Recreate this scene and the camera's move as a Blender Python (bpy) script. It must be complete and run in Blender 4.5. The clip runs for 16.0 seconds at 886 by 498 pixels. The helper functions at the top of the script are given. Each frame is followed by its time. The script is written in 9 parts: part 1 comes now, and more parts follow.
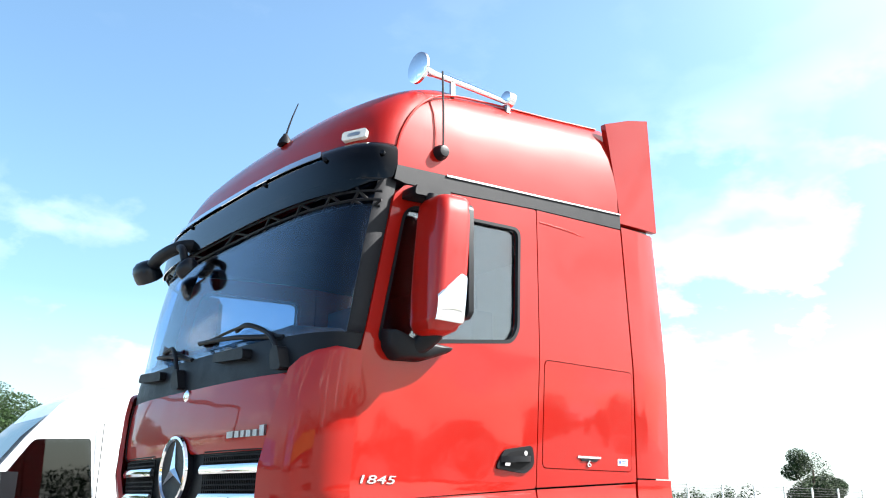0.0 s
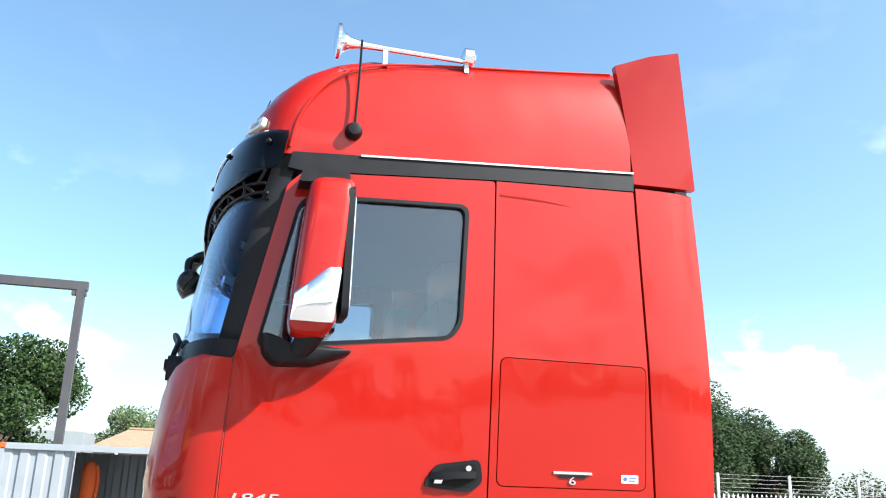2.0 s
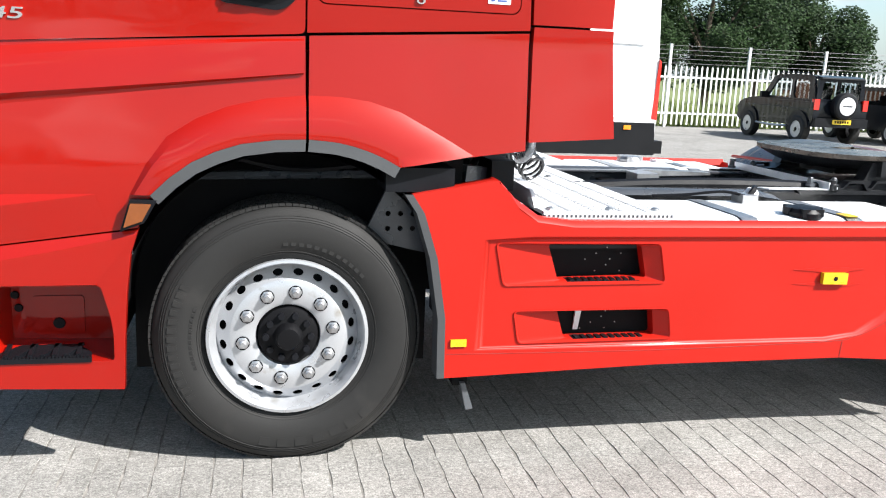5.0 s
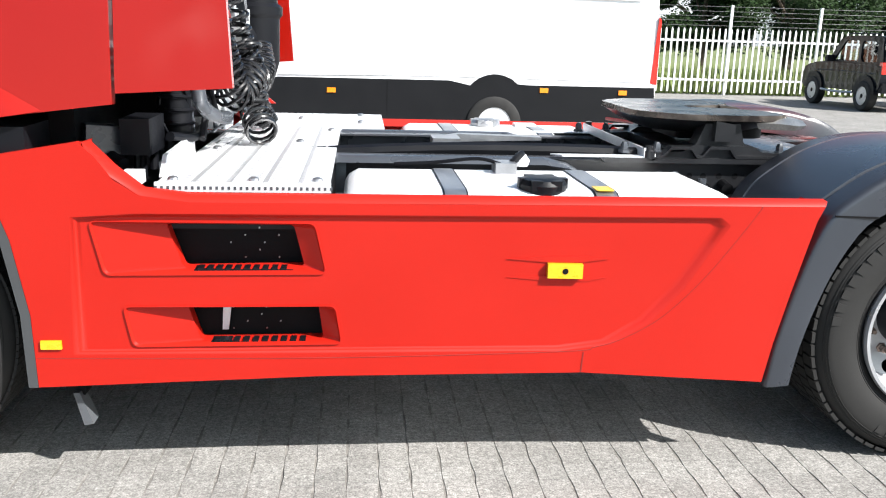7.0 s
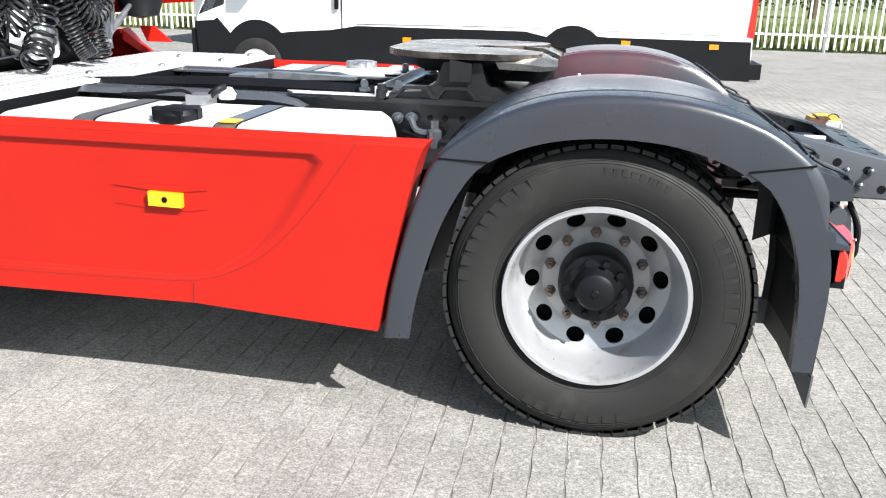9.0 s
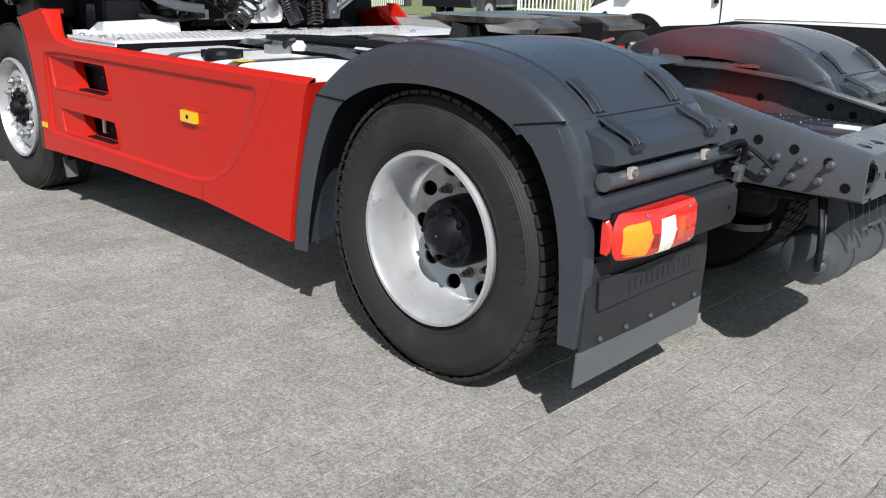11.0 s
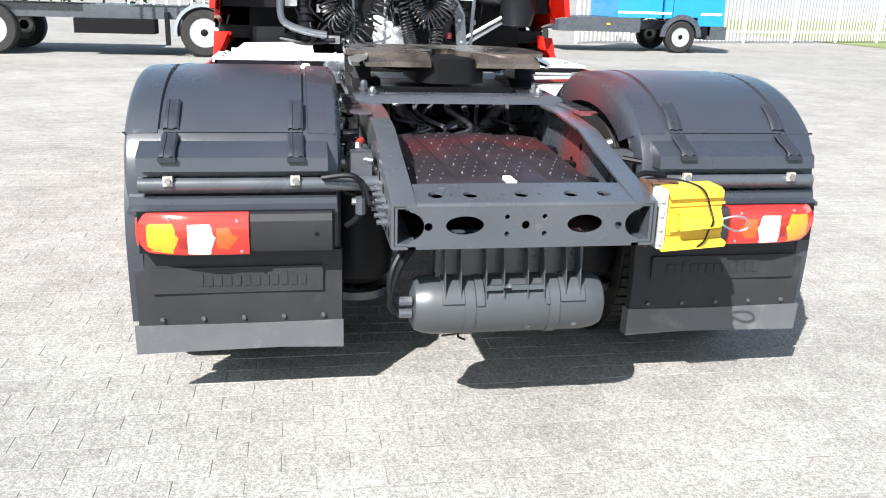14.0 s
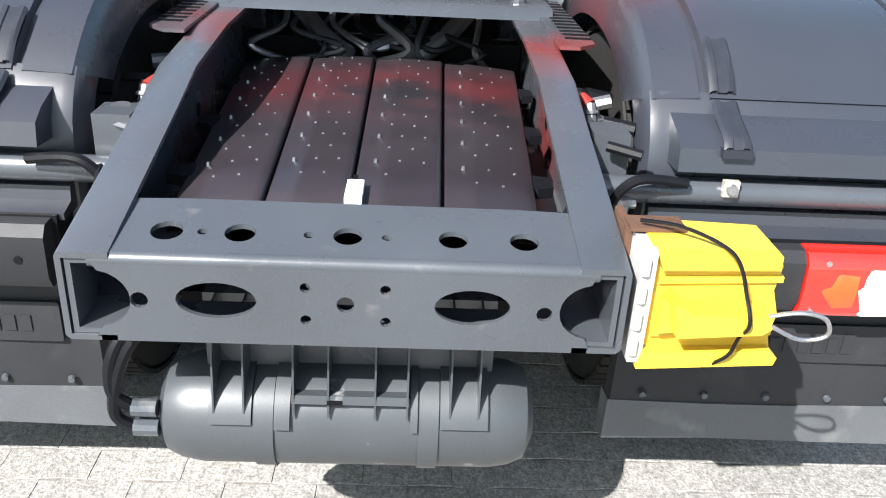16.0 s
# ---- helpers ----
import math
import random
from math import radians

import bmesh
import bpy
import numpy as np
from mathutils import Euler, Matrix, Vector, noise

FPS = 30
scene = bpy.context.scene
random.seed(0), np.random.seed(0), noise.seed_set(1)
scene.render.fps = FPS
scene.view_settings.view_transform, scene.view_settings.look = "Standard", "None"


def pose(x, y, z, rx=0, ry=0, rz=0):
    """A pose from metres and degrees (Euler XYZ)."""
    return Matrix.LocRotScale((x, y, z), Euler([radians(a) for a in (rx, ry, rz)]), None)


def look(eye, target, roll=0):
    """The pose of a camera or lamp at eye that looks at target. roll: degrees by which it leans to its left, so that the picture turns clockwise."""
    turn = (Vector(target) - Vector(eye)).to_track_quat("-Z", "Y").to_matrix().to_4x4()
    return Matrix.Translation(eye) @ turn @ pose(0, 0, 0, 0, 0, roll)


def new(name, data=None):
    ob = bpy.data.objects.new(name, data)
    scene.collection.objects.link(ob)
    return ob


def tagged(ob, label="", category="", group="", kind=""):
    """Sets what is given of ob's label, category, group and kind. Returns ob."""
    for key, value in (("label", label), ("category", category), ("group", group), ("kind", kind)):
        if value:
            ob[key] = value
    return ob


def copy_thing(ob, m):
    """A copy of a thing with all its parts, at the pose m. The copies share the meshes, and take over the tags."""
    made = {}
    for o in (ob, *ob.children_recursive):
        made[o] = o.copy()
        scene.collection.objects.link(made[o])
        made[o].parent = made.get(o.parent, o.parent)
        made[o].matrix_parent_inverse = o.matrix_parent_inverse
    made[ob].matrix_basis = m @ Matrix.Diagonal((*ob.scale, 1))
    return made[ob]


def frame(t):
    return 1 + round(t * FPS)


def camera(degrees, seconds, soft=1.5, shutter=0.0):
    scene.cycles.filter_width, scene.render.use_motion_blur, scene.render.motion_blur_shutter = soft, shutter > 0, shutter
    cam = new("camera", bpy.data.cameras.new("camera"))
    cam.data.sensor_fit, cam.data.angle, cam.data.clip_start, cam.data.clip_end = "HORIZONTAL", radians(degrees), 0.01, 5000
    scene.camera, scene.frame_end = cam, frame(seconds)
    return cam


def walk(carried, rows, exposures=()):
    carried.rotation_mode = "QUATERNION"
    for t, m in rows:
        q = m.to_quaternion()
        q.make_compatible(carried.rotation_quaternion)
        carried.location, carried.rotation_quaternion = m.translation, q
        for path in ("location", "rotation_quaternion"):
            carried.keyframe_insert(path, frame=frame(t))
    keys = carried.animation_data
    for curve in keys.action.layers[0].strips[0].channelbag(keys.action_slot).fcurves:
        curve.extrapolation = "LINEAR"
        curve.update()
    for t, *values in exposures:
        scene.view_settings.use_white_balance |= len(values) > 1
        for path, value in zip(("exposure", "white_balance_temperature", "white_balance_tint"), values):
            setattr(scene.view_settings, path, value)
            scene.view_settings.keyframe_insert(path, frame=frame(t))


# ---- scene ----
cam = camera(55.3, 16.0, soft=1.1)
PATH = [
    (0, (-3.2, -4.479, 1.554), (-2.003, -2.982, 2.128), 0.6),
    (0.5, (-2.739, -4.571, 1.601), (-1.672, -3.001, 2.23), 0.5),
    (1, (-2.193, -4.763, 1.603), (-1.372, -3.055, 2.239), 0.9),
    (1.5, (-1.568, -4.927, 1.645), (-0.969, -3.119, 2.256), 1.5),
    (2, (-1.141, -4.924, 1.718), (-0.658, -3.06, 2.261), 2.0),
    (2.5, (-0.906, -4.963, 1.762), (-0.439, -3.068, 2.2), 2.2),
    (3, (-0.775, -4.948, 1.752), (-0.337, -3.015, 2.024), 2.7),
    (3.5, (-0.692, -4.817, 1.681), (-0.275, -2.863, 1.777), 2.7),
    (4, (-0.61, -4.617, 1.583), (-0.193, -2.67, 1.402), 2.9),
    (4.5, (-0.479, -4.449, 1.543), (-0.065, -2.537, 1.126), 2.8),
    (5, (-0.091, -4.287, 1.54), (0.33, -2.378, 1.116), 2.5),
    (5.2, (0.079, -4.21, 1.53), (0.512, -2.304, 1.109), 2.5),
    (7.3, (1.882, -3.833, 1.451), (1.948, -1.9, 0.944), 1.2),
    (7.5, (2.066, -3.834, 1.443), (2.02, -1.902, 0.928), 1.1),
    (8, (2.563, -3.816, 1.444), (2.322, -1.902, 0.917), 1.0),
    (8.5, (3.095, -3.696, 1.439), (2.815, -1.789, 0.905), 1.3),
    (9, (3.631, -3.737, 1.421), (3.31, -1.855, 0.826), 1.4),
    (9.5, (4.113, -3.625, 1.352), (3.602, -1.793, 0.736), 1.7),
    (9.7, (4.304, -3.558, 1.335), (3.67, -1.766, 0.713), 1.6),
    (11.8, (6.263, -2.529, 1.286), (4.626, -1.531, 0.716), 1.1),
    (12, (6.382, -2.354, 1.269), (4.689, -1.447, 0.71), 1.1),
    (12.5, (6.619, -1.939, 1.301), (4.854, -1.157, 0.779), 1.3),
    (13, (6.903, -1.505, 1.362), (5.07, -0.89, 0.848), 1.4),
    (13.5, (7.051, -1.058, 1.39), (5.177, -0.588, 0.87), 1.5),
    (14, (7.159, -0.677, 1.419), (5.273, -0.343, 0.843), 1.7),
    (14.5, (7.037, -0.369, 1.507), (5.178, -0.079, 0.828), 2.5),
    (15, (6.697, -0.177, 1.493), (4.866, 0.076, 0.730), 2.8),
    (15.5, (6.292, 0.017, 1.418), (4.488, 0.195, 0.573), 2.84),
    (16, (5.857, 0.079, 1.37), (4.052, 0.172, 0.514), 3.19),
]
walk(cam, [(t, look(eye, target, roll)) for t, eye, target, roll in PATH],
     exposures=[(0.0, 1.74), (1.0, 1.80), (2.0, 1.64), (3.0, 1.36), (3.5, 1.42), (4.0, 1.53), (4.5, 1.20), (5.2, 1.14), (7.5, 1.08), (9.5, 1.10), (12.0, -0.03), (12.5, 0.25), (13.0, 0.98), (13.5, 1.36), (14.0, 1.36), (14.6, 1.1), (15.2, 1.1), (15.5, 1.13), (16.0, 1.5)])

# ---- sky, sun ----
SUN = Vector((0.88, -0.67, 1.0)).normalized()
world = bpy.data.worlds.new("sky")
scene.world = world
world.use_nodes = True
wn, wl = world.node_tree.nodes, world.node_tree.links
wn.clear()
w_out, w_bg = wn.new("ShaderNodeOutputWorld"), wn.new("ShaderNodeBackground")
w_sky = wn.new("ShaderNodeTexSky")
w_sky.sky_type, w_sky.sun_disc = "NISHITA", False
w_sky.sun_elevation, w_sky.sun_rotation = math.asin(SUN.z), math.atan2(SUN.x, SUN.y)
w_sky.air_density, w_sky.dust_density, w_sky.ozone_density = 1.0, 2.4, 1.8
w_co, w_map = wn.new("ShaderNodeTexCoord"), wn.new("ShaderNodeMapping")
w_map.inputs["Scale"].default_value = (1.0, 1.0, 1.9)
w_noise, w_ramp = wn.new("ShaderNodeTexNoise"), wn.new("ShaderNodeValToRGB")
w_noise.inputs["Scale"].default_value, w_noise.inputs["Detail"].default_value = 4.2, 8.0
w_noise.inputs["Roughness"].default_value = 0.55
w_ramp.color_ramp.elements[0].position, w_ramp.color_ramp.elements[1].position = 0.525, 0.600
w_sep, w_low = wn.new("ShaderNodeSeparateXYZ"), wn.new("ShaderNodeMapRange")
w_low.inputs["From Min"].default_value, w_low.inputs["From Max"].default_value = 0.55, 0.10
w_low.inputs["To Min"].default_value, w_low.inputs["To Max"].default_value = 0.02, 1.0
w_mul, w_mix = wn.new("ShaderNodeMath"), wn.new("ShaderNodeMixRGB")
w_mul.operation = "MULTIPLY"
w_shade, w_cloud = wn.new("ShaderNodeTexNoise"), wn.new("ShaderNodeMixRGB")
w_shade.inputs["Scale"].default_value, w_shade.inputs["Detail"].default_value = 5.5, 4.0
w_cloud.inputs["Color1"].default_value, w_cloud.inputs["Color2"].default_value = (5.2, 5.6, 6.2, 1), (17.0, 17.2, 17.4, 1)
w_grey = wn.new("ShaderNodeMapRange")
w_grey.inputs["From Min"].default_value, w_grey.inputs["From Max"].default_value = 0.38, 0.60
# more cloud on the south side of the sky, less and lower on the north side
w_side, w_bias, w_tilt, w_lift = (wn.new("ShaderNodeMath") for _ in range(4))
w_side.operation, w_side.inputs[1].default_value = "MULTIPLY", -0.004
w_tilt.operation, w_tilt.inputs[1].default_value = "MULTIPLY", 0.22
w_bias.operation = w_lift.operation = "ADD"
wl.new(w_co.outputs["Generated"], w_map.inputs["Vector"])
wl.new(w_map.outputs["Vector"], w_noise.inputs["Vector"])
wl.new(w_co.outputs["Generated"], w_sep.inputs["Vector"])
wl.new(w_sep.outputs["Y"], w_side.inputs[0])
wl.new(w_sep.outputs["Y"], w_tilt.inputs[0])
wl.new(w_noise.outputs["Fac"], w_bias.inputs[0])
wl.new(w_side.outputs["Value"], w_bias.inputs[1])
wl.new(w_bias.outputs["Value"], w_ramp.inputs["Fac"])
wl.new(w_sep.outputs["Z"], w_lift.inputs[0])
wl.new(w_tilt.outputs["Value"], w_lift.inputs[1])
wl.new(w_lift.outputs["Value"], w_low.inputs["Value"])
wl.new(w_map.outputs["Vector"], w_shade.inputs["Vector"])
wl.new(w_shade.outputs["Fac"], w_grey.inputs["Value"])
wl.new(w_grey.outputs["Result"], w_cloud.inputs["Fac"])
wl.new(w_cloud.outputs["Color"], w_mix.inputs["Color2"])
wl.new(w_ramp.outputs["Color"], w_mul.inputs[0])
wl.new(w_low.outputs["Result"], w_mul.inputs[1])
wl.new(w_mul.outputs["Value"], w_mix.inputs["Fac"])
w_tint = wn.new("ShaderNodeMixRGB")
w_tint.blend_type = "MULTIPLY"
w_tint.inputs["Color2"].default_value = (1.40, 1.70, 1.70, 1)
w_zen = wn.new("ShaderNodeMapRange")  # brightening tint fades out overhead, above the view, to cut fill light
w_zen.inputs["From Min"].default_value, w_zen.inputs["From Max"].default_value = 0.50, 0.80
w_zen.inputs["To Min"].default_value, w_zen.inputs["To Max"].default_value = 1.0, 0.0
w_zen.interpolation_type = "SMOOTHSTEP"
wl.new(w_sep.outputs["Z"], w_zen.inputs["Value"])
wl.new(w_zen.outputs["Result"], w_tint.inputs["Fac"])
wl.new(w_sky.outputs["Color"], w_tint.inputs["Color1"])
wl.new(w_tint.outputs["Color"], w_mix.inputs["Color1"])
w_haze, w_hmix = wn.new("ShaderNodeMapRange"), wn.new("ShaderNodeMixRGB")
w_haze.inputs["From Min"].default_value, w_haze.inputs["From Max"].default_value = 0.22, -0.02
w_haze.inputs["To Min"].default_value, w_haze.inputs["To Max"].default_value = 0.0, 0.38
w_hmix.inputs["Color2"].default_value = (10.0, 11.0, 12.0, 1)
wl.new(w_sep.outputs["Z"], w_haze.inputs["Value"])
wl.new(w_haze.outputs["Result"], w_hmix.inputs["Fac"])
wl.new(w_mix.outputs["Color"], w_hmix.inputs["Color1"])
# hazy brightness round the sun
w_dot, w_glow, w_gmix = wn.new("ShaderNodeVectorMath"), wn.new("ShaderNodeMapRange"), wn.new("ShaderNodeMixRGB")
w_dot.operation, w_dot.inputs[1].default_value = "DOT_PRODUCT", SUN
w_glow.inputs["From Min"].default_value, w_glow.inputs["From Max"].default_value = 0.50, 0.98
w_glow.inputs["To Min"].default_value, w_glow.inputs["To Max"].default_value = 0.0, 0.50
w_glow.interpolation_type = "SMOOTHSTEP"
w_gmix.inputs["Color2"].default_value = (10.5, 10.6, 10.7, 1)
wl.new(w_co.outputs["Generated"], w_dot.inputs[0])
wl.new(w_dot.outputs["Value"], w_glow.inputs["Value"])
wl.new(w_glow.outputs["Result"], w_gmix.inputs["Fac"])
wl.new(w_hmix.outputs["Color"], w_gmix.inputs["Color1"])
wl.new(w_gmix.outputs["Color"], w_bg.inputs["Color"])
w_bg.inputs["Strength"].default_value = 0.060
wl.new(w_bg.outputs["Background"], w_out.inputs["Surface"])

sun = new("sun", bpy.data.lights.new("sun", "SUN"))
sun.data.energy, sun.data.angle, sun.data.color = 5.0, radians(0.53), (1.0, 0.98, 0.955)
sun.matrix_world = look(SUN * 50, (0, 0, 0))


# ---- materials ----
def mat(name, base, rough=0.5, metal=0.0, var=0.12, scale=6.0, bump=0.0, bump_scale=60.0, coat=0.0, island=0.0, spec=0.5, stain=None, wave=0.0):
    """A surface with two scales of colour variation, uneven gloss and fine relief."""
    m = bpy.data.materials.new(name)
    m.use_nodes = True
    n, l = m.node_tree.nodes, m.node_tree.links
    p = n["Principled BSDF"]
    co = n.new("ShaderNodeTexCoord")
    big, fine = n.new("ShaderNodeTexNoise"), n.new("ShaderNodeTexNoise")
    big.inputs["Scale"].default_value, big.inputs["Detail"].default_value = scale, 5.0
    fine.inputs["Scale"].default_value, fine.inputs["Detail"].default_value = bump_scale, 3.0
    geo = n.new("ShaderNodeNewGeometry")
    for t in (big, fine):
        l.new(geo.outputs["Position"], t.inputs["Vector"])
    add = n.new("ShaderNodeMath")
    add.operation = "ADD"
    l.new(big.outputs["Fac"], add.inputs[0])
    l.new(fine.outputs["Fac"], add.inputs[1])
    rng = n.new("ShaderNodeMapRange")
    rng.inputs["From Min"].default_value, rng.inputs["From Max"].default_value = 0.6, 1.4
    rng.inputs["To Min"].default_value, rng.inputs["To Max"].default_value = 1.0 - var, 1.0 + var
    l.new(add.outputs["Value"], rng.inputs["Value"])
    value = rng.outputs["Result"]
    if island:
        r2, m2 = n.new("ShaderNodeMapRange"), n.new("ShaderNodeMath")
        r2.inputs["To Min"].default_value, r2.inputs["To Max"].default_value = 1.0 - island, 1.0 + island
        l.new(geo.outputs["Random Per Island"], r2.inputs["Value"])
        m2.operation = "MULTIPLY"
        l.new(value, m2.inputs[0])
        l.new(r2.outputs["Result"], m2.inputs[1])
        value = m2.outputs["Value"]
    vm = n.new("ShaderNodeVectorMath")
    vm.operation = "SCALE"
    vm.inputs[0].default_value = base
    l.new(value, vm.inputs["Scale"])
    colour = vm.outputs["Vector"]
    if stain:
        tint, lo, hi, sc = stain
        sn, sr, sm = n.new("ShaderNodeTexNoise"), n.new("ShaderNodeMapRange"), n.new("ShaderNodeMixRGB")
        sn.inputs["Scale"].default_value, sn.inputs["Detail"].default_value = sc, 6.0
        l.new(geo.outputs["Position"], sn.inputs["Vector"])
        sr.inputs["From Min"].default_value, sr.inputs["From Max"].default_value = lo, hi
        l.new(sn.outputs["Fac"], sr.inputs["Value"])
        l.new(sr.outputs["Result"], sm.inputs["Fac"])
        l.new(colour, sm.inputs["Color1"])
        sm.inputs["Color2"].default_value = (*tint, 1)
        colour = sm.outputs["Color"]
    l.new(colour, p.inputs["Base Color"])
    rr = n.new("ShaderNodeMapRange")
    rr.inputs["From Min"].default_value, rr.inputs["From Max"].default_value = 0.3, 0.7
    rr.inputs["To Min"].default_value, rr.inputs["To Max"].default_value = max(rough - 0.06, 0.02), min(rough + 0.08, 1)
    l.new(big.outputs["Fac"], rr.inputs["Value"])
    l.new(rr.outputs["Result"], p.inputs["Roughness"])
    p.inputs["Metallic"].default_value = metal
    p.inputs["Specular IOR Level"].default_value = spec
    if coat:
        p.inputs["Coat Weight"].default_value, p.inputs["Coat Roughness"].default_value = coat, 0.03
    if wave:
        soft, wb = n.new("ShaderNodeTexNoise"), n.new("ShaderNodeBump")
        soft.inputs["Scale"].default_value, soft.inputs["Detail"].default_value = 2.6, 1.0
        l.new(geo.outputs["Position"], soft.inputs["Vector"])
        wb.inputs["Strength"].default_value, wb.inputs["Distance"].default_value = 1.0, wave
        l.new(soft.outputs["Fac"], wb.inputs["Height"])
        l.new(wb.outputs["Normal"], p.inputs["Normal"])
        l.new(wb.outputs["Normal"], p.inputs["Coat Normal"])
    elif bump:
        b = n.new("ShaderNodeBump")
        b.inputs["Strength"].default_value, b.inputs["Distance"].default_value = bump, 0.004
        l.new(fine.outputs["Fac"], b.inputs["Height"])
        l.new(b.outputs["Normal"], p.inputs["Normal"])
    return m


def glass(name, tint, gloss=0.03, base=0.05):
    """A thin pane: clear, tinted, with stronger reflections at a slant."""
    m = bpy.data.materials.new(name)
    m.use_nodes = True
    n, l = m.node_tree.nodes, m.node_tree.links
    n.clear()
    out, mix, lw = n.new("ShaderNodeOutputMaterial"), n.new("ShaderNodeMixShader"), n.new("ShaderNodeLayerWeight")
    t, g = n.new("ShaderNodeBsdfTransparent"), n.new("ShaderNodeBsdfGlossy")
    t.inputs["Color"].default_value = (*tint, 1)
    g.inputs["Roughness"].default_value = gloss
    lw.inputs["Blend"].default_value = 0.5
    power, rng = n.new("ShaderNodeMath"), n.new("ShaderNodeMapRange")
    power.operation = "POWER"
    power.inputs[1].default_value = 3.5
    rng.inputs["To Min"].default_value, rng.inputs["To Max"].default_value = base, 0.95
    l.new(lw.outputs["Facing"], power.inputs[0])
    l.new(power.outputs["Value"], rng.inputs["Value"])
    l.new(rng.outputs["Result"], mix.inputs["Fac"])
    l.new(t.outputs["BSDF"], mix.inputs[1])
    l.new(g.outputs["BSDF"], mix.inputs[2])
    l.new(mix.outputs["Shader"], out.inputs["Surface"])
    return m


def concrete(name, base, joint=None):
    """Weathered grey concrete: coarse grain, pitting, soft blotches and a slightly different tone for each block."""
    m = bpy.data.materials.new(name)
    m.use_nodes = True
    n, l = m.node_tree.nodes, m.node_tree.links
    p = n["Principled BSDF"]
    geo, info = n.new("ShaderNodeNewGeometry"), n.new("ShaderNodeObjectInfo")
    value, grain = None, None
    for scale, detail, lo, hi in ((150, 2, 0.66, 1.34), (62, 3, 0.70, 1.30), (17, 3, 0.88, 1.12), (3.0, 4, 0.90, 1.10), (0.7, 4, 0.88, 1.12)):
        t, r = n.new("ShaderNodeTexNoise"), n.new("ShaderNodeMapRange")
        t.inputs["Scale"].default_value, t.inputs["Detail"].default_value, t.inputs["Roughness"].default_value = scale, detail, 0.6
        l.new(geo.outputs["Position"], t.inputs["Vector"])
        r.inputs["From Min"].default_value, r.inputs["From Max"].default_value = 0.32, 0.68
        r.inputs["To Min"].default_value, r.inputs["To Max"].default_value = lo, hi
        l.new(t.outputs["Fac"], r.inputs["Value"])
        grain = grain or t
        if value is None:
            value = r.outputs["Result"]
        else:
            k = n.new("ShaderNodeMath")
            k.operation = "MULTIPLY"
            l.new(value, k.inputs[0])
            l.new(r.outputs["Result"], k.inputs[1])
            value = k.outputs["Value"]
    for socket in (geo.outputs["Random Per Island"], info.outputs["Random"]):
        r, k = n.new("ShaderNodeMapRange"), n.new("ShaderNodeMath")
        r.inputs["To Min"].default_value, r.inputs["To Max"].default_value = 0.94, 1.06
        k.operation = "MULTIPLY"
        l.new(socket, r.inputs["Value"])
        l.new(value, k.inputs[0])
        l.new(r.outputs["Result"], k.inputs[1])
        value = k.outputs["Value"]
    vm = n.new("ShaderNodeVectorMath")
    vm.operation = "SCALE"
    vm.inputs[0].default_value = base
    l.new(value, vm.inputs["Scale"])
    l.new(vm.outputs["Vector"], p.inputs["Base Color"])
    p.inputs["Roughness"].default_value, p.inputs["Specular IOR Level"].default_value = 0.9, 0.25
    b = n.new("ShaderNodeBump")
    b.inputs["Strength"].default_value, b.inputs["Distance"].default_value = 0.5, 0.004
    l.new(grain.outputs["Fac"], b.inputs["Height"])
    l.new(b.outputs["Normal"], p.inputs["Normal"])
    return m


RED = mat("red_paint", (0.285, 0.0050, 0.0014), 0.42, 0.0, 0.05, 1.5, 0.02, 900, coat=0.70, spec=0.10, wave=0.006)
RED_FLAT = mat("red_plastic_paint", (0.42, 0.012, 0.006), 0.45, 0.0, 0.06, 2.0, 0.03, 700, coat=0.18, spec=0.2)
# darker red puts the shade of grooves, creases and gaps into the colour
SEAM_RED = mat("dark_red_seam", (0.19, 0.008, 0.005), 0.7, 0, 0.2, 9)
BLACK = mat("black_plastic", (0.0055, 0.006, 0.008), 0.45, 0, 0.25, 8, 0.12, 500, spec=0.2)
# near-black; the shade of gaps, recesses and undersides is in its colour
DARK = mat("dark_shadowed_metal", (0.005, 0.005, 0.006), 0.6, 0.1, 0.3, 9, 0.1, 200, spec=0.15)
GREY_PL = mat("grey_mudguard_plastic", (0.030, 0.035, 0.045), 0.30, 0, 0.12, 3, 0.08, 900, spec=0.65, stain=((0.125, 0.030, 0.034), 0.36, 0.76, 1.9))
ARCH = mat("dusty_grey_rubber", (0.048, 0.051, 0.054), 0.65, 0, 0.15, 6, 0.1, 400)
RUBBER = mat("tyre_rubber", (0.0098, 0.0094, 0.0090), 0.75, 0, 0.3, 7, 0.12, 300, stain=((0.028, 0.026, 0.024), 0.58, 0.78, 5))
RIM = mat("silver_rim_paint", (0.47, 0.48, 0.50), 0.32, 0.5, 0.10, 9, 0.05, 300, stain=((0.30, 0.28, 0.25), 0.62, 0.78, 12))
RIM_DISC = mat("dull_silver_disc_paint", (0.36, 0.365, 0.375), 0.36, 0.45, 0.14, 9, 0.05, 300, stain=((0.22, 0.20, 0.18), 0.58, 0.76, 10))
STEEL = mat("worn_steel", (0.42, 0.42, 0.43), 0.38, 0.9, 0.25, 20, 0.1, 300)
CHROME = mat("chrome", (0.85, 0.86, 0.88), 0.06, 1.0, 0.03, 3)
ALU = mat("aluminium_plate", (0.76, 0.77, 0.79), 0.38, 0.40, 0.12, 10, 0.1, 250)
DECK_DOT = mat("dull_pressed_studs", (0.40, 0.40, 0.41), 0.45, 0.4, 0.2, 20)
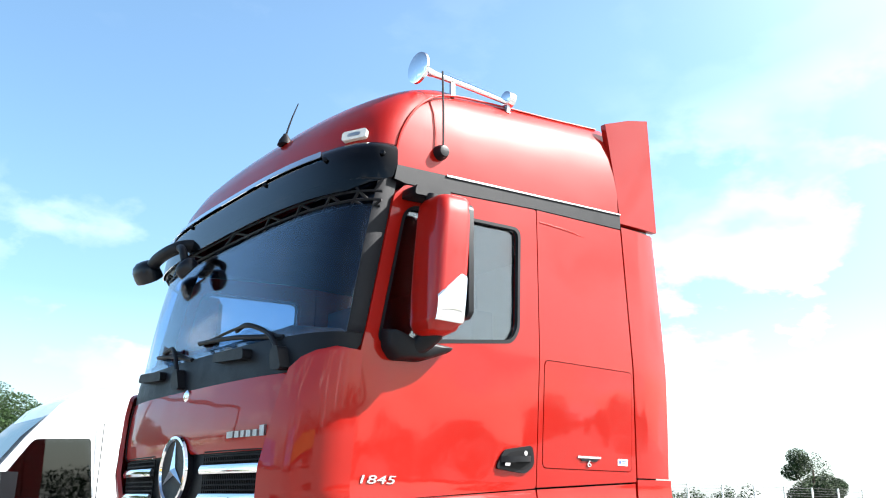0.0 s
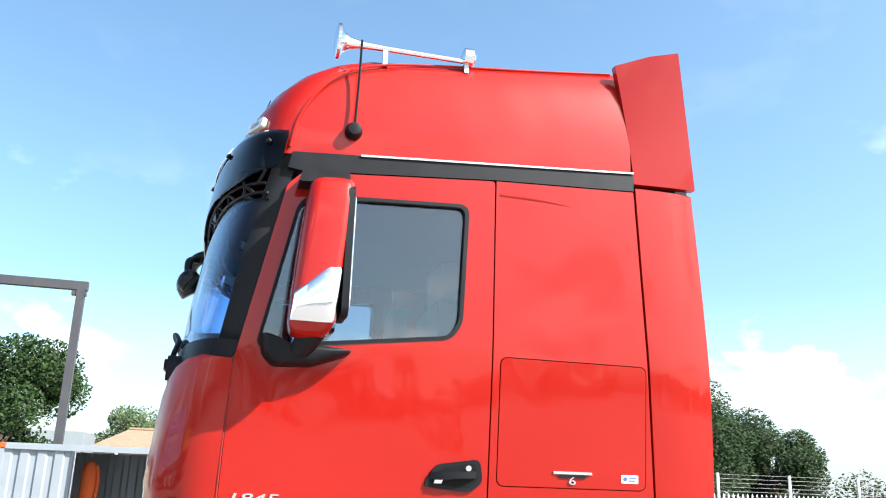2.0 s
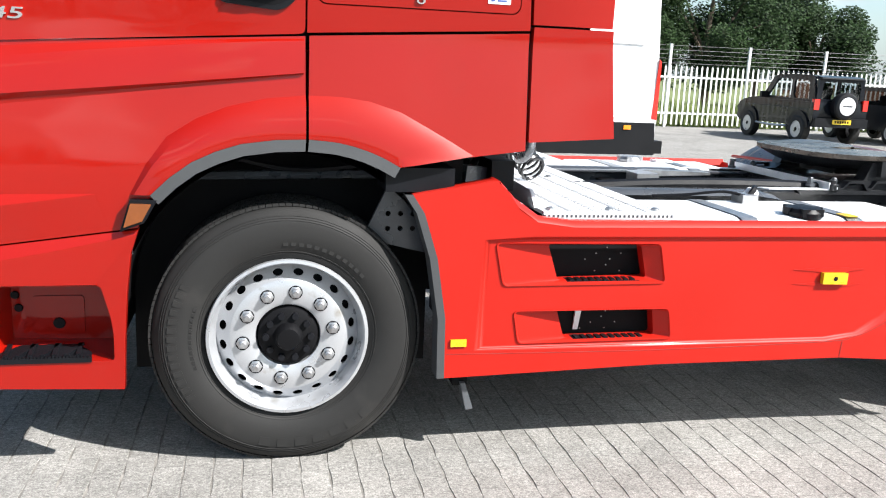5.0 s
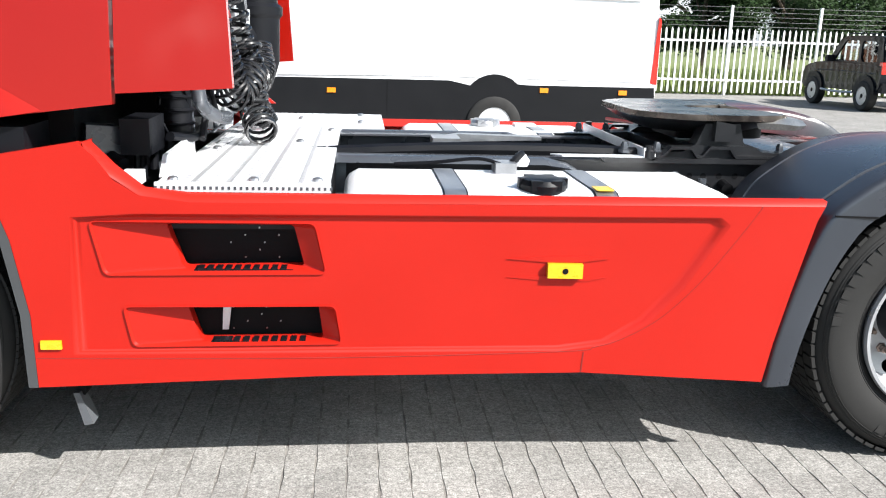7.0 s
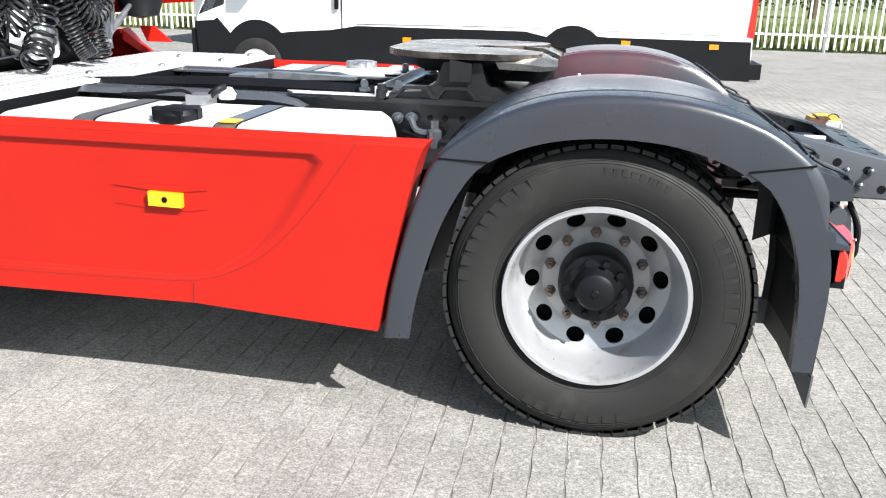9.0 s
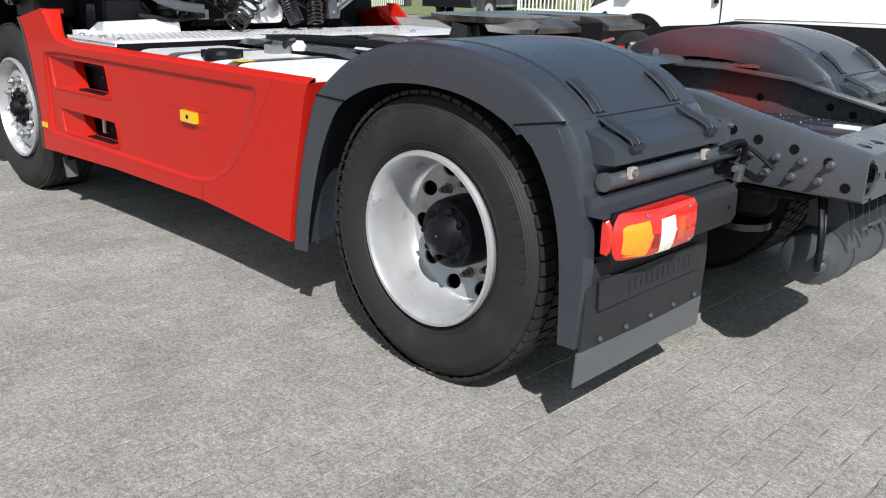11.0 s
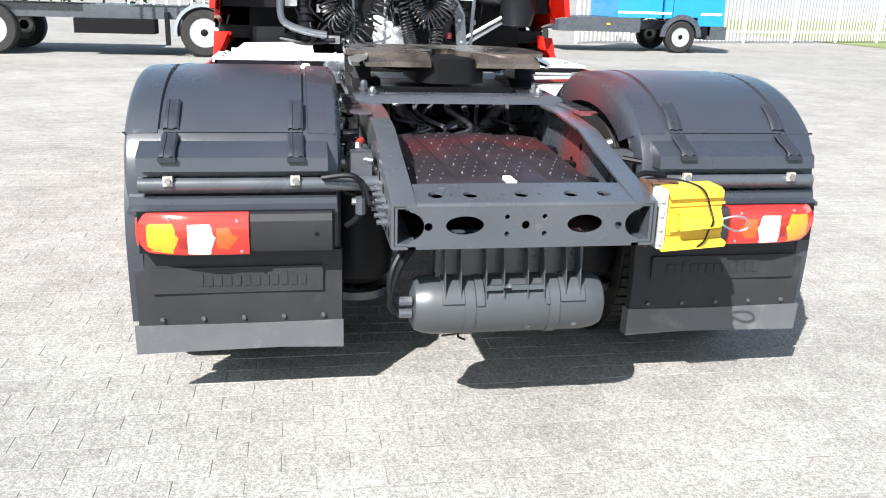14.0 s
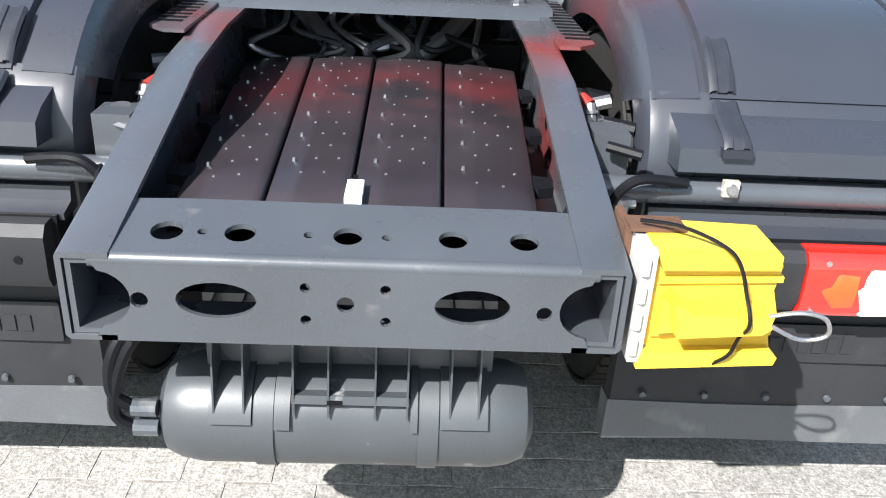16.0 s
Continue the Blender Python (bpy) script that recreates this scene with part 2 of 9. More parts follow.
CHASSIS = mat("grey_chassis_paint", (0.060, 0.067, 0.078), 0.27, 0.1, 0.15, 5, 0.04, 350, spec=0.8, stain=((0.14, 0.14, 0.14), 0.66, 0.82, 16))
CHASSIS_RED = mat("grey_chassis_red_tint", (0.060, 0.067, 0.078), 0.27, 0.1, 0.15, 5, 0.04, 350, spec=0.8, stain=((0.17, 0.040, 0.040), 0.40, 0.68, 2.6))
STRIP = mat("grey_flap_rubber", (0.085, 0.090, 0.098), 0.5, 0, 0.2, 7, 0.1, 300, stain=((0.17, 0.17, 0.17), 0.6, 0.8, 9))
CLIP = mat("pale_zinc_clip", (0.46, 0.44, 0.39), 0.45, 0.3, 0.3, 40)
FLAP = mat("black_flap_rubber", (0.021, 0.022, 0.025), 0.55, 0, 0.2, 6, 0.1, 300, spec=0.3, stain=((0.035, 0.035, 0.036), 0.60, 0.80, 7))
BLACK_STEEL = mat("black_painted_steel", (0.0125, 0.013, 0.015), 0.34, 0.1, 0.25, 8, 0.06, 300, spec=0.5, stain=((0.05, 0.05, 0.05), 0.66, 0.80, 14))
HOSE = mat("glossy_black_hose", (0.006, 0.006, 0.007), 0.22, 0, 0.1, 9, spec=0.7)
STRAP = mat("strap_rubber", (0.022, 0.025, 0.033), 0.45, 0, 0.15, 20, spec=0.25)
LENS_A = mat("orange_red_lens", (0.66, 0.075, 0.010), 0.15, 0, 0.12, 30, coat=1.0)
LENS_D = mat("dark_red_lens", (0.24, 0.008, 0.006), 0.15, 0, 0.15, 60, coat=1.0)
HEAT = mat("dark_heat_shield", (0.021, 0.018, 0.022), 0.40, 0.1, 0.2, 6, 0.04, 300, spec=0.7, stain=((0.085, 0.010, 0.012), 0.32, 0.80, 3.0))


def red_tint_band(m, x0, half, inner=None):
    """Keeps the red tint of a material to one soft band across the truck, strongest near its middle."""
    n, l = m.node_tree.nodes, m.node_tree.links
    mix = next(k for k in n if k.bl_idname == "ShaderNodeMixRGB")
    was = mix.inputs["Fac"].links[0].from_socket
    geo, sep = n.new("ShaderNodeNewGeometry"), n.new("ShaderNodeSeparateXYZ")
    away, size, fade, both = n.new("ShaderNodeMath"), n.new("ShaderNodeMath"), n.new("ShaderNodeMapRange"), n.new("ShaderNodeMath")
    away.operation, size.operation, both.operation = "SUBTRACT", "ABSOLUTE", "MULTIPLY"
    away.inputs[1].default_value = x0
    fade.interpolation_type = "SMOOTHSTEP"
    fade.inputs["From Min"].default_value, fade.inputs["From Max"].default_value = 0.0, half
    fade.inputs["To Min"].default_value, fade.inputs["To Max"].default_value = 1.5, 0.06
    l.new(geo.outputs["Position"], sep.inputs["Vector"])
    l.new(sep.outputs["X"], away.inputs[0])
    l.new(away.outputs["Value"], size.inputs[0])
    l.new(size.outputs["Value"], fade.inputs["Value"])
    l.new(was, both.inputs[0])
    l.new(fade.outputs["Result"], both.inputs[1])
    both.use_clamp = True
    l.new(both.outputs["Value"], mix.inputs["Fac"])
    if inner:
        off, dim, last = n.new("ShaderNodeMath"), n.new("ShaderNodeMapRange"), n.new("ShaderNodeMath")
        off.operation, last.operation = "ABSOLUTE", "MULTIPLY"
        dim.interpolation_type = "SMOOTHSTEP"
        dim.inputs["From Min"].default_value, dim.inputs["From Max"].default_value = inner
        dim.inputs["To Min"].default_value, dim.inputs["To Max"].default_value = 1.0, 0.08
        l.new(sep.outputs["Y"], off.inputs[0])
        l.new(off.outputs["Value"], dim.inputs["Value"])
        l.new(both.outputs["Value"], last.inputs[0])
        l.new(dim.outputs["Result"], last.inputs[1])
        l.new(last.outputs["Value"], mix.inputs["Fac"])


red_tint_band(HEAT, 3.86, 0.34)
red_tint_band(GREY_PL, 3.72, 0.44, (0.64, 0.98))
red_tint_band(CHASSIS_RED, 3.93, 0.30)
TANKGREY = mat("scratched_grey_tank_paint", (0.050, 0.056, 0.062), 0.36, 0.1, 0.15, 5, 0.05, 350, spec=0.6, stain=((0.34, 0.34, 0.34), 0.70, 0.76, 11))
TANKMAT = mat("tank_white_metal", (0.80, 0.81, 0.82), 0.35, 0.25, 0.06, 5, 0.04, 300)
WORN = mat("worn_bright_steel", (0.36, 0.355, 0.34), 0.35, 0.8, 0.4, 14, 0.15, 120)
GREASE = mat("greasy_steel", (0.17, 0.145, 0.125), 0.27, 0.7, 0.5, 7, 0.10, 150, stain=((0.035, 0.028, 0.026), 0.46, 0.58, 4))
AMBER = mat("amber_lens", (0.20, 0.055, 0.010), 0.2, 0, 0.1, 20, coat=0.6)
YELLOW = mat("yellow_reflector", (0.70, 0.42, 0.01), 0.3, 0, 0.08, 40, coat=0.5)
CHOCKY = mat("yellow_plastic", (0.60, 0.40, 0.036), 0.4, 0, 0.1, 8, 0.05, 300)
LENS_R = mat("red_lens", (0.66, 0.020, 0.012), 0.15, 0, 0.12, 30, coat=1.0)
LENS_O = mat("orange_lens", (0.86, 0.27, 0.012), 0.15, 0, 0.12, 30, coat=1.0)
LENS_W = mat("white_lens", (0.80, 0.76, 0.68), 0.2, 0, 0.08, 30, coat=1.0)
VAN_RIM = mat("bright_wheel_paint", (0.66, 0.67, 0.69), 0.35, 0.1, 0.08, 8)
WHITE = mat("white_van_paint", (0.80, 0.81, 0.82), 0.3, 0, 0.03, 2, coat=0.8)
VAN_GREY = mat("van_dark_cladding", (0.009, 0.0095, 0.011), 0.55, 0, 0.12, 5, 0.1, 400, spec=0.15)
CHAR = mat("charcoal_paint", (0.035, 0.042, 0.045), 0.3, 0.3, 0.06, 3, coat=0.8)
BLACKP = mat("black_car_paint", (0.006, 0.0075, 0.011), 0.3, 0, 0.1, 3, coat=0.28, spec=0.15)
BLUE = mat("blue_lorry_paint", (0.015, 0.22, 0.52), 0.35, 0, 0.05, 3, coat=0.7)
FENCE_W = mat("white_fence_paint", (0.78, 0.78, 0.76), 0.5, 0, 0.08, 6, 0.05, 200)
CONT = mat("container_pale_grey", (0.23, 0.26, 0.285), 0.45, 0.1, 0.08, 3, 0.05, 200)
POSTM = mat("dark_steel_post", (0.055, 0.055, 0.06), 0.5, 0.2, 0.1, 5)
ORANGE = mat("orange_cloth", (0.50, 0.075, 0.010), 0.8, 0, 0.15, 15, 0.3, 200)
BARK = mat("bark", (0.10, 0.075, 0.055), 0.9, 0, 0.3, 6, 0.5, 60)
LEAF = mat("leaves", (0.017, 0.036, 0.010), 0.6, 0, 0.35, 1.2, island=0.45, spec=0.15)
LEAF2 = mat("light_leaves", (0.045, 0.075, 0.02), 0.6, 0, 0.3, 1.5, island=0.4)
GRASS = mat("rough_grass", (0.20, 0.25, 0.08), 0.9, 0, 0.45, 2.5, 0.5, 30, island=0.3)
SOIL = mat("verge_soil", (0.14, 0.17, 0.06), 0.95, 0, 0.4, 1.0, 0.6, 12)
PAVER = concrete("concrete_paver", (0.250, 0.241, 0.226))
JOINT = mat("sand_joint", (0.165, 0.156, 0.142), 0.95, 0, 0.45, 30, 0.6, 150, stain=((0.30, 0.285, 0.26), 0.50, 0.68, 14))
SEAT = mat("grey_seat_cloth", (0.07, 0.07, 0.075), 0.9, 0, 0.2, 12, 0.3, 300)
INTERIOR = mat("cab_trim", (0.010, 0.010, 0.012), 0.8, 0, 0.08, 3, spec=0.1)
PLATE_Y = mat("yellow_plate", (0.82, 0.55, 0.03), 0.4, 0, 0.04, 10)
WS = glass("windscreen_glass", (0.66, 0.80, 0.97), 0.012, 0.025)
SIDE_GLASS = glass("tinted_glass", (0.72, 0.78, 0.84), 0.006, 0.11)
CAR_GLASS = glass("car_glass", (0.10, 0.11, 0.12), 0.02, 0.08)
STICK_W = mat("white_sticker", (0.78, 0.79, 0.82), 0.4, 0, 0.03, 10)
CLEAR = glass("clear_car_glass", (0.72, 0.76, 0.78), 0.015, 0.07)
STICK_B = mat("blue_sticker", (0.05, 0.10, 0.35), 0.4, 0, 0.03, 10)
RED_BITS = mat("red_fitting", (0.22, 0.025, 0.02), 0.4, 0, 0.1, 20)
VISOR = glass("smoked_visor", (0.03, 0.035, 0.05), 0.03, 0.03)


# ---- mesh helpers ----
def part(name, bm, material, parent=None, label="", smooth=34):
    bmesh.ops.recalc_face_normals(bm, faces=bm.faces[:])
    me = bpy.data.meshes.new(name)
    bm.to_mesh(me)
    bm.free()
    for mm in (material if isinstance(material, (list, tuple)) else [material]):
        me.materials.append(mm)
    if smooth:
        me.polygons.foreach_set("use_smooth", [True] * len(me.polygons))
        me.set_sharp_from_angle(angle=radians(smooth))
    ob = new(name, me)
    ob.parent = parent
    if label:
        ob["label"] = label
    return ob


def thing(name, at, label, category, group="", kind=""):
    ob = tagged(new(name), label, category, group, kind)
    ob.location = at
    bpy.context.view_layer.update()
    return ob


def own(child, parent):
    """Hangs a part built in world places under its thing without moving it."""
    child.parent = parent
    child.matrix_parent_inverse = Matrix.Translation(-Vector(parent.matrix_world.translation))
    return child


def bevel(bm, w, seg=2, faces=None, angle=30):
    edges = [e for e in (bm.edges if faces is None else {e for f in faces for e in f.edges})
             if len(e.link_faces) == 2 and e.calc_face_angle(0) > radians(angle)]
    bmesh.ops.bevel(bm, geom=edges, offset=w, segments=seg, affect="EDGES", profile=0.5, clamp_overlap=True)


def box(bm, x0, x1, y0, y1, z0, z1):
    v = [bm.verts.new((x, y, z)) for x in (x0, x1) for y in (y0, y1) for z in (z0, z1)]
    return [bm.faces.new([v[i] for i in q]) for q in ((0, 1, 3, 2), (4, 6, 7, 5), (0, 4, 5, 1), (2, 3, 7, 6), (0, 2, 6, 4), (1, 5, 7, 3))]


def cube(*a, w=0.0, seg=2):
    bm = bmesh.new()
    box(bm, *a)
    if w:
        bevel(bm, w, seg)
    return bm


def prism(bm, pts, axis, a, b):
    """A polygon of two coordinates, drawn out along an axis from a to b."""
    def place(p, c):
        return {"x": (c, p[0], p[1]), "y": (p[0], c, p[1]), "z": (p[0], p[1], c)}[axis]
    u, v = ([bm.verts.new(place(p, c)) for p in pts] for c in (a, b))
    k = len(pts)
    bm.faces.new(u), bm.faces.new(v[::-1])
    for i in range(k):
        bm.faces.new((u[i], v[i], v[(i + 1) % k], u[(i + 1) % k]))
    return bm


def slab(pts, axis, a, b, w=0.0, seg=2):
    bm = prism(bmesh.new(), pts, axis, a, b)
    if w:
        bevel(bm, w, seg, angle=25)
    return bm


def holed(outer, holes, axis, a, b):
    """A plate of the given outline with holes through it."""
    bm = bmesh.new()
    def place(p, c):
        return {"x": (c, p[0], p[1]), "y": (p[0], c, p[1]), "z": (p[0], p[1], c)}[axis]
    for loop in [outer] + holes:
        vs = [bm.verts.new(place(p, a)) for p in loop]
        for i in range(len(vs)):
            bm.edges.new((vs[i], vs[(i + 1) % len(vs)]))
    bmesh.ops.triangle_fill(bm, use_beauty=True, use_dissolve=False, edges=bm.edges[:])
    ret = bmesh.ops.extrude_face_region(bm, geom=bm.faces[:])
    d = {"x": (b - a, 0, 0), "y": (0, b - a, 0), "z": (0, 0, b - a)}[axis]
    bmesh.ops.translate(bm, verts=[g for g in ret["geom"] if isinstance(g, bmesh.types.BMVert)], vec=d)
    return bm


def ring(cx, cy, rx, ry=None, n=16, start=0.0):
    ry = ry or rx
    return [(cx + rx * math.cos(start + 2 * math.pi * i / n), cy + ry * math.sin(start + 2 * math.pi * i / n)) for i in range(n)]


def rrect(x0, x1, z0, z1, r, n=4):
    """A rectangle with rounded corners, anticlockwise."""
    out = []
    for cx, cz, a0 in ((x1 - r, z1 - r, 0), (x0 + r, z1 - r, 90), (x0 + r, z0 + r, 180), (x1 - r, z0 + r, 270)):
        out += [(cx + r * math.cos(radians(a0 + 90 * i / n)), cz + r * math.sin(radians(a0 + 90 * i / n))) for i in range(n + 1)]
    return out


def round_poly(pts, r, n=4):
    """A polygon whose corners are rounded with radius about r."""
    out, k = [], len(pts)
    for i in range(k):
        p, a, b = Vector(pts[i]), Vector(pts[i - 1]), Vector(pts[(i + 1) % k])
        ra = min(r, (a - p).length * 0.45, (b - p).length * 0.45)
        s, e = p + (a - p).normalized() * ra, p + (b - p).normalized() * ra
        for j in range(n + 1):
            t = j / n
            q = s * (1 - t) ** 2 + p * 2 * t * (1 - t) + e * t * t
            out.append((q.x, q.y))
    return out


def tube(bm, pts, r, seg=8, taper=None):
    pts = [Vector(p) for p in pts]
    loops, side = [], None
    for i, p in enumerate(pts):
        d = (pts[min(i + 1, len(pts) - 1)] - pts[max(i - 1, 0)]).normalized()
        if side is None:
            side = d.orthogonal().normalized()
        side = (side - d * side.dot(d)).normalized()
        up = d.cross(side)
        rr = r if taper is None else r + (taper - r) * i / (len(pts) - 1)
        loops.append([bm.verts.new(p + (side * math.cos(2 * math.pi * j / seg) + up * math.sin(2 * math.pi * j / seg)) * rr) for j in range(seg)])
    for a, b in zip(loops, loops[1:]):
        for j in range(seg):
            bm.faces.new((a[j], a[(j + 1) % seg], b[(j + 1) % seg], b[j]))
    bm.faces.new(loops[0][::-1]), bm.faces.new(loops[-1])
    return bm


def smooth_path(pts, n=6):
    """A soft curve through the points."""
    p = [Vector(q) for q in pts]
    p = [p[0]] + p + [p[-1]]
    out = []
    for i in range(1, len(p) - 2):
        for j in range(n):
            t = j / n
            out.append(0.5 * ((2 * p[i]) + (p[i + 1] - p[i - 1]) * t + (2 * p[i - 1] - 5 * p[i] + 4 * p[i + 1] - p[i + 2]) * t * t
                              + (3 * p[i] - p[i - 1] - 3 * p[i + 1] + p[i + 2]) * t ** 3))
    return out + [p[-2]]


def pipe(pts, r, seg=8, n=6, taper=None):
    return tube(bmesh.new(), smooth_path(pts, n), r, seg, taper)


def turned(profile, centre, axis="y", seg=48, closed=False, cap=True):
    """A profile of (radius, height) pairs turned about an axis through the centre."""
    bm = bmesh.new()
    c, loops = Vector(centre), []
    for r, h in profile:
        loop = []
        for j in range(seg):
            a = 2 * math.pi * j / seg
            u, v = r * math.cos(a), r * math.sin(a)
            loop.append(bm.verts.new(c + Vector({"x": (h, u, v), "y": (u, h, v), "z": (u, v, h)}[axis])))
        loops.append(loop)
    pairs = list(zip(loops, loops[1:])) + ([(loops[-1], loops[0])] if closed else [])
    for a, b in pairs:
        for j in range(seg):
            bm.faces.new((a[j], a[(j + 1) % seg], b[(j + 1) % seg], b[j]))
    if cap and not closed:
        for loop, (r, h) in ((loops[0], profile[0]), (loops[-1], profile[-1])):
            if r > 1e-4:
                bm.faces.new(loop)
    bmesh.ops.remove_doubles(bm, verts=bm.verts[:], dist=1e-5)
    return bm


def loft(bm, rows, close=False):
    """Faces between rows of points, all of one length."""
    vs = [[bm.verts.new(p) for p in row] for row in rows]
    for a, b in zip(vs, vs[1:]):
        for j in range(len(a) - (0 if close else 1)):
            k = (j + 1) % len(a)
            bm.faces.new((a[j], a[k], b[k], b[j]))
    return vs


def thicken(bm, t):
    bmesh.ops.recalc_face_normals(bm, faces=bm.faces[:])
    bmesh.ops.solidify(bm, geom=bm.faces[:], thickness=t)
    return bm


def mirrored(bm):
    """The same mesh on the other side of the truck."""
    b2 = bm.copy()
    bmesh.ops.scale(b2, verts=b2.verts[:], vec=(1, -1, 1))
    bmesh.ops.reverse_faces(b2, faces=b2.faces[:])
    return b2


def both(name, bm, material, parent, label="", smooth=34):
    b2 = mirrored(bm)
    return part(name, bm, material, parent, label, smooth), part(name, b2, material, parent, label, smooth)


def letters(name, body, size, m, material, parent, label="", depth=0.004, shear=0.0, sx=1.0, bold=0.0):
    """Raised writing with the built-in font, as a mesh."""
    cu = bpy.data.curves.new(name, "FONT")
    cu.body, cu.size, cu.extrude, cu.shear, cu.align_x, cu.align_y = body, size, depth, shear, "CENTER", "CENTER"
    cu.offset = bold
    tmp = bpy.data.objects.new(name, cu)
    me = bpy.data.meshes.new_from_object(tmp)
    bpy.data.objects.remove(tmp)
    me.materials.clear()
    me.materials.append(material)
    me.transform(m @ Matrix.Diagonal((sx, 1, 1, 1)))
    ob = new(name, me)
    ob.parent = parent
    if label:
        ob["label"] = label
    return ob

RUST = mat("rusty_bracket", (0.10, 0.05, 0.03), 0.7, 0.2, 0.4, 15, 0.2, 200)

# ---- ground ----
def far_paving():
    """The paving where the blocks are too far off to build: the same bond as colour and relief."""
    m = concrete("paving_far", (0.246, 0.238, 0.224))
    n, l = m.node_tree.nodes, m.node_tree.links
    p = n["Principled BSDF"]
    geo, brick, mapn = n.new("ShaderNodeNewGeometry"), n.new("ShaderNodeTexBrick"), n.new("ShaderNodeMapping")
    mapn.inputs["Rotation"].default_value = (0, 0, radians(90))
    brick.inputs["Scale"].default_value = 1.0
    brick.inputs["Brick Width"].default_value, brick.inputs["Row Height"].default_value = 0.2135, 0.1085
    brick.inputs["Mortar Size"].default_value, brick.inputs["Mortar Smooth"].default_value = 0.006, 0.3
    brick.inputs["Color1"].default_value, brick.inputs["Color2"].default_value = (1, 1, 1, 1), (0.92, 0.92, 0.92, 1)
    brick.inputs["Mortar"].default_value = (0.62, 0.60, 0.57, 1)
    l.new(geo.outputs["Position"], mapn.inputs["Vector"])
    l.new(mapn.outputs["Vector"], brick.inputs["Vector"])
    mul = n.new("ShaderNodeMixRGB")
    mul.blend_type = "MULTIPLY"
    mul.inputs["Fac"].default_value = 1.0
    src = p.inputs["Base Color"].links[0].from_socket
    l.new(src, mul.inputs["Color1"])
    l.new(brick.outputs["Color"], mul.inputs["Color2"])
    l.new(mul.outputs["Color"], p.inputs["Base Color"])
    return m


bm = bmesh.new()
vs = [bm.verts.new(p) for p in ((-500, -500, -0.0035), (500, -500, -0.0035), (500, 500, -0.0035), (-500, 500, -0.0035))]
bm.faces.new(vs)
ground = tagged(part("ground", bm, far_paving(), None, "", 0), "grey block-paved yard", "ground", kind="structure")

# ---- the red tractor unit: x runs to the rear, the near side is at -y, front axle at x = 0 ----
TR = thing("tractor_unit", (0, 0, 0), "red two-axle tractor unit, high roof, grey mudguards, bare fifth wheel", "truck")
SY = -1.245


def outline(z_row, n=26, lo=0.0, hi=1.0, out=0.0, ex=3.0):
    """Points of the cab's bowed front at one height, from the near side (lo 0) to the far side (hi 1)."""
    z, xf, xc, w = z_row
    pts = []
    for i in range(n + 1):
        a = math.pi * (lo + (hi - lo) * i / n) - math.pi / 2
        s, c = math.sin(a), math.cos(a)
        y = math.copysign(abs(s) ** (2 / ex), s) * w
        x = xc + (xf - xc) * max(c, 0) ** (2 / ex)
        if out:
            nx, ny = -max(c, 0) ** (2 - 2 / ex) / max(xc - xf, 0.05), math.copysign(abs(s) ** (2 - 2 / ex), s) / w
            k = math.hypot(nx, ny) or 1
            x, y = x + nx / k * out, y + ny / k * out
        pts.append((x, y, z))
    return pts


def front_patch(name, rows, material, parent, lo=0.0, hi=1.0, out=0.0, thick=0.02, label="", n=26, ex=3.0):
    bm = bmesh.new()
    loft(bm, [outline(r, n, lo, hi, out, ex) for r in rows])
    thicken(bm, thick)
    return part(name, bm, material, parent, label, 40)


# front: bumper, hood, grille, windscreen
def front_x(rows, y, z, ex=3.0):
    """Depth of the bowed front at one place."""
    r = min(rows, key=lambda q: abs(q[0] - z))
    return r[2] + (r[1] - r[2]) * max(1 - (abs(y) / r[3]) ** ex, 0) ** (1 / ex)


def tapered_patch(name, rows, material, parent, out=0.0, thick=0.02, label="", n=14, flip=False):
    """Like front_patch, with its own ends in every row; flip builds the far side's twin."""
    bm = bmesh.new()
    loft(bm, [outline(r[:4], n, *((1 - r[5], 1 - r[4]) if flip else r[4:6]), out) for r in rows])
    thicken(bm, thick)
    return part(name, bm, material, parent, label, 40)


BUMPER = [(0.36, -1.33, -1.06, 1.17), (0.42, -1.38, -1.07, 1.22), (0.62, -1.41, -1.07, 1.235), (0.835, -1.42, -1.075, 1.24)]
BUMPER_UP = [(0.845, -1.42, -1.075, 1.24), (1.05, -1.43, -1.075, 1.24), (1.25, -1.43, -1.075, 1.235), (1.33, -1.40, -1.07, 1.225), (1.36, -1.34, -1.07, 1.21), (1.50, -1.30, -1.08, 1.20)]
CORNER = [(1.53, -1.35, -1.10, 1.225, 0, 0.30), (1.57, -1.405, -1.105, 1.238, 0, 0.295), (1.70, -1.43, -1.105, 1.243, 0, 0.28), (1.90, -1.42, -1.10, 1.243, 0, 0.255), (2.05, -1.41, -1.095, 1.242, 0, 0.235), (2.13, -1.395, -1.09, 1.241, 0, 0.222), (2.175, -1.385, -1.09, 1.24, 0, 0.19), (2.20, -1.38, -1.09, 1.24, 0, 0.14), (2.215, -1.378, -1.09, 1.24, 0, 0.07)]
HOOD = [(1.775, -1.40, -1.10, 1.238, 0.279, 0.721), (1.80, -1.412, -1.10, 1.24, 0.277, 0.723), (1.90, -1.41, -1.10, 1.24, 0.264, 0.736), (2.05, -1.395, -1.095, 1.24, 0.245, 0.755), (2.12, -1.38, -1.09, 1.238, 0.233, 0.767)]
COWL = [(2.115, -1.378, -1.09, 1.232, 0.03, 0.97), (2.20, -1.37, -1.085, 1.232, 0.012, 0.988), (2.25, -1.362, -1.078, 1.232, 0.0, 1.0), (2.30, -1.35, -1.065, 1.232, 0.0, 1.0)]
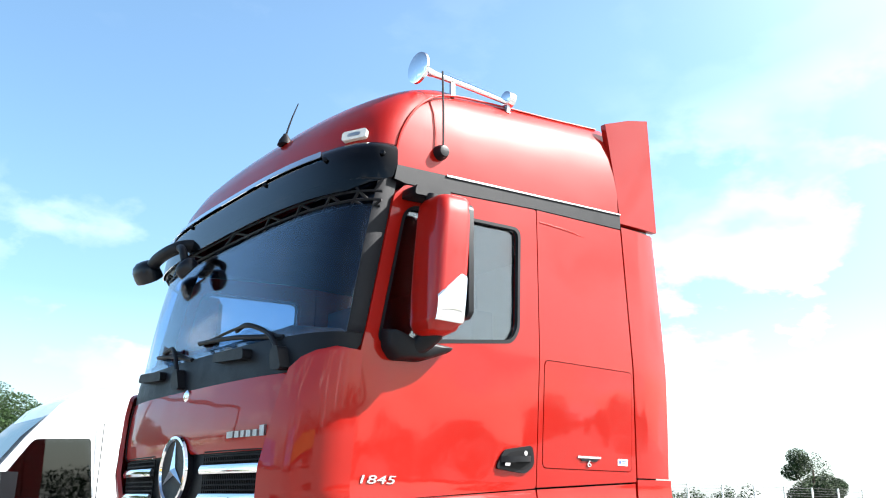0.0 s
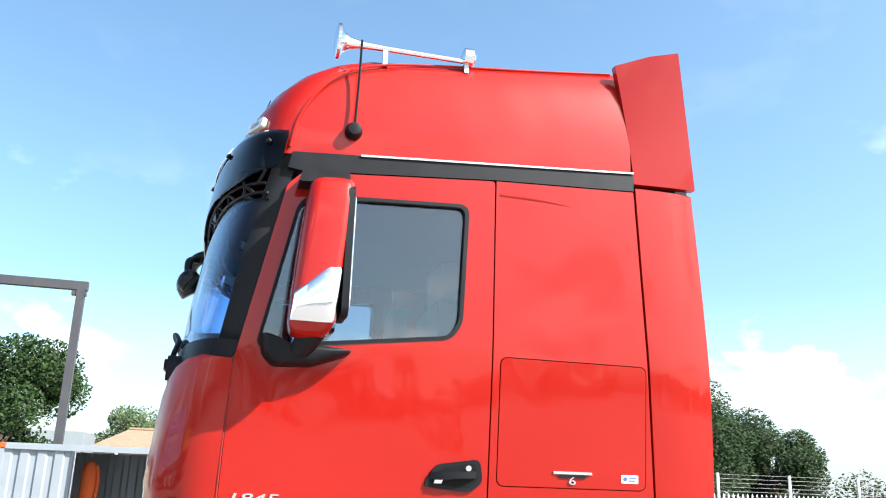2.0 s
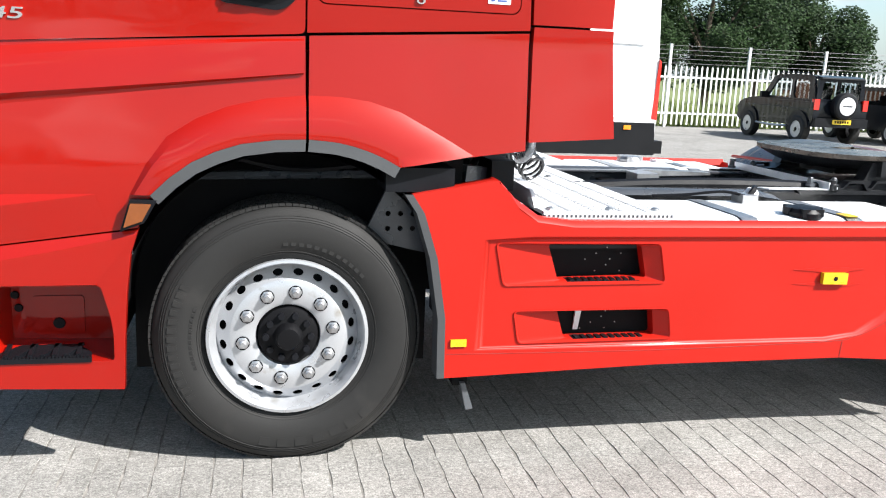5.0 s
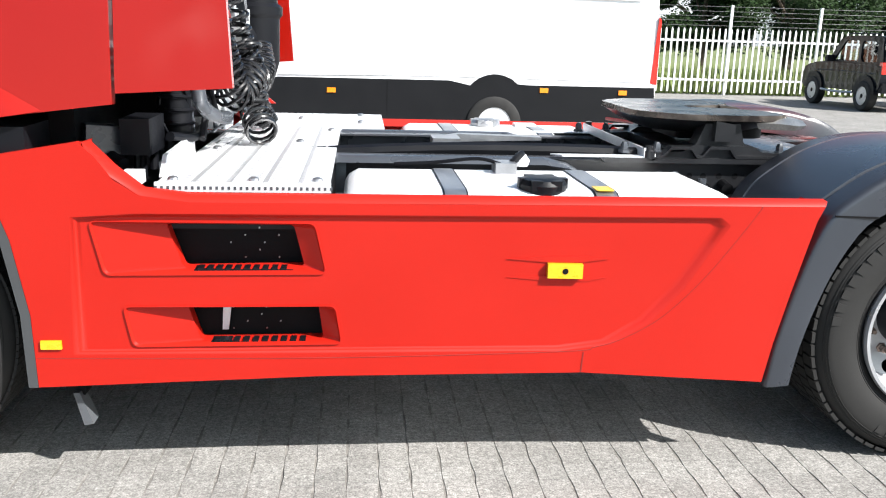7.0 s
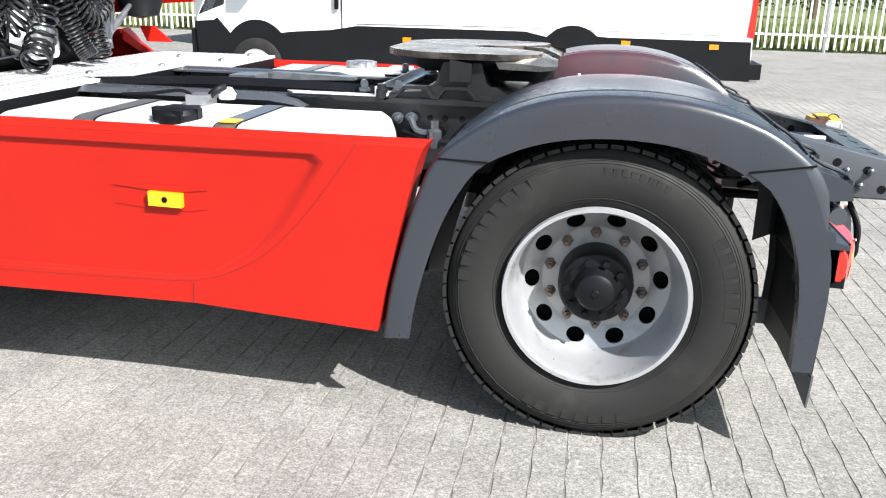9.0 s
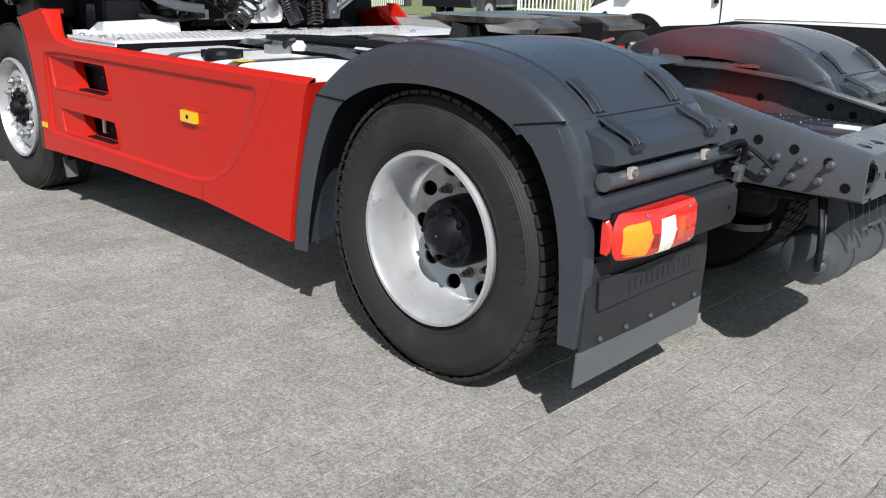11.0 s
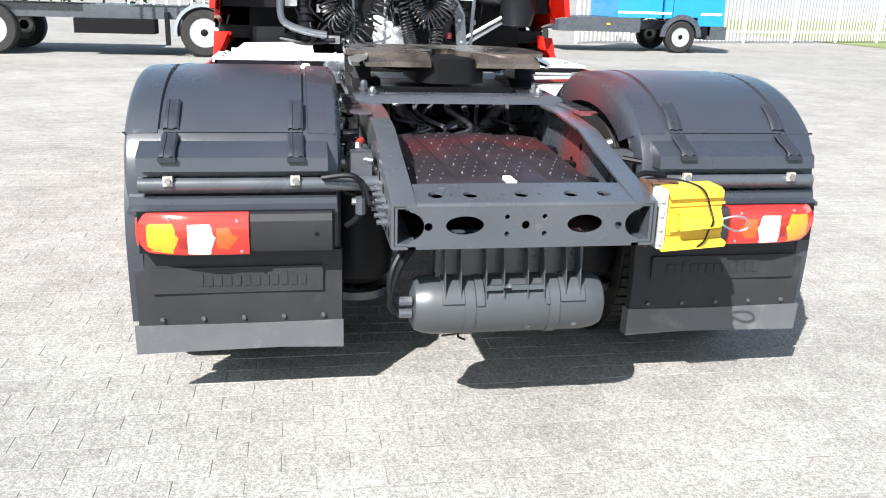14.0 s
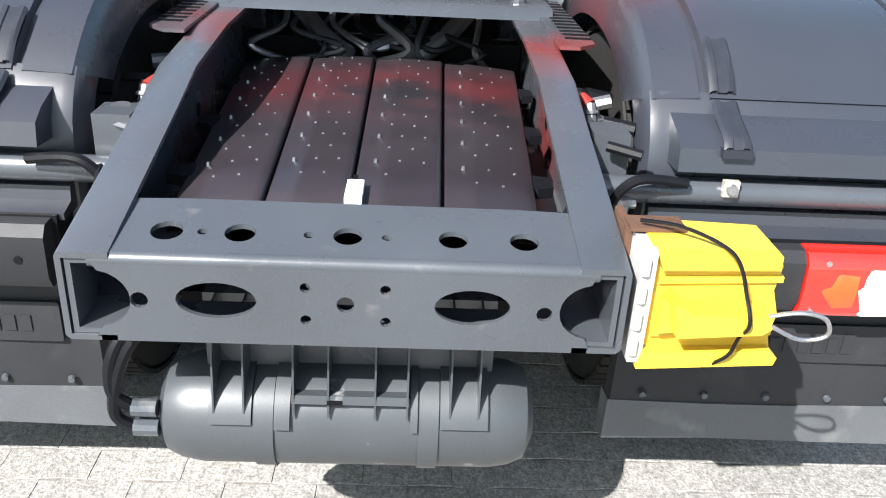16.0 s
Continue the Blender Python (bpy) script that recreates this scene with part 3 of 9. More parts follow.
SCREEN = [(2.30, -1.345, -1.065, 1.232), (2.40, -1.335, -1.045, 1.231), (2.55, -1.32, -1.015, 1.23), (2.75, -1.29, -0.975, 1.228), (2.95, -1.25, -0.93, 1.224), (3.10, -1.215, -0.90, 1.22)]
HEADER = [(3.10, -1.215, -0.90, 1.222), (3.16, -1.20, -0.915, 1.232), (3.20, -1.19, -0.93, 1.238)]
bumper = front_patch("bumper", BUMPER, RED, TR, label="red lower bumper with rounded corners")
front_patch("bumper_upper", BUMPER_UP, RED, TR)
hood = tapered_patch("front_flap", HOOD, RED, TR, 0.0, 0.02, "glossy red front flap", 30)
for flip in (False, True):
    corner = tapered_patch("corner_deflector", CORNER, RED, TR, 0.006, 0.025, "", 16, flip)
    k = 1 if flip else -1
    part("corner_fold", slab([(-1.186, 1.575), (-1.170, 1.572), (-1.160, 1.90), (-1.156, 2.165), (-1.166, 2.168), (-1.174, 1.90)], "y", k * 1.236, k * 1.2535, 0.005), RED, corner)
    part("corner_groove", tube(bmesh.new(), [(-1.166, k * 1.2505, 1.58), (-1.157, k * 1.2505, 1.90), (-1.153, k * 1.2500, 2.165)], 0.0035, 6), SEAM_RED, corner)
for k in (-1, 1):
    edge = [outline(r[:4], 8, r[4], r[5], 0.002)[0 if k < 0 else -1] for r in HOOD]
    part("shut_line", tube(bmesh.new(), edge, 0.005, 6), DARK, hood)
    part("shut_line", tube(bmesh.new(), [(-1.101, k * 1.2475, 1.56), (-1.097, k * 1.2475, 1.9), (-1.090, k * 1.2465, 2.20)], 0.0045, 6), SEAM_RED, hood)
tapered_patch("cowl", COWL, BLACK, TR, 0.0, 0.02, "", 30)
front_patch("windscreen_header", HEADER, BLACK, TR)
windscreen = front_patch("windscreen", SCREEN, WS, TR, 0.055, 0.945, 0.0, 0.006, "tinted windscreen")
windscreen.visible_shadow = False
for lo, hi in ((0.0, 0.057), (0.943, 1.0)):
    front_patch("windscreen_pillar", SCREEN, BLACK, TR, lo, hi, 0.003, n=8)
grille = front_patch("grille", [(1.36, -1.385, -1.1, 1.2), (1.62, -1.40, -1.1, 1.22), (1.775, -1.395, -1.1, 1.22)], BLACK, TR, 0.25, 0.75, -0.012, label="black front grille with chrome bars")
for zc in (1.40, 1.54, 1.675):
    for lo, hi in ((0.287, 0.455), (0.545, 0.713)):
        front_patch("chrome_bar", [(zc, -1.40, -1.1, 1.22), (zc + 0.022, -1.405, -1.1, 1.22), (zc + 0.042, -1.395, -1.1, 1.22)], CHROME, grille, lo, hi, 0.024, 0.02)
        for k in range(3):
            front_patch("grille_slat", [(zc + 0.055 + k * 0.024, -1.395, -1.1, 1.22), (zc + 0.063 + k * 0.024, -1.395, -1.1, 1.22)], DARK, grille, lo, hi, 0.01, 0.01, n=10)
for lo, hi in ((0.13, 0.25), (0.75, 0.87)):
    front_patch("head_lamp", [(0.90, -1.420, -1.075, 1.24), (1.0, -1.428, -1.075, 1.24), (1.18, -1.430, -1.075, 1.24), (1.22, -1.428, -1.075, 1.236)], LENS_W, TR, lo, hi, 0.006, 0.012, "clear head lamp", 10)
for lo, hi in ((0.287, 0.455), (0.545, 0.713)):
    bm = bmesh.new()
    base = outline((1.40, -1.397, -1.1, 1.22), 34, lo, hi, 0.004)
    for x, y, _ in base:
        box(bm, x - 0.003, x + 0.003, y - 0.002, y + 0.002, 1.39, 1.765)
    tagged(part("grille_mesh", bm, DARK, grille, smooth=0), kind="stuff")
emblem = part("emblem", turned([(0.0, -0.045), (0.15, -0.045), (0.165, -0.05), (0.172, -0.04), (0.172, 0.0)], (-1.375, 0, 1.70), "x"), BLACK, TR, "round emblem with a chrome ring")
part("emblem_ring", turned([(0.155, -0.05), (0.163, -0.06), (0.176, -0.058), (0.18, -0.045), (0.155, -0.04)], (-1.375, 0, 1.70), "x", closed=True), CHROME, emblem)
bm = bmesh.new()
for k in range(3):
    a = radians(90 + 120 * k)
    tip, sd = Vector((-1.425, 0.15 * math.cos(a), 1.70 + 0.15 * math.sin(a))), Vector((0, -math.sin(a), math.cos(a))) * 0.026
    base = Vector((-1.425, 0, 1.70))
    ridge = bm.verts.new(base + Vector((-0.018, 0, 0)))
    t0, p1, p2 = bm.verts.new(tip), bm.verts.new(base + sd), bm.verts.new(base - sd)
    bm.faces.new((ridge, p1, t0)), bm.faces.new((ridge, t0, p2)), bm.faces.new((p1, p2, t0))
part("emblem_rays", bm, CHROME, emblem, smooth=0)
part("hood_badge", turned([(0.0, -0.012), (0.025, -0.012), (0.034, -0.006), (0.034, 0.0)], (-1.385, 0, 2.09), "x", 24), CHROME, hood)
# model name on the flap: plain chrome bars
for i, (y0, y1) in enumerate(((-0.80, -0.735), (-0.725, -0.68), (-0.67, -0.635), (-0.625, -0.58), (-0.57, -0.53), (-0.52, -0.475))):
    h = 0.048 if i == 5 else 0.030
    y0, y1 = -1.38 - y1, -1.38 - y0
    x = front_x(HOOD, (y0 + y1) / 2, 1.85)
    part("badge_bar", cube(x - 0.010, x + 0.012, y0, y1, 1.838, 1.838 + h, w=0.004), STEEL, hood)

# wipers
for yb, yt, y0, y1 in ((-0.93, -0.62, -0.90, -0.02), (0.14, 0.32, 0.06, 0.62)):
    xw = [front_x(SCREEN, y, 2.36) - 0.016 for y in (yb, yt, y0, (y0 + y1) / 2, y1)]
    wp = part("wiper", pipe([(xw[0] - 0.035, yb, 2.17), (xw[0] - 0.045, yb + 0.02, 2.25), (xw[0] - 0.035, (yb + yt) / 2, 2.34), (xw[1] - 0.025, yt, 2.392), (xw[1] - 0.012, yt + 0.14, 2.385)], 0.013, 8), BLACK, TR, "black wiper resting along the windscreen foot")
    part("wiper_blade", pipe([(xw[2], y0, 2.300), (xw[3] - 0.004, (y0 + y1) / 2, 2.352), (xw[4], y1, 2.380)], 0.013, 8), BLACK, wp)
    part("blade_bow", pipe([(xw[2], y0 + 0.06, 2.315), (xw[1] - 0.03, yt, 2.385), (xw[4], y1 - 0.14, 2.378)], 0.008, 6), BLACK, wp)
    part("wiper_base", slab(round_poly([(yb - 0.075, 2.13), (yb + 0.035, 2.14), (yb + 0.045, 2.24), (yb - 0.02, 2.255)], 0.03, 3), "x", front_x(COWL, yb, 2.2) - 0.045, front_x(COWL, yb, 2.2) + 0.02, 0.012, 3), BLACK, wp)
    part("washer_block", slab(round_poly([(yb + 0.26, 2.215), (yb + 0.62, 2.235), (yb + 0.60, 2.285), (yb + 0.27, 2.270)], 0.025, 3), "x", front_x(COWL, yb + 0.4, 2.2) - 0.035, front_x(COWL, yb + 0.4, 2.2) + 0.02, 0.015, 3), BLACK, wp)

# roof
def roof_row(z, xf, xc, w, xr=0.79, ex=2.6):
    base = outline((z, xf, xc, w), 30, 0, 1, 0, ex)
    sides = [xr - (xr - base[0][0]) * k / 8 for k in range(8)]
    row = [(x, -w, z) for x in sides] + base + [(x, w, z) for x in reversed(sides)]
    k = min(max((z - 3.2) / 0.6, 0), 1)
    return [(x, y, z + 0.115 * (x + 0.5) * k * (1 if x > -0.5 else 0.25) + (0.07 * (x + 0.9) if k == 0 else 0.07 * (x + 0.9) * (1 - k))) for x, y, z in row]


ROOF = [(3.17, -1.20, -0.93, 1.242), (3.28, -1.20, -0.915, 1.243), (3.42, -1.17, -0.885, 1.238), (3.54, -1.10, -0.82, 1.225), (3.63, -1.02, -0.73, 1.205), (3.70, -0.92, -0.62, 1.175), (3.755, -0.80, -0.50, 1.13), (3.785, -0.58, -0.32, 1.05), (3.81, -0.40, -0.1, 0.9), (3.825, -0.15, 0.2, 0.6)]
bm = bmesh.new()
vs = loft(bm, [roof_row(*r) for r in ROOF])
bm.faces.new(vs[-1])
roof = part("roof", bm, RED, TR, "tall glossy red cab roof", 50)
# shut line that arches over the roof side
crease = [(-0.93, -1.246, 3.20), (-0.90, -1.247, 3.35), (-0.82, -1.243, 3.50), (-0.70, -1.226, 3.62), (-0.52, -1.19, 3.71), (-0.2, -1.15, 3.78), (0.3, -1.14, 3.84), (0.74, -1.13, 3.90)]
both("roof_seam", pipe(crease, 0.006, 6), RED_FLAT, roof)

# near and far cab sides
door_out = round_poly([(-1.094, 1.548), (0.063, 1.628), (0.063, 3.158), (-0.86, 3.085), (-0.925, 3.02), (-1.086, 2.21)], 0.02, 3)
win = round_poly([(-1.005, 2.262), (-0.135, 2.365), (-0.082, 2.44), (-0.062, 3.022), (-0.815, 2.985), (-0.872, 2.93)], 0.06, 5)
side_out = [(0.070, 1.632), (0.884, 1.678), (0.800, 3.192), (0.070, 3.160)]
hatch = rrect(0.108, 0.838, 1.735, 2.302, 0.03)
hatch_gap = rrect(0.1035, 0.8425, 1.7305, 2.3065, 0.033)
band = [(-0.93, 3.10), (-0.86, 3.09), (0.063, 3.163), (0.80, 3.197), (0.802, 3.297), (-0.915, 3.178)]
for s in (-1, 1):
    def fy(y):
        return y if s < 0 else -y
    door = part("door", holed(door_out, [win], "y", fy(SY), fy(SY + 0.05)), RED, TR, "glossy red cab door", 20)
    glass_pane = part("door_window", slab(win, "y", fy(SY + 0.022), fy(SY + 0.026)), SIDE_GLASS, door, "dark tinted door window", 0)
    glass_pane.visible_shadow = False
    bm = bmesh.new()
    inner = round_poly([(-0.985, 2.283), (-0.145, 2.382), (-0.10, 2.45), (-0.082, 3.004), (-0.810, 2.968), (-0.857, 2.92)], 0.05, 5)
    loft(bm, [[(x, fy(SY - 0.003), z) for x, z in win], [(x, fy(SY - 0.003), z) for x, z in inner], [(x, fy(SY + 0.02), z) for x, z in inner]], True)
    part("window_seal", bm, BLACK, door, smooth=30)
    panel = part("side_panel", holed(side_out, [hatch_gap], "y", fy(SY), fy(SY + 0.05)), RED, TR, "", 20)
    hp = part("locker_hatch", slab(hatch, "y", fy(SY - 0.002), fy(SY + 0.03), 0.008), RED, TR, "red locker hatch with badge and sticker")
    part("hatch_backing", slab(hatch_gap, "y", fy(SY + 0.03), fy(SY + 0.034)), SEAM_RED, hp, smooth=0)
    part("crease", pipe([(0.09, fy(SY + 0.004), 3.09), (0.35, fy(SY + 0.004), 3.085), (0.56, fy(SY + 0.012), 3.055)], 0.008, 6), RED, panel)
    part("side_band", slab(band, "y", fy(SY - 0.004), fy(SY + 0.05)), BLACK, TR, "black band under the roof", 0)
    part("band_trim", slab([(-0.60, 3.192), (0.80, 3.288), (0.80, 3.296), (-0.60, 3.202)], "y", fy(SY - 0.012), fy(SY - 0.003), 0.002), STEEL, TR)
    # rear air fairings; an added dark sheet keeps their joints from showing bright
    part("joint_closure", cube(0.76, 1.14, *sorted((fy(SY + 0.06), fy(SY + 0.075))), 1.64, 3.28), DARK, TR, smooth=0)
    bm = bmesh.new()
    box_rows = []
    for t in range(9):
        k = t / 8
        z0, z1 = 1.70, 3.215
        z = z0 + (z1 - z0) * k
        xr = 1.215 - 0.075 * k ** 1.6
        xf_ = 0.895 - 0.083 * k
        box_rows.append([(xf_, fy(SY), z), (0.95, fy(SY - 0.004), z), (1.10, fy(SY + 0.002), z), (xr, fy(SY + 0.02), z), (xr - 0.004, fy(SY + 0.05), z), (xf_, fy(SY + 0.045), z)])
    vv = loft(bm, box_rows, True)
    bm.faces.new(vv[0]), bm.faces.new(vv[-1])
    part("side_fairing", bm, RED, TR, "red side fairing behind the cab", 25)
    part("side_fairing_low", slab([(0.895, 1.27), (0.90, 1.692), (1.213, 1.692), (1.236, 1.292)], "y", fy(SY + 0.002), fy(SY + 0.04), 0.008), RED, TR)
    bm = bmesh.new()
    rows = []
    for k in range(7):
        t = k / 6
        z = 3.238 + 0.75 * t
        rows.append([(0.806 - 0.085 * t ** 1.3, fy(SY + 0.012 * t), z - 0.09 * t), (0.95 - 0.05 * t, fy(SY - 0.012 - 0.025 * t), z - 0.03 * t), (1.142 - 0.09 * t, fy(SY - 0.018 - 0.05 * t), z), (1.139 - 0.09 * t, fy(SY + 0.02 - 0.05 * t), z), (0.806 - 0.085 * t ** 1.3, fy(SY + 0.05), z - 0.09 * t)])
    vv = loft(bm, rows, True)
    bm.faces.new(vv[0]), bm.faces.new(vv[-1])
    part("roof_fairing", bm, RED, TR, "upper red roof side fairing", 25)
    # wing panels over the front wheel
    lip = [(-0.463, 1.061), (-0.400, 1.122), (-0.327, 1.176), (-0.245, 1.215), (-0.159, 1.243), (-0.04, 1.260), (0.066, 1.264)]
    lip2 = [(0.076, 1.264), (0.16, 1.257), (0.235, 1.243), (0.325, 1.213), (0.405, 1.171)]
    fr = part("wing_front", slab([(-1.035, 1.552), (0.064, 1.620), *reversed(lip), (-0.51, 0.942), (-1.04, 0.872)], "y", fy(SY + 0.006), fy(SY + 0.045), 0.004), RED, TR, "red wing below the door")
    rr_ = part("wing_rear", slab([(0.078, 1.622), (0.884, 1.668), (0.884, 1.238), (0.70, 1.214), *reversed(lip2)], "y", fy(SY + 0.006), fy(SY + 0.045), 0.004), RED, TR)
    for name_, arc, host in (("arch_flare", [(-0.535, 1.06), (-0.48, 1.165), (-0.411, 1.262), (-0.31, 1.328), (-0.204, 1.372), (-0.07, 1.405), (0.066, 1.419)], fr), ("arch_flare", [(0.076, 1.419), (0.19, 1.418), (0.295, 1.405), (0.41, 1.37), (0.505, 1.32), (0.60, 1.268), (0.69, 1.216)], rr_)):
        lp = lip if host is fr else [(0.076, 1.264), (0.13, 1.26), (0.18, 1.255), (0.235, 1.243), (0.29, 1.226), (0.345, 1.203), (0.405, 1.171)]
        bm = bmesh.new()
        loft(bm, [[(x, fy(SY + 0.008), z) for x, z in arc],
                  [(x * 0.75 + u * 0.25, fy(SY - 0.014), z * 0.75 + v * 0.25) for (x, z), (u, v) in zip(arc, lp)],
                  [(x * 0.2 + u * 0.8, fy(SY - 0.024), z * 0.2 + v * 0.8) for (x, z), (u, v) in zip(arc, lp)],
                  [(u, fy(SY - 0.02), v) for u, v in lp], [(u, fy(SY + 0.04), v) for u, v in lp]])
        part(name_, bm, RED, host, smooth=28)
        bm = bmesh.new()
        c0 = Vector((0.02, 0.50))
        loft(bm, [[(u, fy(SY - 0.026), v) for u, v in lp], [(u + (c0.x - u) * 0.055, fy(SY - 0.026), v + (c0.y - v) * 0.055) for u, v in lp], [(u + (c0.x - u) * 0.06, fy(SY + 0.05), v + (c0.y - v) * 0.06) for u, v in lp]])
        part("arch_lip", bm, ARCH, host, "dusty grey arch edging", smooth=28)
    xs_ = (-1.047, -0.907, -0.62, -0.346, -0.10, 0.058)
    lines = ((0.010, (1.545, 1.555, 1.575, 1.593, 1.607, 1.614)), (-0.006, (1.490, 1.512, 1.545, 1.573, 1.594, 1.604)), (-0.014, (1.452, 1.468, 1.498, 1.527, 1.550, 1.565)),
             (-0.018, (1.374, 1.391, 1.420, 1.449, 1.476, 1.493)), (0.003, (1.352, 1.371, 1.406, 1.440, 1.470, 1.489)), (0.0065, (1.335, 1.355, 1.392, 1.428, 1.462, 1.485)))
    bm = bmesh.new()
    loft(bm, [[(x, fy(SY + (d if d > 0 else d * (1.0 - 0.55 * (x + 1.05) / 1.1))), z) for x, z in zip(xs_, zs)] for d, zs in lines])
    part("wing_crease", bm, RED, fr, smooth=12)
    bm = bmesh.new()
    loft(bm, [[(-1.042, fy(SY + 0.0055), 1.054), (-0.85, fy(SY + 0.0055), 1.057), (-0.645, fy(SY + 0.0055), 1.060)],
              [(-1.042, fy(SY - 0.014), 1.008), (-0.85, fy(SY - 0.008), 1.031), (-0.645, fy(SY + 0.004), 1.058)],
              [(-1.037, fy(SY + 0.0055), 0.884), (-0.80, fy(SY + 0.0055), 0.915), (-0.61, fy(SY + 0.0055), 0.950)]])
    part("wing_fold", bm, RED, fr, smooth=10)
    # entry step
    mouth = round_poly([(-1.034, 0.734), (-0.641, 0.734), (-0.612, 0.620), (-0.604, 0.560), (-0.604, 0.458), (-1.036, 0.468)], 0.012, 2)
    st = part("step_housing", holed([(-1.045, 0.866), (-0.509, 0.936), (-0.537, 0.848), (-0.554, 0.708), (-0.567, 0.524), (-0.574, 0.348), (-1.050, 0.366)], [mouth], "y", fy(SY + 0.004), fy(SY + 0.04)), RED, TR, "red entry step housing", 0)
    bm = bmesh.new()
    loft(bm, [[(-1.045, fy(SY + 0.0035), 0.866), (-0.80, fy(SY + 0.0035), 0.898), (-0.509, fy(SY + 0.0035), 0.936)],
              [(-1.045, fy(SY - 0.016), 0.815), (-0.80, fy(SY - 0.014), 0.860), (-0.520, fy(SY - 0.002), 0.918)],
              [(-1.043, fy(SY - 0.014), 0.742), (-0.80, fy(SY - 0.013), 0.742), (-0.655, fy(SY - 0.010), 0.742)],
              [(-1.040, fy(SY + 0.006), 0.735), (-0.80, fy(SY + 0.006), 0.735), (-0.650, fy(SY + 0.006), 0.735)]])
    part("step_brow", bm, RED, st, smooth=12)
    bm = bmesh.new()
    inner = [(-1.0 + (x + 1.036) * 0.815, 0.462 + (z - 0.458) * 0.92) for x, z in mouth]
    loft(bm, [[(x, fy(SY + 0.03), z) for x, z in mouth], [(x, fy(SY + 0.25), z) for x, z in inner]], True)
    bm.verts.ensure_lookup_table()
    bm.faces.new(bm.verts[len(mouth):2 * len(mouth)])
    part("step_recess", bm, RED, st, smooth=30)
    tread = part("step_tread", slab([(-1.020, fy(SY - 0.002)), (-0.680, fy(SY - 0.002)), (-0.690, fy(SY + 0.06)), (-0.755, fy(SY + 0.155)), (-0.950, fy(SY + 0.155)), (-1.005, fy(SY + 0.06))], "z", 0.456, 0.474, 0.004), BLACK, st, "black ribbed step tread")
    bm = bmesh.new()
    for k in range(7):
        x = -0.975 + k * 0.040
        d = 0.030 if k % 2 else -0.016
        prism(bm, [(x, fy(SY + 0.012)), (x + 0.016, fy(SY + 0.012)), (x + 0.016 + d, fy(SY + 0.14)), (x + d, fy(SY + 0.14))], "z", 0.474, 0.484)
    for k in range(28):
        x = -1.012 + k * 0.0118
        prism(bm, [(x, fy(SY - 0.001)), (x + 0.006, fy(SY - 0.001)), (x + 0.006, fy(SY + 0.010)), (x, fy(SY + 0.010))], "z", 0.474, 0.480)
    part("tread_rib", bm, BLACK, st, smooth=0)
    part("step_lamp", cube(-0.875, -0.80, *sorted((fy(SY + 0.17), fy(SY + 0.20))), 0.700, 0.716, w=0.003), STICK_W, st)
    part("access_cap", turned([(0, -0.006), (0.02, -0.006), (0.022, 0.0)], (-0.835, fy(SY + 0.240), 0.53), "y", 16), BLACK, st)
    for xk, zk in ((-0.985, 0.640), (-0.975, 0.590)):
        part("access_cap", turned([(0, -0.006), (0.014, -0.006), (0.016, 0.0)], (xk, fy(SY + 0.246), zk), "y", 14), BLACK, st)
    part("step_plate_panel", slab(rrect(-0.925, -0.745, 0.485, 0.635, 0.012), "y", fy(SY + 0.242), fy(SY + 0.25), 0.002), RED, st)
    part("gap_cover", cube(-1.075, -1.03, *sorted((fy(SY + 0.03), fy(SY + 0.3))), 0.40, 1.54), DARK, TR, smooth=0)
    part("bumper_flange", slab([(-1.118, 0.875), (-1.118, 1.352), (-1.108, 1.40), (-1.074, 1.455), (-1.066, 1.38), (-1.062, 0.872)], "y", fy(SY - 0.004), fy(SY + 0.05), 0.005), RED, bumper)
    part("grab_recess", slab(rrect(-1.104, -1.082, 1.02, 1.345, 0.010), "y", fy(SY - 0.0055), fy(SY + 0.01), 0.001), DARK, bumper)
    part("grab_bar", slab(rrect(-1.098, -1.080, 1.03, 1.335, 0.008), "y", fy(SY - 0.010), fy(SY + 0.01), 0.004), RED_FLAT, bumper)
    part("bumper_side", slab([(-1.128, 0.865), (-1.064, 0.868), (-1.052, 0.79), (-1.052, 0.372), (-1.066, 0.362), (-1.128, 0.40)], "y", fy(SY - 0.002), fy(SY + 0.05), 0.006), RED, bumper)
    ind = part("side_indicator", slab([(-0.565, 0.935), (-0.485, 0.965), (-0.44, 1.045), (-0.53, 1.045)], "y", fy(SY - 0.03), fy(SY + 0.03), 0.008), BLACK, TR, "amber side indicator in a black frame")
    part("indicator_lens", slab([(-0.552, 0.95), (-0.49, 0.973), (-0.458, 1.032), (-0.527, 1.034)], "y", fy(SY - 0.038), fy(SY - 0.028), 0.004), AMBER, ind)
    # door handle
    hd = part("door_handle", slab(round_poly([(-0.235, 1.72), (-0.02, 1.70), (0.04, 1.745), (0.022, 1.845), (-0.18, 1.815)], 0.03), "y", fy(SY - 0.012), fy(SY + 0.01), 0.006), BLACK, door, "black recessed door handle")
    # mirrors
    rows = []
    for z, x0, x1, y0, y1 in ((2.300, -0.845, -0.745, -1.35, -1.46), (2.318, -0.872, -0.715, -1.325, -1.505), (2.36, -0.885, -0.700, -1.312, -1.53), (2.50, -0.880, -0.685, -1.306, -1.540), (2.70, -0.866, -0.668, -1.304, -1.540), (2.88, -0.850, -0.652, -1.304, -1.535), (2.95, -0.843, -0.650, -1.310, -1.525), (2.975, -0.830, -0.655, -1.322, -1.510), (2.988, -0.81, -0.672, -1.345, -1.485)):
        rows.append([(x, fy(y), z + 0.06 * (x + 0.75)) for x, y in rrect(x0, x1, y1, y0, 0.045, 5)])
    bm = bmesh.new()
    vv = loft(bm, rows, True)
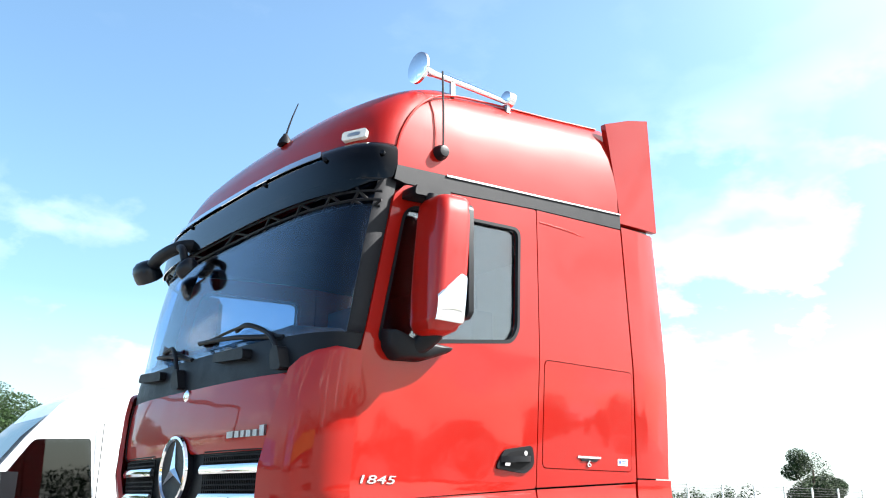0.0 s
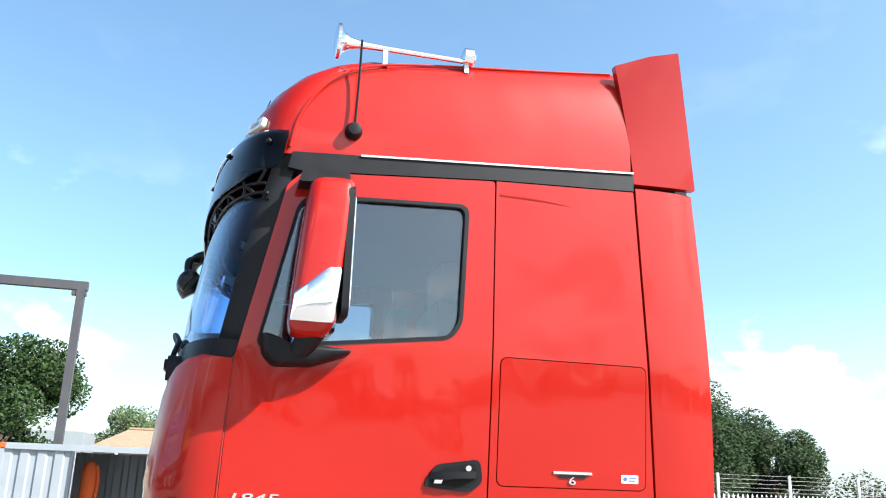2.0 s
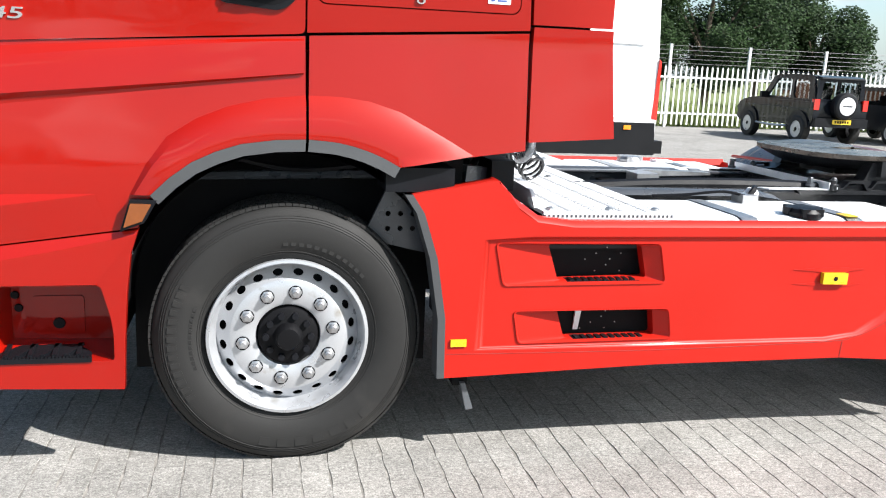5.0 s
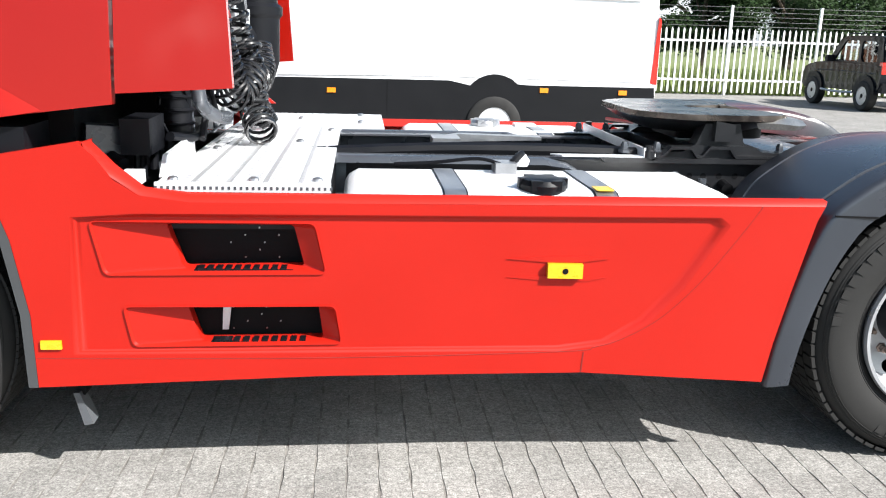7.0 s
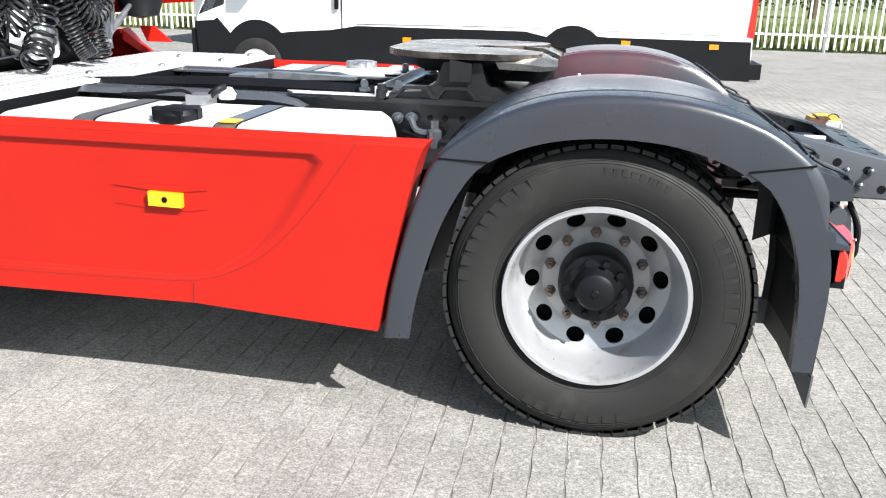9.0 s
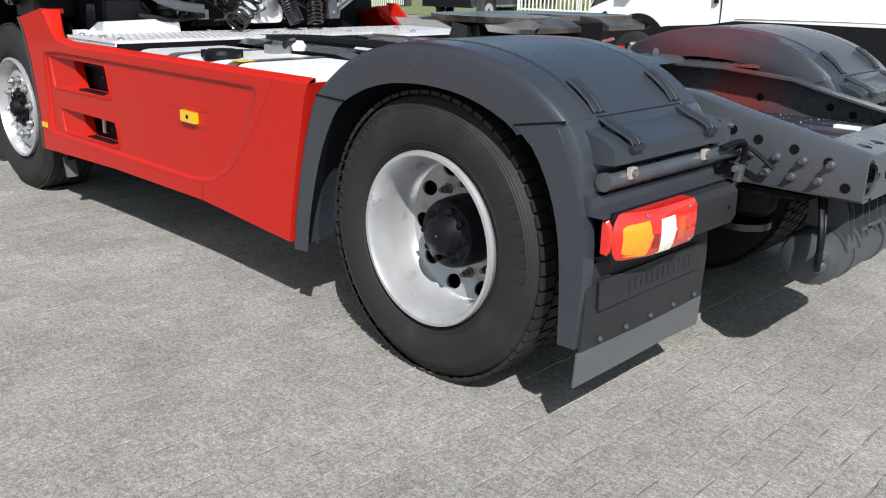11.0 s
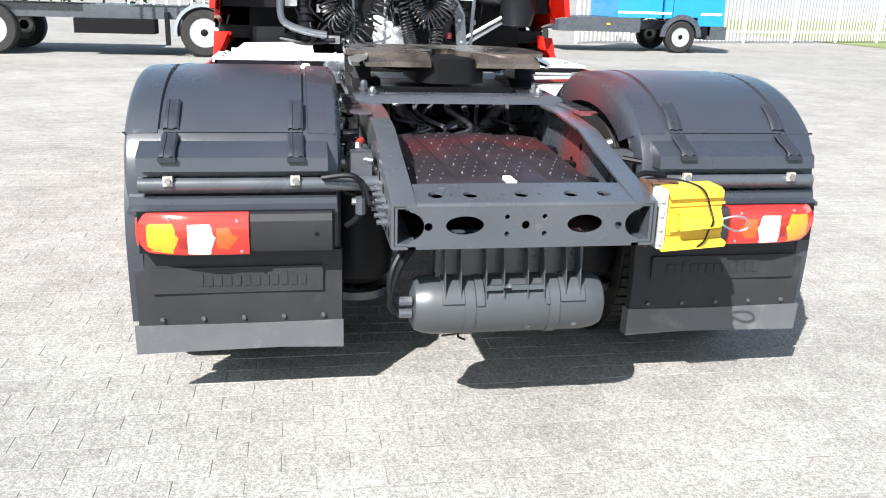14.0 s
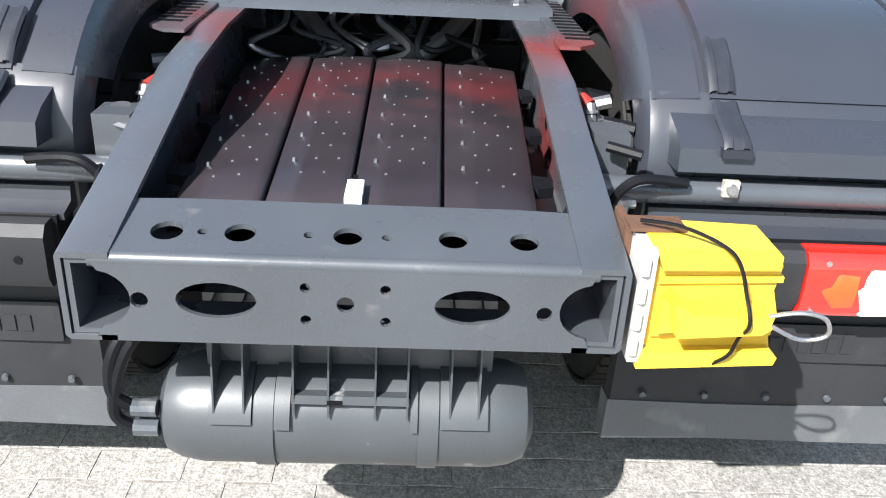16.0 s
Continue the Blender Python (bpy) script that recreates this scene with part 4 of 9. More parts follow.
    bm.faces.new(vv[0]), bm.faces.new(vv[-1])
    mirror = part("mirror", bm, RED, TR, "tall red door mirror with chrome foot", 40)
    # bright foot wraps the lower outer corner
    rows = []
    for f, k in ((0.0, -0.004), (0.06, 0.003), (0.5, 0.006), (0.92, 0.004), (1.0, -0.004)):
        row = []
        for j in range(17):
            a = j / 16
            if a < 0.5:
                x, y = -0.872 + 0.144 * a / 0.5, -1.541
            elif a < 0.7:
                q = (a - 0.5) / 0.2 * math.pi / 2
                x, y = -0.728 + 0.046 * math.sin(q), -1.495 - 0.046 * math.cos(q)
            else:
                x, y = -0.682, -1.495 + 0.12 * (a - 0.7) / 0.3
            low, high = 2.345 + (0.02 * max(0, a - 0.5) / 0.5), 2.46 + 0.125 * min(a / 0.42, 1.0)
            z = low + (high - low) * f
            row.append((x + 0.10 * (z - 2.5), fy(y - k), z))
        rows.append(row)
    bm = bmesh.new()
    loft(bm, rows)
    thicken(bm, 0.003)
    part("mirror_foot", bm, CHROME, mirror, "polished chrome foot", 40)
    part("mirror_glass", slab(rrect(-1.50 if s < 0 else 1.335, -1.335 if s < 0 else 1.50, 2.42, 2.92, 0.03), "x", -0.660, -0.643, 0.003), CHROME, mirror)
    part("mirror_frame", slab(rrect(-1.53 if s < 0 else 1.305, -1.305 if s < 0 else 1.53, 2.38, 2.955, 0.04), "x", -0.682, -0.652, 0.004), BLACK, mirror)
    bm = slab(round_poly([(-0.885, 3.000), (-0.74, 3.010), (-0.66, 3.020), (-0.655, 3.062), (-0.72, 3.070), (-0.87, 3.058)], 0.018, 3), "y", fy(-1.235), fy(-1.36), 0.014, 3)
    part("mirror_hinge", tube(bmesh.new(), [(-0.775, fy(-1.345), 2.95), (-0.775, fy(-1.345), 3.02)], 0.035, 12), BLACK, mirror)
    part("mirror_arm", bm, BLACK, mirror)
    foot_line = round_poly([(-0.985, 2.330), (-0.975, 2.240), (-0.925, 2.190), (-0.76, 2.198), (-0.61, 2.252), (-0.585, 2.276), (-0.70, 2.285), (-0.90, 2.278), (-0.955, 2.325)], 0.02, 3)
    bm = bmesh.new()
    cx, cz = -0.79, 2.25
    rings_ = [[(cx + (x - cx) * k, fy(SY - d), cz + (z - cz) * k) for x, z in foot_line] for d, k in ((-0.01, 1.0), (0.012, 1.0), (0.05, 0.98), (0.085, 0.90), (0.102, 0.74), (0.108, 0.45))]
    vv = loft(bm, rings_, True)
    bm.faces.new(vv[0]), bm.faces.new(vv[-1])
    part("mirror_base", bm, BLACK, mirror, smooth=50)
    part("base_edge", pipe([(-0.90, fy(SY - 0.085), 2.268), (-0.76, fy(SY - 0.088), 2.272), (-0.615, fy(SY - 0.062), 2.270)], 0.006, 8), CHROME, mirror, "bright edge strip")
    part("mirror_stem", tube(bmesh.new(), [(-0.83, fy(-1.315), 2.25), (-0.80, fy(-1.36), 2.285), (-0.775, fy(-1.39), 2.33)], 0.045, 12, 0.055), BLACK, mirror)
# door handle details, near side
for s in (-1, 1):
    yy = s * 1.245
    hd = part("handle_recess", slab(round_poly([(-0.212, 1.735), (-0.035, 1.716), (0.018, 1.748), (0.004, 1.828), (-0.15, 1.802)], 0.022), "y", yy + s * 0.013, yy + s * 0.006, 0.002), DARK, TR)
    bm = bmesh.new()
    loft(bm, [[(x, yy + s * (0.016 + 0.030 * math.sin(math.pi * k / 8) ** 0.7), z0 + dz) for k, (x, z0) in enumerate([(-0.205 + 0.0265 * q, 1.752 + 0.0012 * q) for q in range(9)])] for dz in (0.0, 0.010, 0.022, 0.030)])
    thicken(bm, 0.010)
    part("handle_grip", bm, BLACK, hd, smooth=50)
    part("key_lock", turned([(0, 0.006), (0.011, 0.006), (0.013, 0)], (-0.03, yy + s * 0.016, 1.803), "y", 14), CHROME, hd)
    part("handle_tip", slab([(-0.19, 1.735), (-0.155, 1.735), (-0.15, 1.75), (-0.185, 1.75)], "y", yy + s * 0.03, yy + s * 0.012, 0.003), CHROME, hd)
letters("model_number", "1845", 0.052, Matrix.Translation((-0.955, SY - 0.003, 1.647)) @ pose(0, 0, 0, 90, 0, 0), CHROME, TR, "chrome model number 1845", 0.004, 0.15, 2.05, 0.0005)
# hatch badge: plain chrome bars, the readable 6, and a small sticker
part("hatch_badge", cube(0.375, 0.565, SY - 0.008, SY + 0.002, 1.795, 1.807, w=0.003), CHROME, TR)
part("hatch_badge_lower", slab([(0.41, 1.779), (0.53, 1.779), (0.545, 1.793), (0.395, 1.793)], "y", SY - 0.008, SY + 0.002, 0.002), BLACK, TR)
letters("hatch_numeral", "6", 0.05, Matrix.Translation((0.468, SY - 0.006, 1.765)) @ pose(0, 0, 0, 90, 0, 0), CHROME, TR, "chrome numeral 6", 0.003, 0.0, 1.5)
sticker = part("sticker", slab(rrect(0.715, 0.80, 1.765, 1.802, 0.003, 2), "y", SY - 0.004, SY - 0.001), STICK_W, TR, "small white sticker")
part("sticker_logo", slab(ring(0.733, 1.784, 0.010, n=14), "y", SY - 0.006, SY - 0.004), STICK_B, sticker, smooth=0)
for k in range(2):
    part("sticker_line", cube(0.75, 0.79 - 0.006 * k, SY - 0.0055, SY - 0.004, 1.787 - k * 0.013, 1.793 - k * 0.013), STICK_B, sticker, smooth=0)

# visor over the windscreen
def visor_row(z, out, lo=0.015, hi=0.985):
    return outline((z, -1.20, -0.905, 1.232), 44, lo, hi, out, 2.8)


bm = bmesh.new()
loft(bm, [visor_row(3.285, 0.0), visor_row(3.272, 0.035), visor_row(3.235, 0.058), visor_row(3.15, 0.078, 0.02, 0.98), visor_row(3.075, 0.088, 0.035, 0.965), visor_row(3.04, 0.092, 0.09, 0.91), visor_row(3.0, 0.095, 0.16, 0.84)])
thicken(bm, 0.006)
visor = part("sun_visor", bm, VISOR, TR, "smoked plastic sun visor", 50)
# added chrome strip in place of the sky's reflection on the visor flange
bm = bmesh.new()
loft(bm, [visor_row(3.272, 0.045, 0.26, 0.74), visor_row(3.225, 0.072, 0.25, 0.75)])
thicken(bm, 0.004)
part("visor_strip", bm, CHROME, visor, "chrome strip added for the sky's reflection on the visor flange")
# open lattice between the visor and the windscreen header
LATTICE = ((3.06, 0.080), (3.00, 0.070), (2.965, 0.045), (2.945, 0.012))
for z, out in LATTICE:
    part("lattice_rail", tube(bmesh.new(), visor_row(z, out)[2:-2], 0.010 if z > 3.06 else 0.007, 6), BLACK, visor)
for k in range(20):
    for r in range(3):
        upper, lower = visor_row(*LATTICE[r]), visor_row(*LATTICE[r + 1])
        i = 3 + 2 * k + (r % 2)
        if i + 1 < len(upper) - 2:
            part("lattice_strut", tube(bmesh.new(), [lower[i], upper[i + (1 if (k + r) % 2 else -1)]], 0.008, 6), BLACK, visor)
for k in range(6):
    bm = bmesh.new()
    p = visor_row(3.20, 0.066)[2 + k * 8]
    tube(bm, [p, Vector(p) + Vector((-0.012, -0.008, 0.004))], 0.012, 10)
    part("visor_screw", bm, BLACK, visor)
# marker lamps
for y in (-1, 1):
    turn = Matrix.Translation((-1.072, y * 1.098, 3.336)) @ Vector((-0.89, y * 0.41, 0.20)).to_track_quat("X", "Z").to_matrix().to_4x4()
    bm = slab(rrect(-0.072, 0.072, -0.027, 0.027, 0.014, 3), "x", -0.03, 0.022, 0.009)
    bmesh.ops.transform(bm, matrix=turn, verts=bm.verts[:])
    lampm = part("marker_lamp", bm, LENS_W, roof, "white roof marker lamp")
    b2 = slab(rrect(-0.038, 0.038, -0.010, 0.010, 0.008, 2), "x", 0.0215, 0.0245)
    bmesh.ops.transform(b2, matrix=turn, verts=b2.verts[:])
    part("lamp_bulb_window", b2, STEEL, lampm)
# aerials
ab = part("aerial", turned([(0.0, -0.045), (0.03, -0.04), (0.04, -0.015), (0.042, 0.01), (0.03, 0.03)], (-0.643, -1.25, 3.315), "y", 20), BLACK, TR, "black ball-base aerial on the roof side")
part("aerial_whip", pipe([(-0.643, -1.275, 3.33), (-0.635, -1.262, 3.55), (-0.63, -1.245, 3.80)], 0.006, 6), BLACK, ab)
a2 = part("roof_aerial", turned([(0.045, 0.0), (0.035, 0.03), (0.02, 0.055), (0.012, 0.07)], (-1.075, -0.33, 3.545), "z", 16), BLACK, TR, "short black roof aerial")
part("aerial_whip", pipe([(-1.075, -0.33, 3.60), (-1.045, -0.335, 3.72), (-1.01, -0.34, 3.83)], 0.006, 6, taper=0.003), BLACK, a2)
# air horn
horn = part("air_horn", turned([(0.075, -0.05), (0.088, -0.045), (0.09, -0.03), (0.055, -0.012), (0.030, 0.02), (0.020, 0.07), (0.015, 0.20), (0.013, 0.62)], (-0.70, -1.17, 3.815), "x", 28), CHROME, TR, "chrome air horn on the roof edge")
part("horn_motor", turned([(0.03, -0.03), (0.045, -0.025), (0.048, 0.02), (0.03, 0.035)], (-0.07, -1.17, 3.84), "x", 24), CHROME, horn)
for x in (-0.50, -0.08):
    part("horn_bracket", cube(x - 0.012, x + 0.012, -1.18, -1.16, 3.715 + 0.08 * (x + 0.5), 3.815, w=0.003), STEEL, horn)
# ramp mirror on the far front corner
def mirror_shell(centre, rx, ry, rz, tilt):
    """A rounded mirror housing, blunter behind than in front."""
    bm = turned([(0, -1.0), (0.45, -0.93), (0.78, -0.70), (0.96, -0.30), (1.0, 0.15), (0.97, 0.55), (0.90, 0.62), (0, 0.64)], (0, 0, 0), "x", 24)
    bmesh.ops.scale(bm, vec=(rx, ry, rz), verts=bm.verts[:])
    bmesh.ops.transform(bm, matrix=Matrix.Translation(centre) @ pose(0, 0, 0, *tilt), verts=bm.verts[:])
    return bm


rm = part("ramp_mirror", pipe([(-1.235, 0.40, 3.06), (-1.32, 0.44, 3.055), (-1.37, 0.56, 3.035), (-1.385, 0.70, 3.01), (-1.38, 0.80, 2.985)], 0.040, 12), BLACK, TR, "black ramp mirror on a curved arm")
part("mirror_head", mirror_shell((-1.385, 0.86, 2.955), 0.085, 0.125, 0.085, (18, 55, 15)), BLACKP, rm)
part("mirror_drop_arm", pipe([(-1.345, 0.44, 3.04), (-1.380, 0.30, 2.99), (-1.378, 0.25, 2.91)], 0.024, 12), BLACK, rm)
part("mirror_head_lower", mirror_shell((-1.375, 0.22, 2.86), 0.050, 0.055, 0.070, (10, 40, -10)), BLACKP, rm)
# inside the cab
cabin = part("cab_interior", cube(-1.05, 0.78, -1.17, 1.17, 1.60, 1.68, w=0.01), INTERIOR, TR, "dark cab interior")
part("rear_trim", cube(0.70, 0.78, -1.19, 1.19, 1.68, 3.15), INTERIOR, cabin, smooth=0)
part("headlining", cube(-0.95, 0.78, -1.19, 1.19, 3.14, 3.18), INTERIOR, cabin, smooth=0)
bm = slab([(-1.28, 2.10), (-1.27, 2.36), (-1.0, 2.38), (-0.80, 2.30), (-0.78, 1.68), (-1.1, 1.68)], "y", -0.92, 0.92, 0.02)
part("dashboard", bm, INTERIOR, cabin)
for y in (-0.62, 0.62):
    seat = part("seat_back", cube(-0.10, 0.06, y - 0.25, y + 0.25, 2.0, 2.62, w=0.05, seg=3), SEAT, cabin, "grey cloth seat")
    part("headrest", cube(-0.07, 0.03, y - 0.15, y + 0.15, 2.66, 2.86, w=0.04, seg=3), SEAT, cabin)
    part("seat_cushion", cube(-0.55, 0.0, y - 0.25, y + 0.25, 1.88, 2.02, w=0.05, seg=3), SEAT, cabin)
bm = turned([(0.19, -0.012), (0.205, 0.0), (0.19, 0.012), (0.178, 0.0)], (0, 0, 0), "x", 32, True)
bmesh.ops.transform(bm, matrix=Matrix.Translation((-0.72, -0.62, 2.33)) @ pose(0, 0, 0, 0, 40, 0), verts=bm.verts[:])
part("steering_wheel", bm, BLACK, cabin)
# back wall
part("back_wall", cube(0.80, 0.86, -1.19, 1.19, 1.30, 3.85), DARK, TR, smooth=0)

# ---- the cab sides fall inwards below the window line and come out again over the wing ----
def waist_in(z):
    return 0.048 * max(0.0, min((2.33 - z) / 0.70, (z - 1.15) / 0.48, 1.0))


def waist(obs):
    for ob in obs:
        me = ob.data
        zs = [v.co.z for v in me.vertices]
        if not any(abs(v.co.y) > 1.12 for v in me.vertices) or max(zs) < 1.15 or min(zs) > 2.33:
            continue
        bm = bmesh.new()
        bm.from_mesh(me)
        if len(bm.verts) < 4000:
            for z in (2.36, 2.30, 1.66, 1.60, 1.18, 1.12):
                if min(zs) < z < max(zs):
                    bmesh.ops.bisect_plane(bm, geom=bm.verts[:] + bm.edges[:] + bm.faces[:], plane_co=(0, 0, z), plane_no=(0, 0, 1))
        for v in bm.verts:
            k = min(max((abs(v.co.y) - 1.10) / 0.09, 0.0), 1.0)
            v.co.y -= math.copysign(waist_in(v.co.z) * k, v.co.y)
        bm.to_mesh(me)
        bm.free()


waist([ob for ob in TR.children_recursive if ob.type == "MESH"])


# ---- wheels ----
def tread_blocks(bm, R, y0, y1, n, depth, parts_y, fill=0.80):
    """Blocks round the tread, in several ribs across the width."""
    for k in range(n):
        for i, (a, b) in enumerate(parts_y):
            t0 = 2 * math.pi * (k + 0.5 * (i % 2)) / n
            t1 = t0 + 2 * math.pi / n * fill
            vs = []
            for r in (R - depth, R):
                for t in (t0, t1):
                    for y in (a, b):
                        vs.append(bm.verts.new((r * math.cos(t), y0 + (y1 - y0) * y, r * math.sin(t))))
            for q in ((4, 5, 7, 6), (0, 4, 6, 2), (1, 3, 7, 5), (0, 1, 5, 4), (2, 6, 7, 3)):
                bm.faces.new([vs[i] for i in q])


def tyre_mesh(R, y0, y1, rim_r, lug):
    """A tyre whose outer face is at y0 (towards -y): bead, rings, bulged wall, rounded shoulder."""
    b = rim_r
    wall = []
    for k in range(25):
        t = k / 24
        r = b + (R - 0.020 - b) * t
        y = y0 + 0.034 * (1 - t) ** 4 - 0.010 * math.sin(math.pi * min(t * 1.05, 1)) + 0.020 * max(0, (t - 0.72) / 0.28) ** 2.2
        wall.append((r, y))
    ridges = []
    for r, y in wall:
        ridges.append((r, y))
    for at in (0.15, 0.19, 0.80, 0.84, 0.88):
        k = int(at * 24)
        (r0, ya), (r1, yb) = wall[k], wall[k + 1]
        for f, d in ((0.25, 0.0), (0.40, -0.0022), (0.62, -0.0022), (0.78, 0.0)):
            ridges.append((r0 + (r1 - r0) * f, ya + (yb - ya) * f + d))
    ridges.sort()
    prof = ridges + [(R - lug - 0.003, y0 + 0.030), (R - lug, y0 + 0.046), (R - lug, y1 - 0.046), (R - lug - 0.003, y1 - 0.030), (R - 0.025, y1 - 0.010), (b + 0.1, y1), (b, y1 - 0.03)]
    return turned(prof, (0, 0, 0), "y", 84, True)


def pierced_cone(r0, ya, r1, yb, holes, hole_r, half_t, half_r, turn=0.0):
    """A conical band of a wheel disc between two radii, with oval holes through it."""
    loops = []
    for k in range(holes):
        a = 2 * math.pi * (k + turn) / holes
        loops.append([((hole_r + half_r * math.sin(q)) * math.cos(a) - half_t * math.cos(q) * math.sin(a),
                       (hole_r + half_r * math.sin(q)) * math.sin(a) + half_t * math.cos(q) * math.cos(a)) for q in [2 * math.pi * j / 16 for j in range(16)]])
    bm = holed(ring(0, 0, r1, n=80), [ring(0, 0, r0, n=80)] + loops, "y", 0.0, 0.009)
    for v in bm.verts:
        v.co.y += ya + (yb - ya) * (math.hypot(v.co.x, v.co.z) - r0) / (r1 - r0)
    return bm


def arc_bars(bm, r, y, a0, a1, h, n):
    """Raised bars along a sidewall: writing that cannot be lettered."""
    for k in range(n):
        t0 = radians(a0 + (a1 - a0) * k / n)
        t1 = t0 + radians((a1 - a0) / n * 0.62)
        vs = [bm.verts.new((rr * math.cos(t), yy, rr * math.sin(t))) for yy in (y, y + 0.006) for rr in (r - h / 2, r + h / 2) for t in (t0, t1)]
        bm.faces.new([vs[i] for i in (0, 1, 3, 2)])
        for q in ((0, 4, 5, 1), (1, 5, 7, 3), (3, 7, 6, 2), (2, 6, 4, 0)):
            bm.faces.new([vs[i] for i in q])


NUT = mat("dulled_nut_steel", (0.16, 0.12, 0.10), 0.45, 0.7, 0.3, 30, 0.1, 300)


def wheel_front(at):
    w = new("wheel")
    w.parent, w.location = TR, at
    w["label"] = "front wheel with silver steel rim"
    y0 = -0.085
    bm = tyre_mesh(0.511, y0, y0 + 0.315, 0.298, 0.009)
    part("tyre", bm, RUBBER, w, "worn black road tyre", 45)
    bm = bmesh.new()
    tread_blocks(bm, 0.511, y0 + 0.030, y0 + 0.285, 130, 0.009, [(0, 0.19), (0.22, 0.39), (0.42, 0.58), (0.61, 0.78), (0.81, 1)], 0.90)
    tagged(part("tread", bm, RUBBER, w, smooth=0), kind="stuff")
    bm = bmesh.new()
    arc_bars(bm, 0.425, y0 - 0.0092, 150, 215, 0.034, 14)
    arc_bars(bm, 0.425, y0 - 0.0092, 255, 320, 0.034, 7)
    arc_bars(bm, 0.36, y0 - 0.0045, 160, 200, 0.012, 12)
    arc_bars(bm, 0.365, y0 - 0.0045, 40, 95, 0.014, 12)
    tagged(part("sidewall_marking", bm, RUBBER, w, smooth=0), kind="stuff")
    rim = part("rim", turned([(0.298, y0 + 0.035), (0.306, y0 + 0.012), (0.303, y0 + 0.0), (0.292, y0 - 0.002), (0.285, y0 + 0.010), (0.281, y0 + 0.040), (0.276, y0 + 0.050), (0.271, y0 + 0.078), (0.268, y0 + 0.090)], (0, 0, 0), "y", 72, cap=False), RIM, w, "silver steel rim")
    part("disc_cone", pierced_cone(0.220, y0 + 0.036, 0.271, y0 + 0.080, 20, 0.246, 0.0195, 0.0125, 0.5), RIM, w, smooth=30)
    part("disc_face", turned([(0.221, y0 + 0.040), (0.220, y0 + 0.0355), (0.214, y0 + 0.032), (0.128, y0 + 0.032), (0.122, y0 + 0.036), (0.118, y0 + 0.09)], (0, 0, 0), "y", 72, cap=False), RIM, w)
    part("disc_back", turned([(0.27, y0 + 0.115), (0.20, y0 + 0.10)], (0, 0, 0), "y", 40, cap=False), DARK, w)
    for k in range(10):
        a = 2 * math.pi * (k + 0.25) / 10
        p = (0.172 * math.cos(a), y0 + 0.032, 0.172 * math.sin(a))
        part("wheel_nut", turned([(0.026, 0.0), (0.025, -0.005), (0.0175, -0.008), (0.0165, -0.022), (0.011, -0.025), (0.0105, -0.032), (0, -0.032)], p, "y", 6), STEEL, w)
        part("nut_collar", turned([(0.027, 0.001), (0.027, -0.004), (0.018, -0.0045)], p, "y", 16, cap=False), BLACK, w)
    hub = part("hub", turned([(0.118, 0.04), (0.112, 0.0), (0.095, -0.006), (0.055, -0.012), (0.048, -0.04), (0.040, -0.05), (0, -0.052)], (0, y0 + 0.03, 0), "y", 36), DARK, w, "black hub")
    for k in range(10):
        bm = bmesh.new()
        a = 2 * math.pi * k / 10
        tube(bm, [(0.085 * math.cos(a), y0 + 0.03, 0.085 * math.sin(a)), (0.085 * math.cos(a), y0 + 0.005, 0.085 * math.sin(a))], 0.013, 8)
        part("hub_bolt", bm, BLACK, w)
    return w


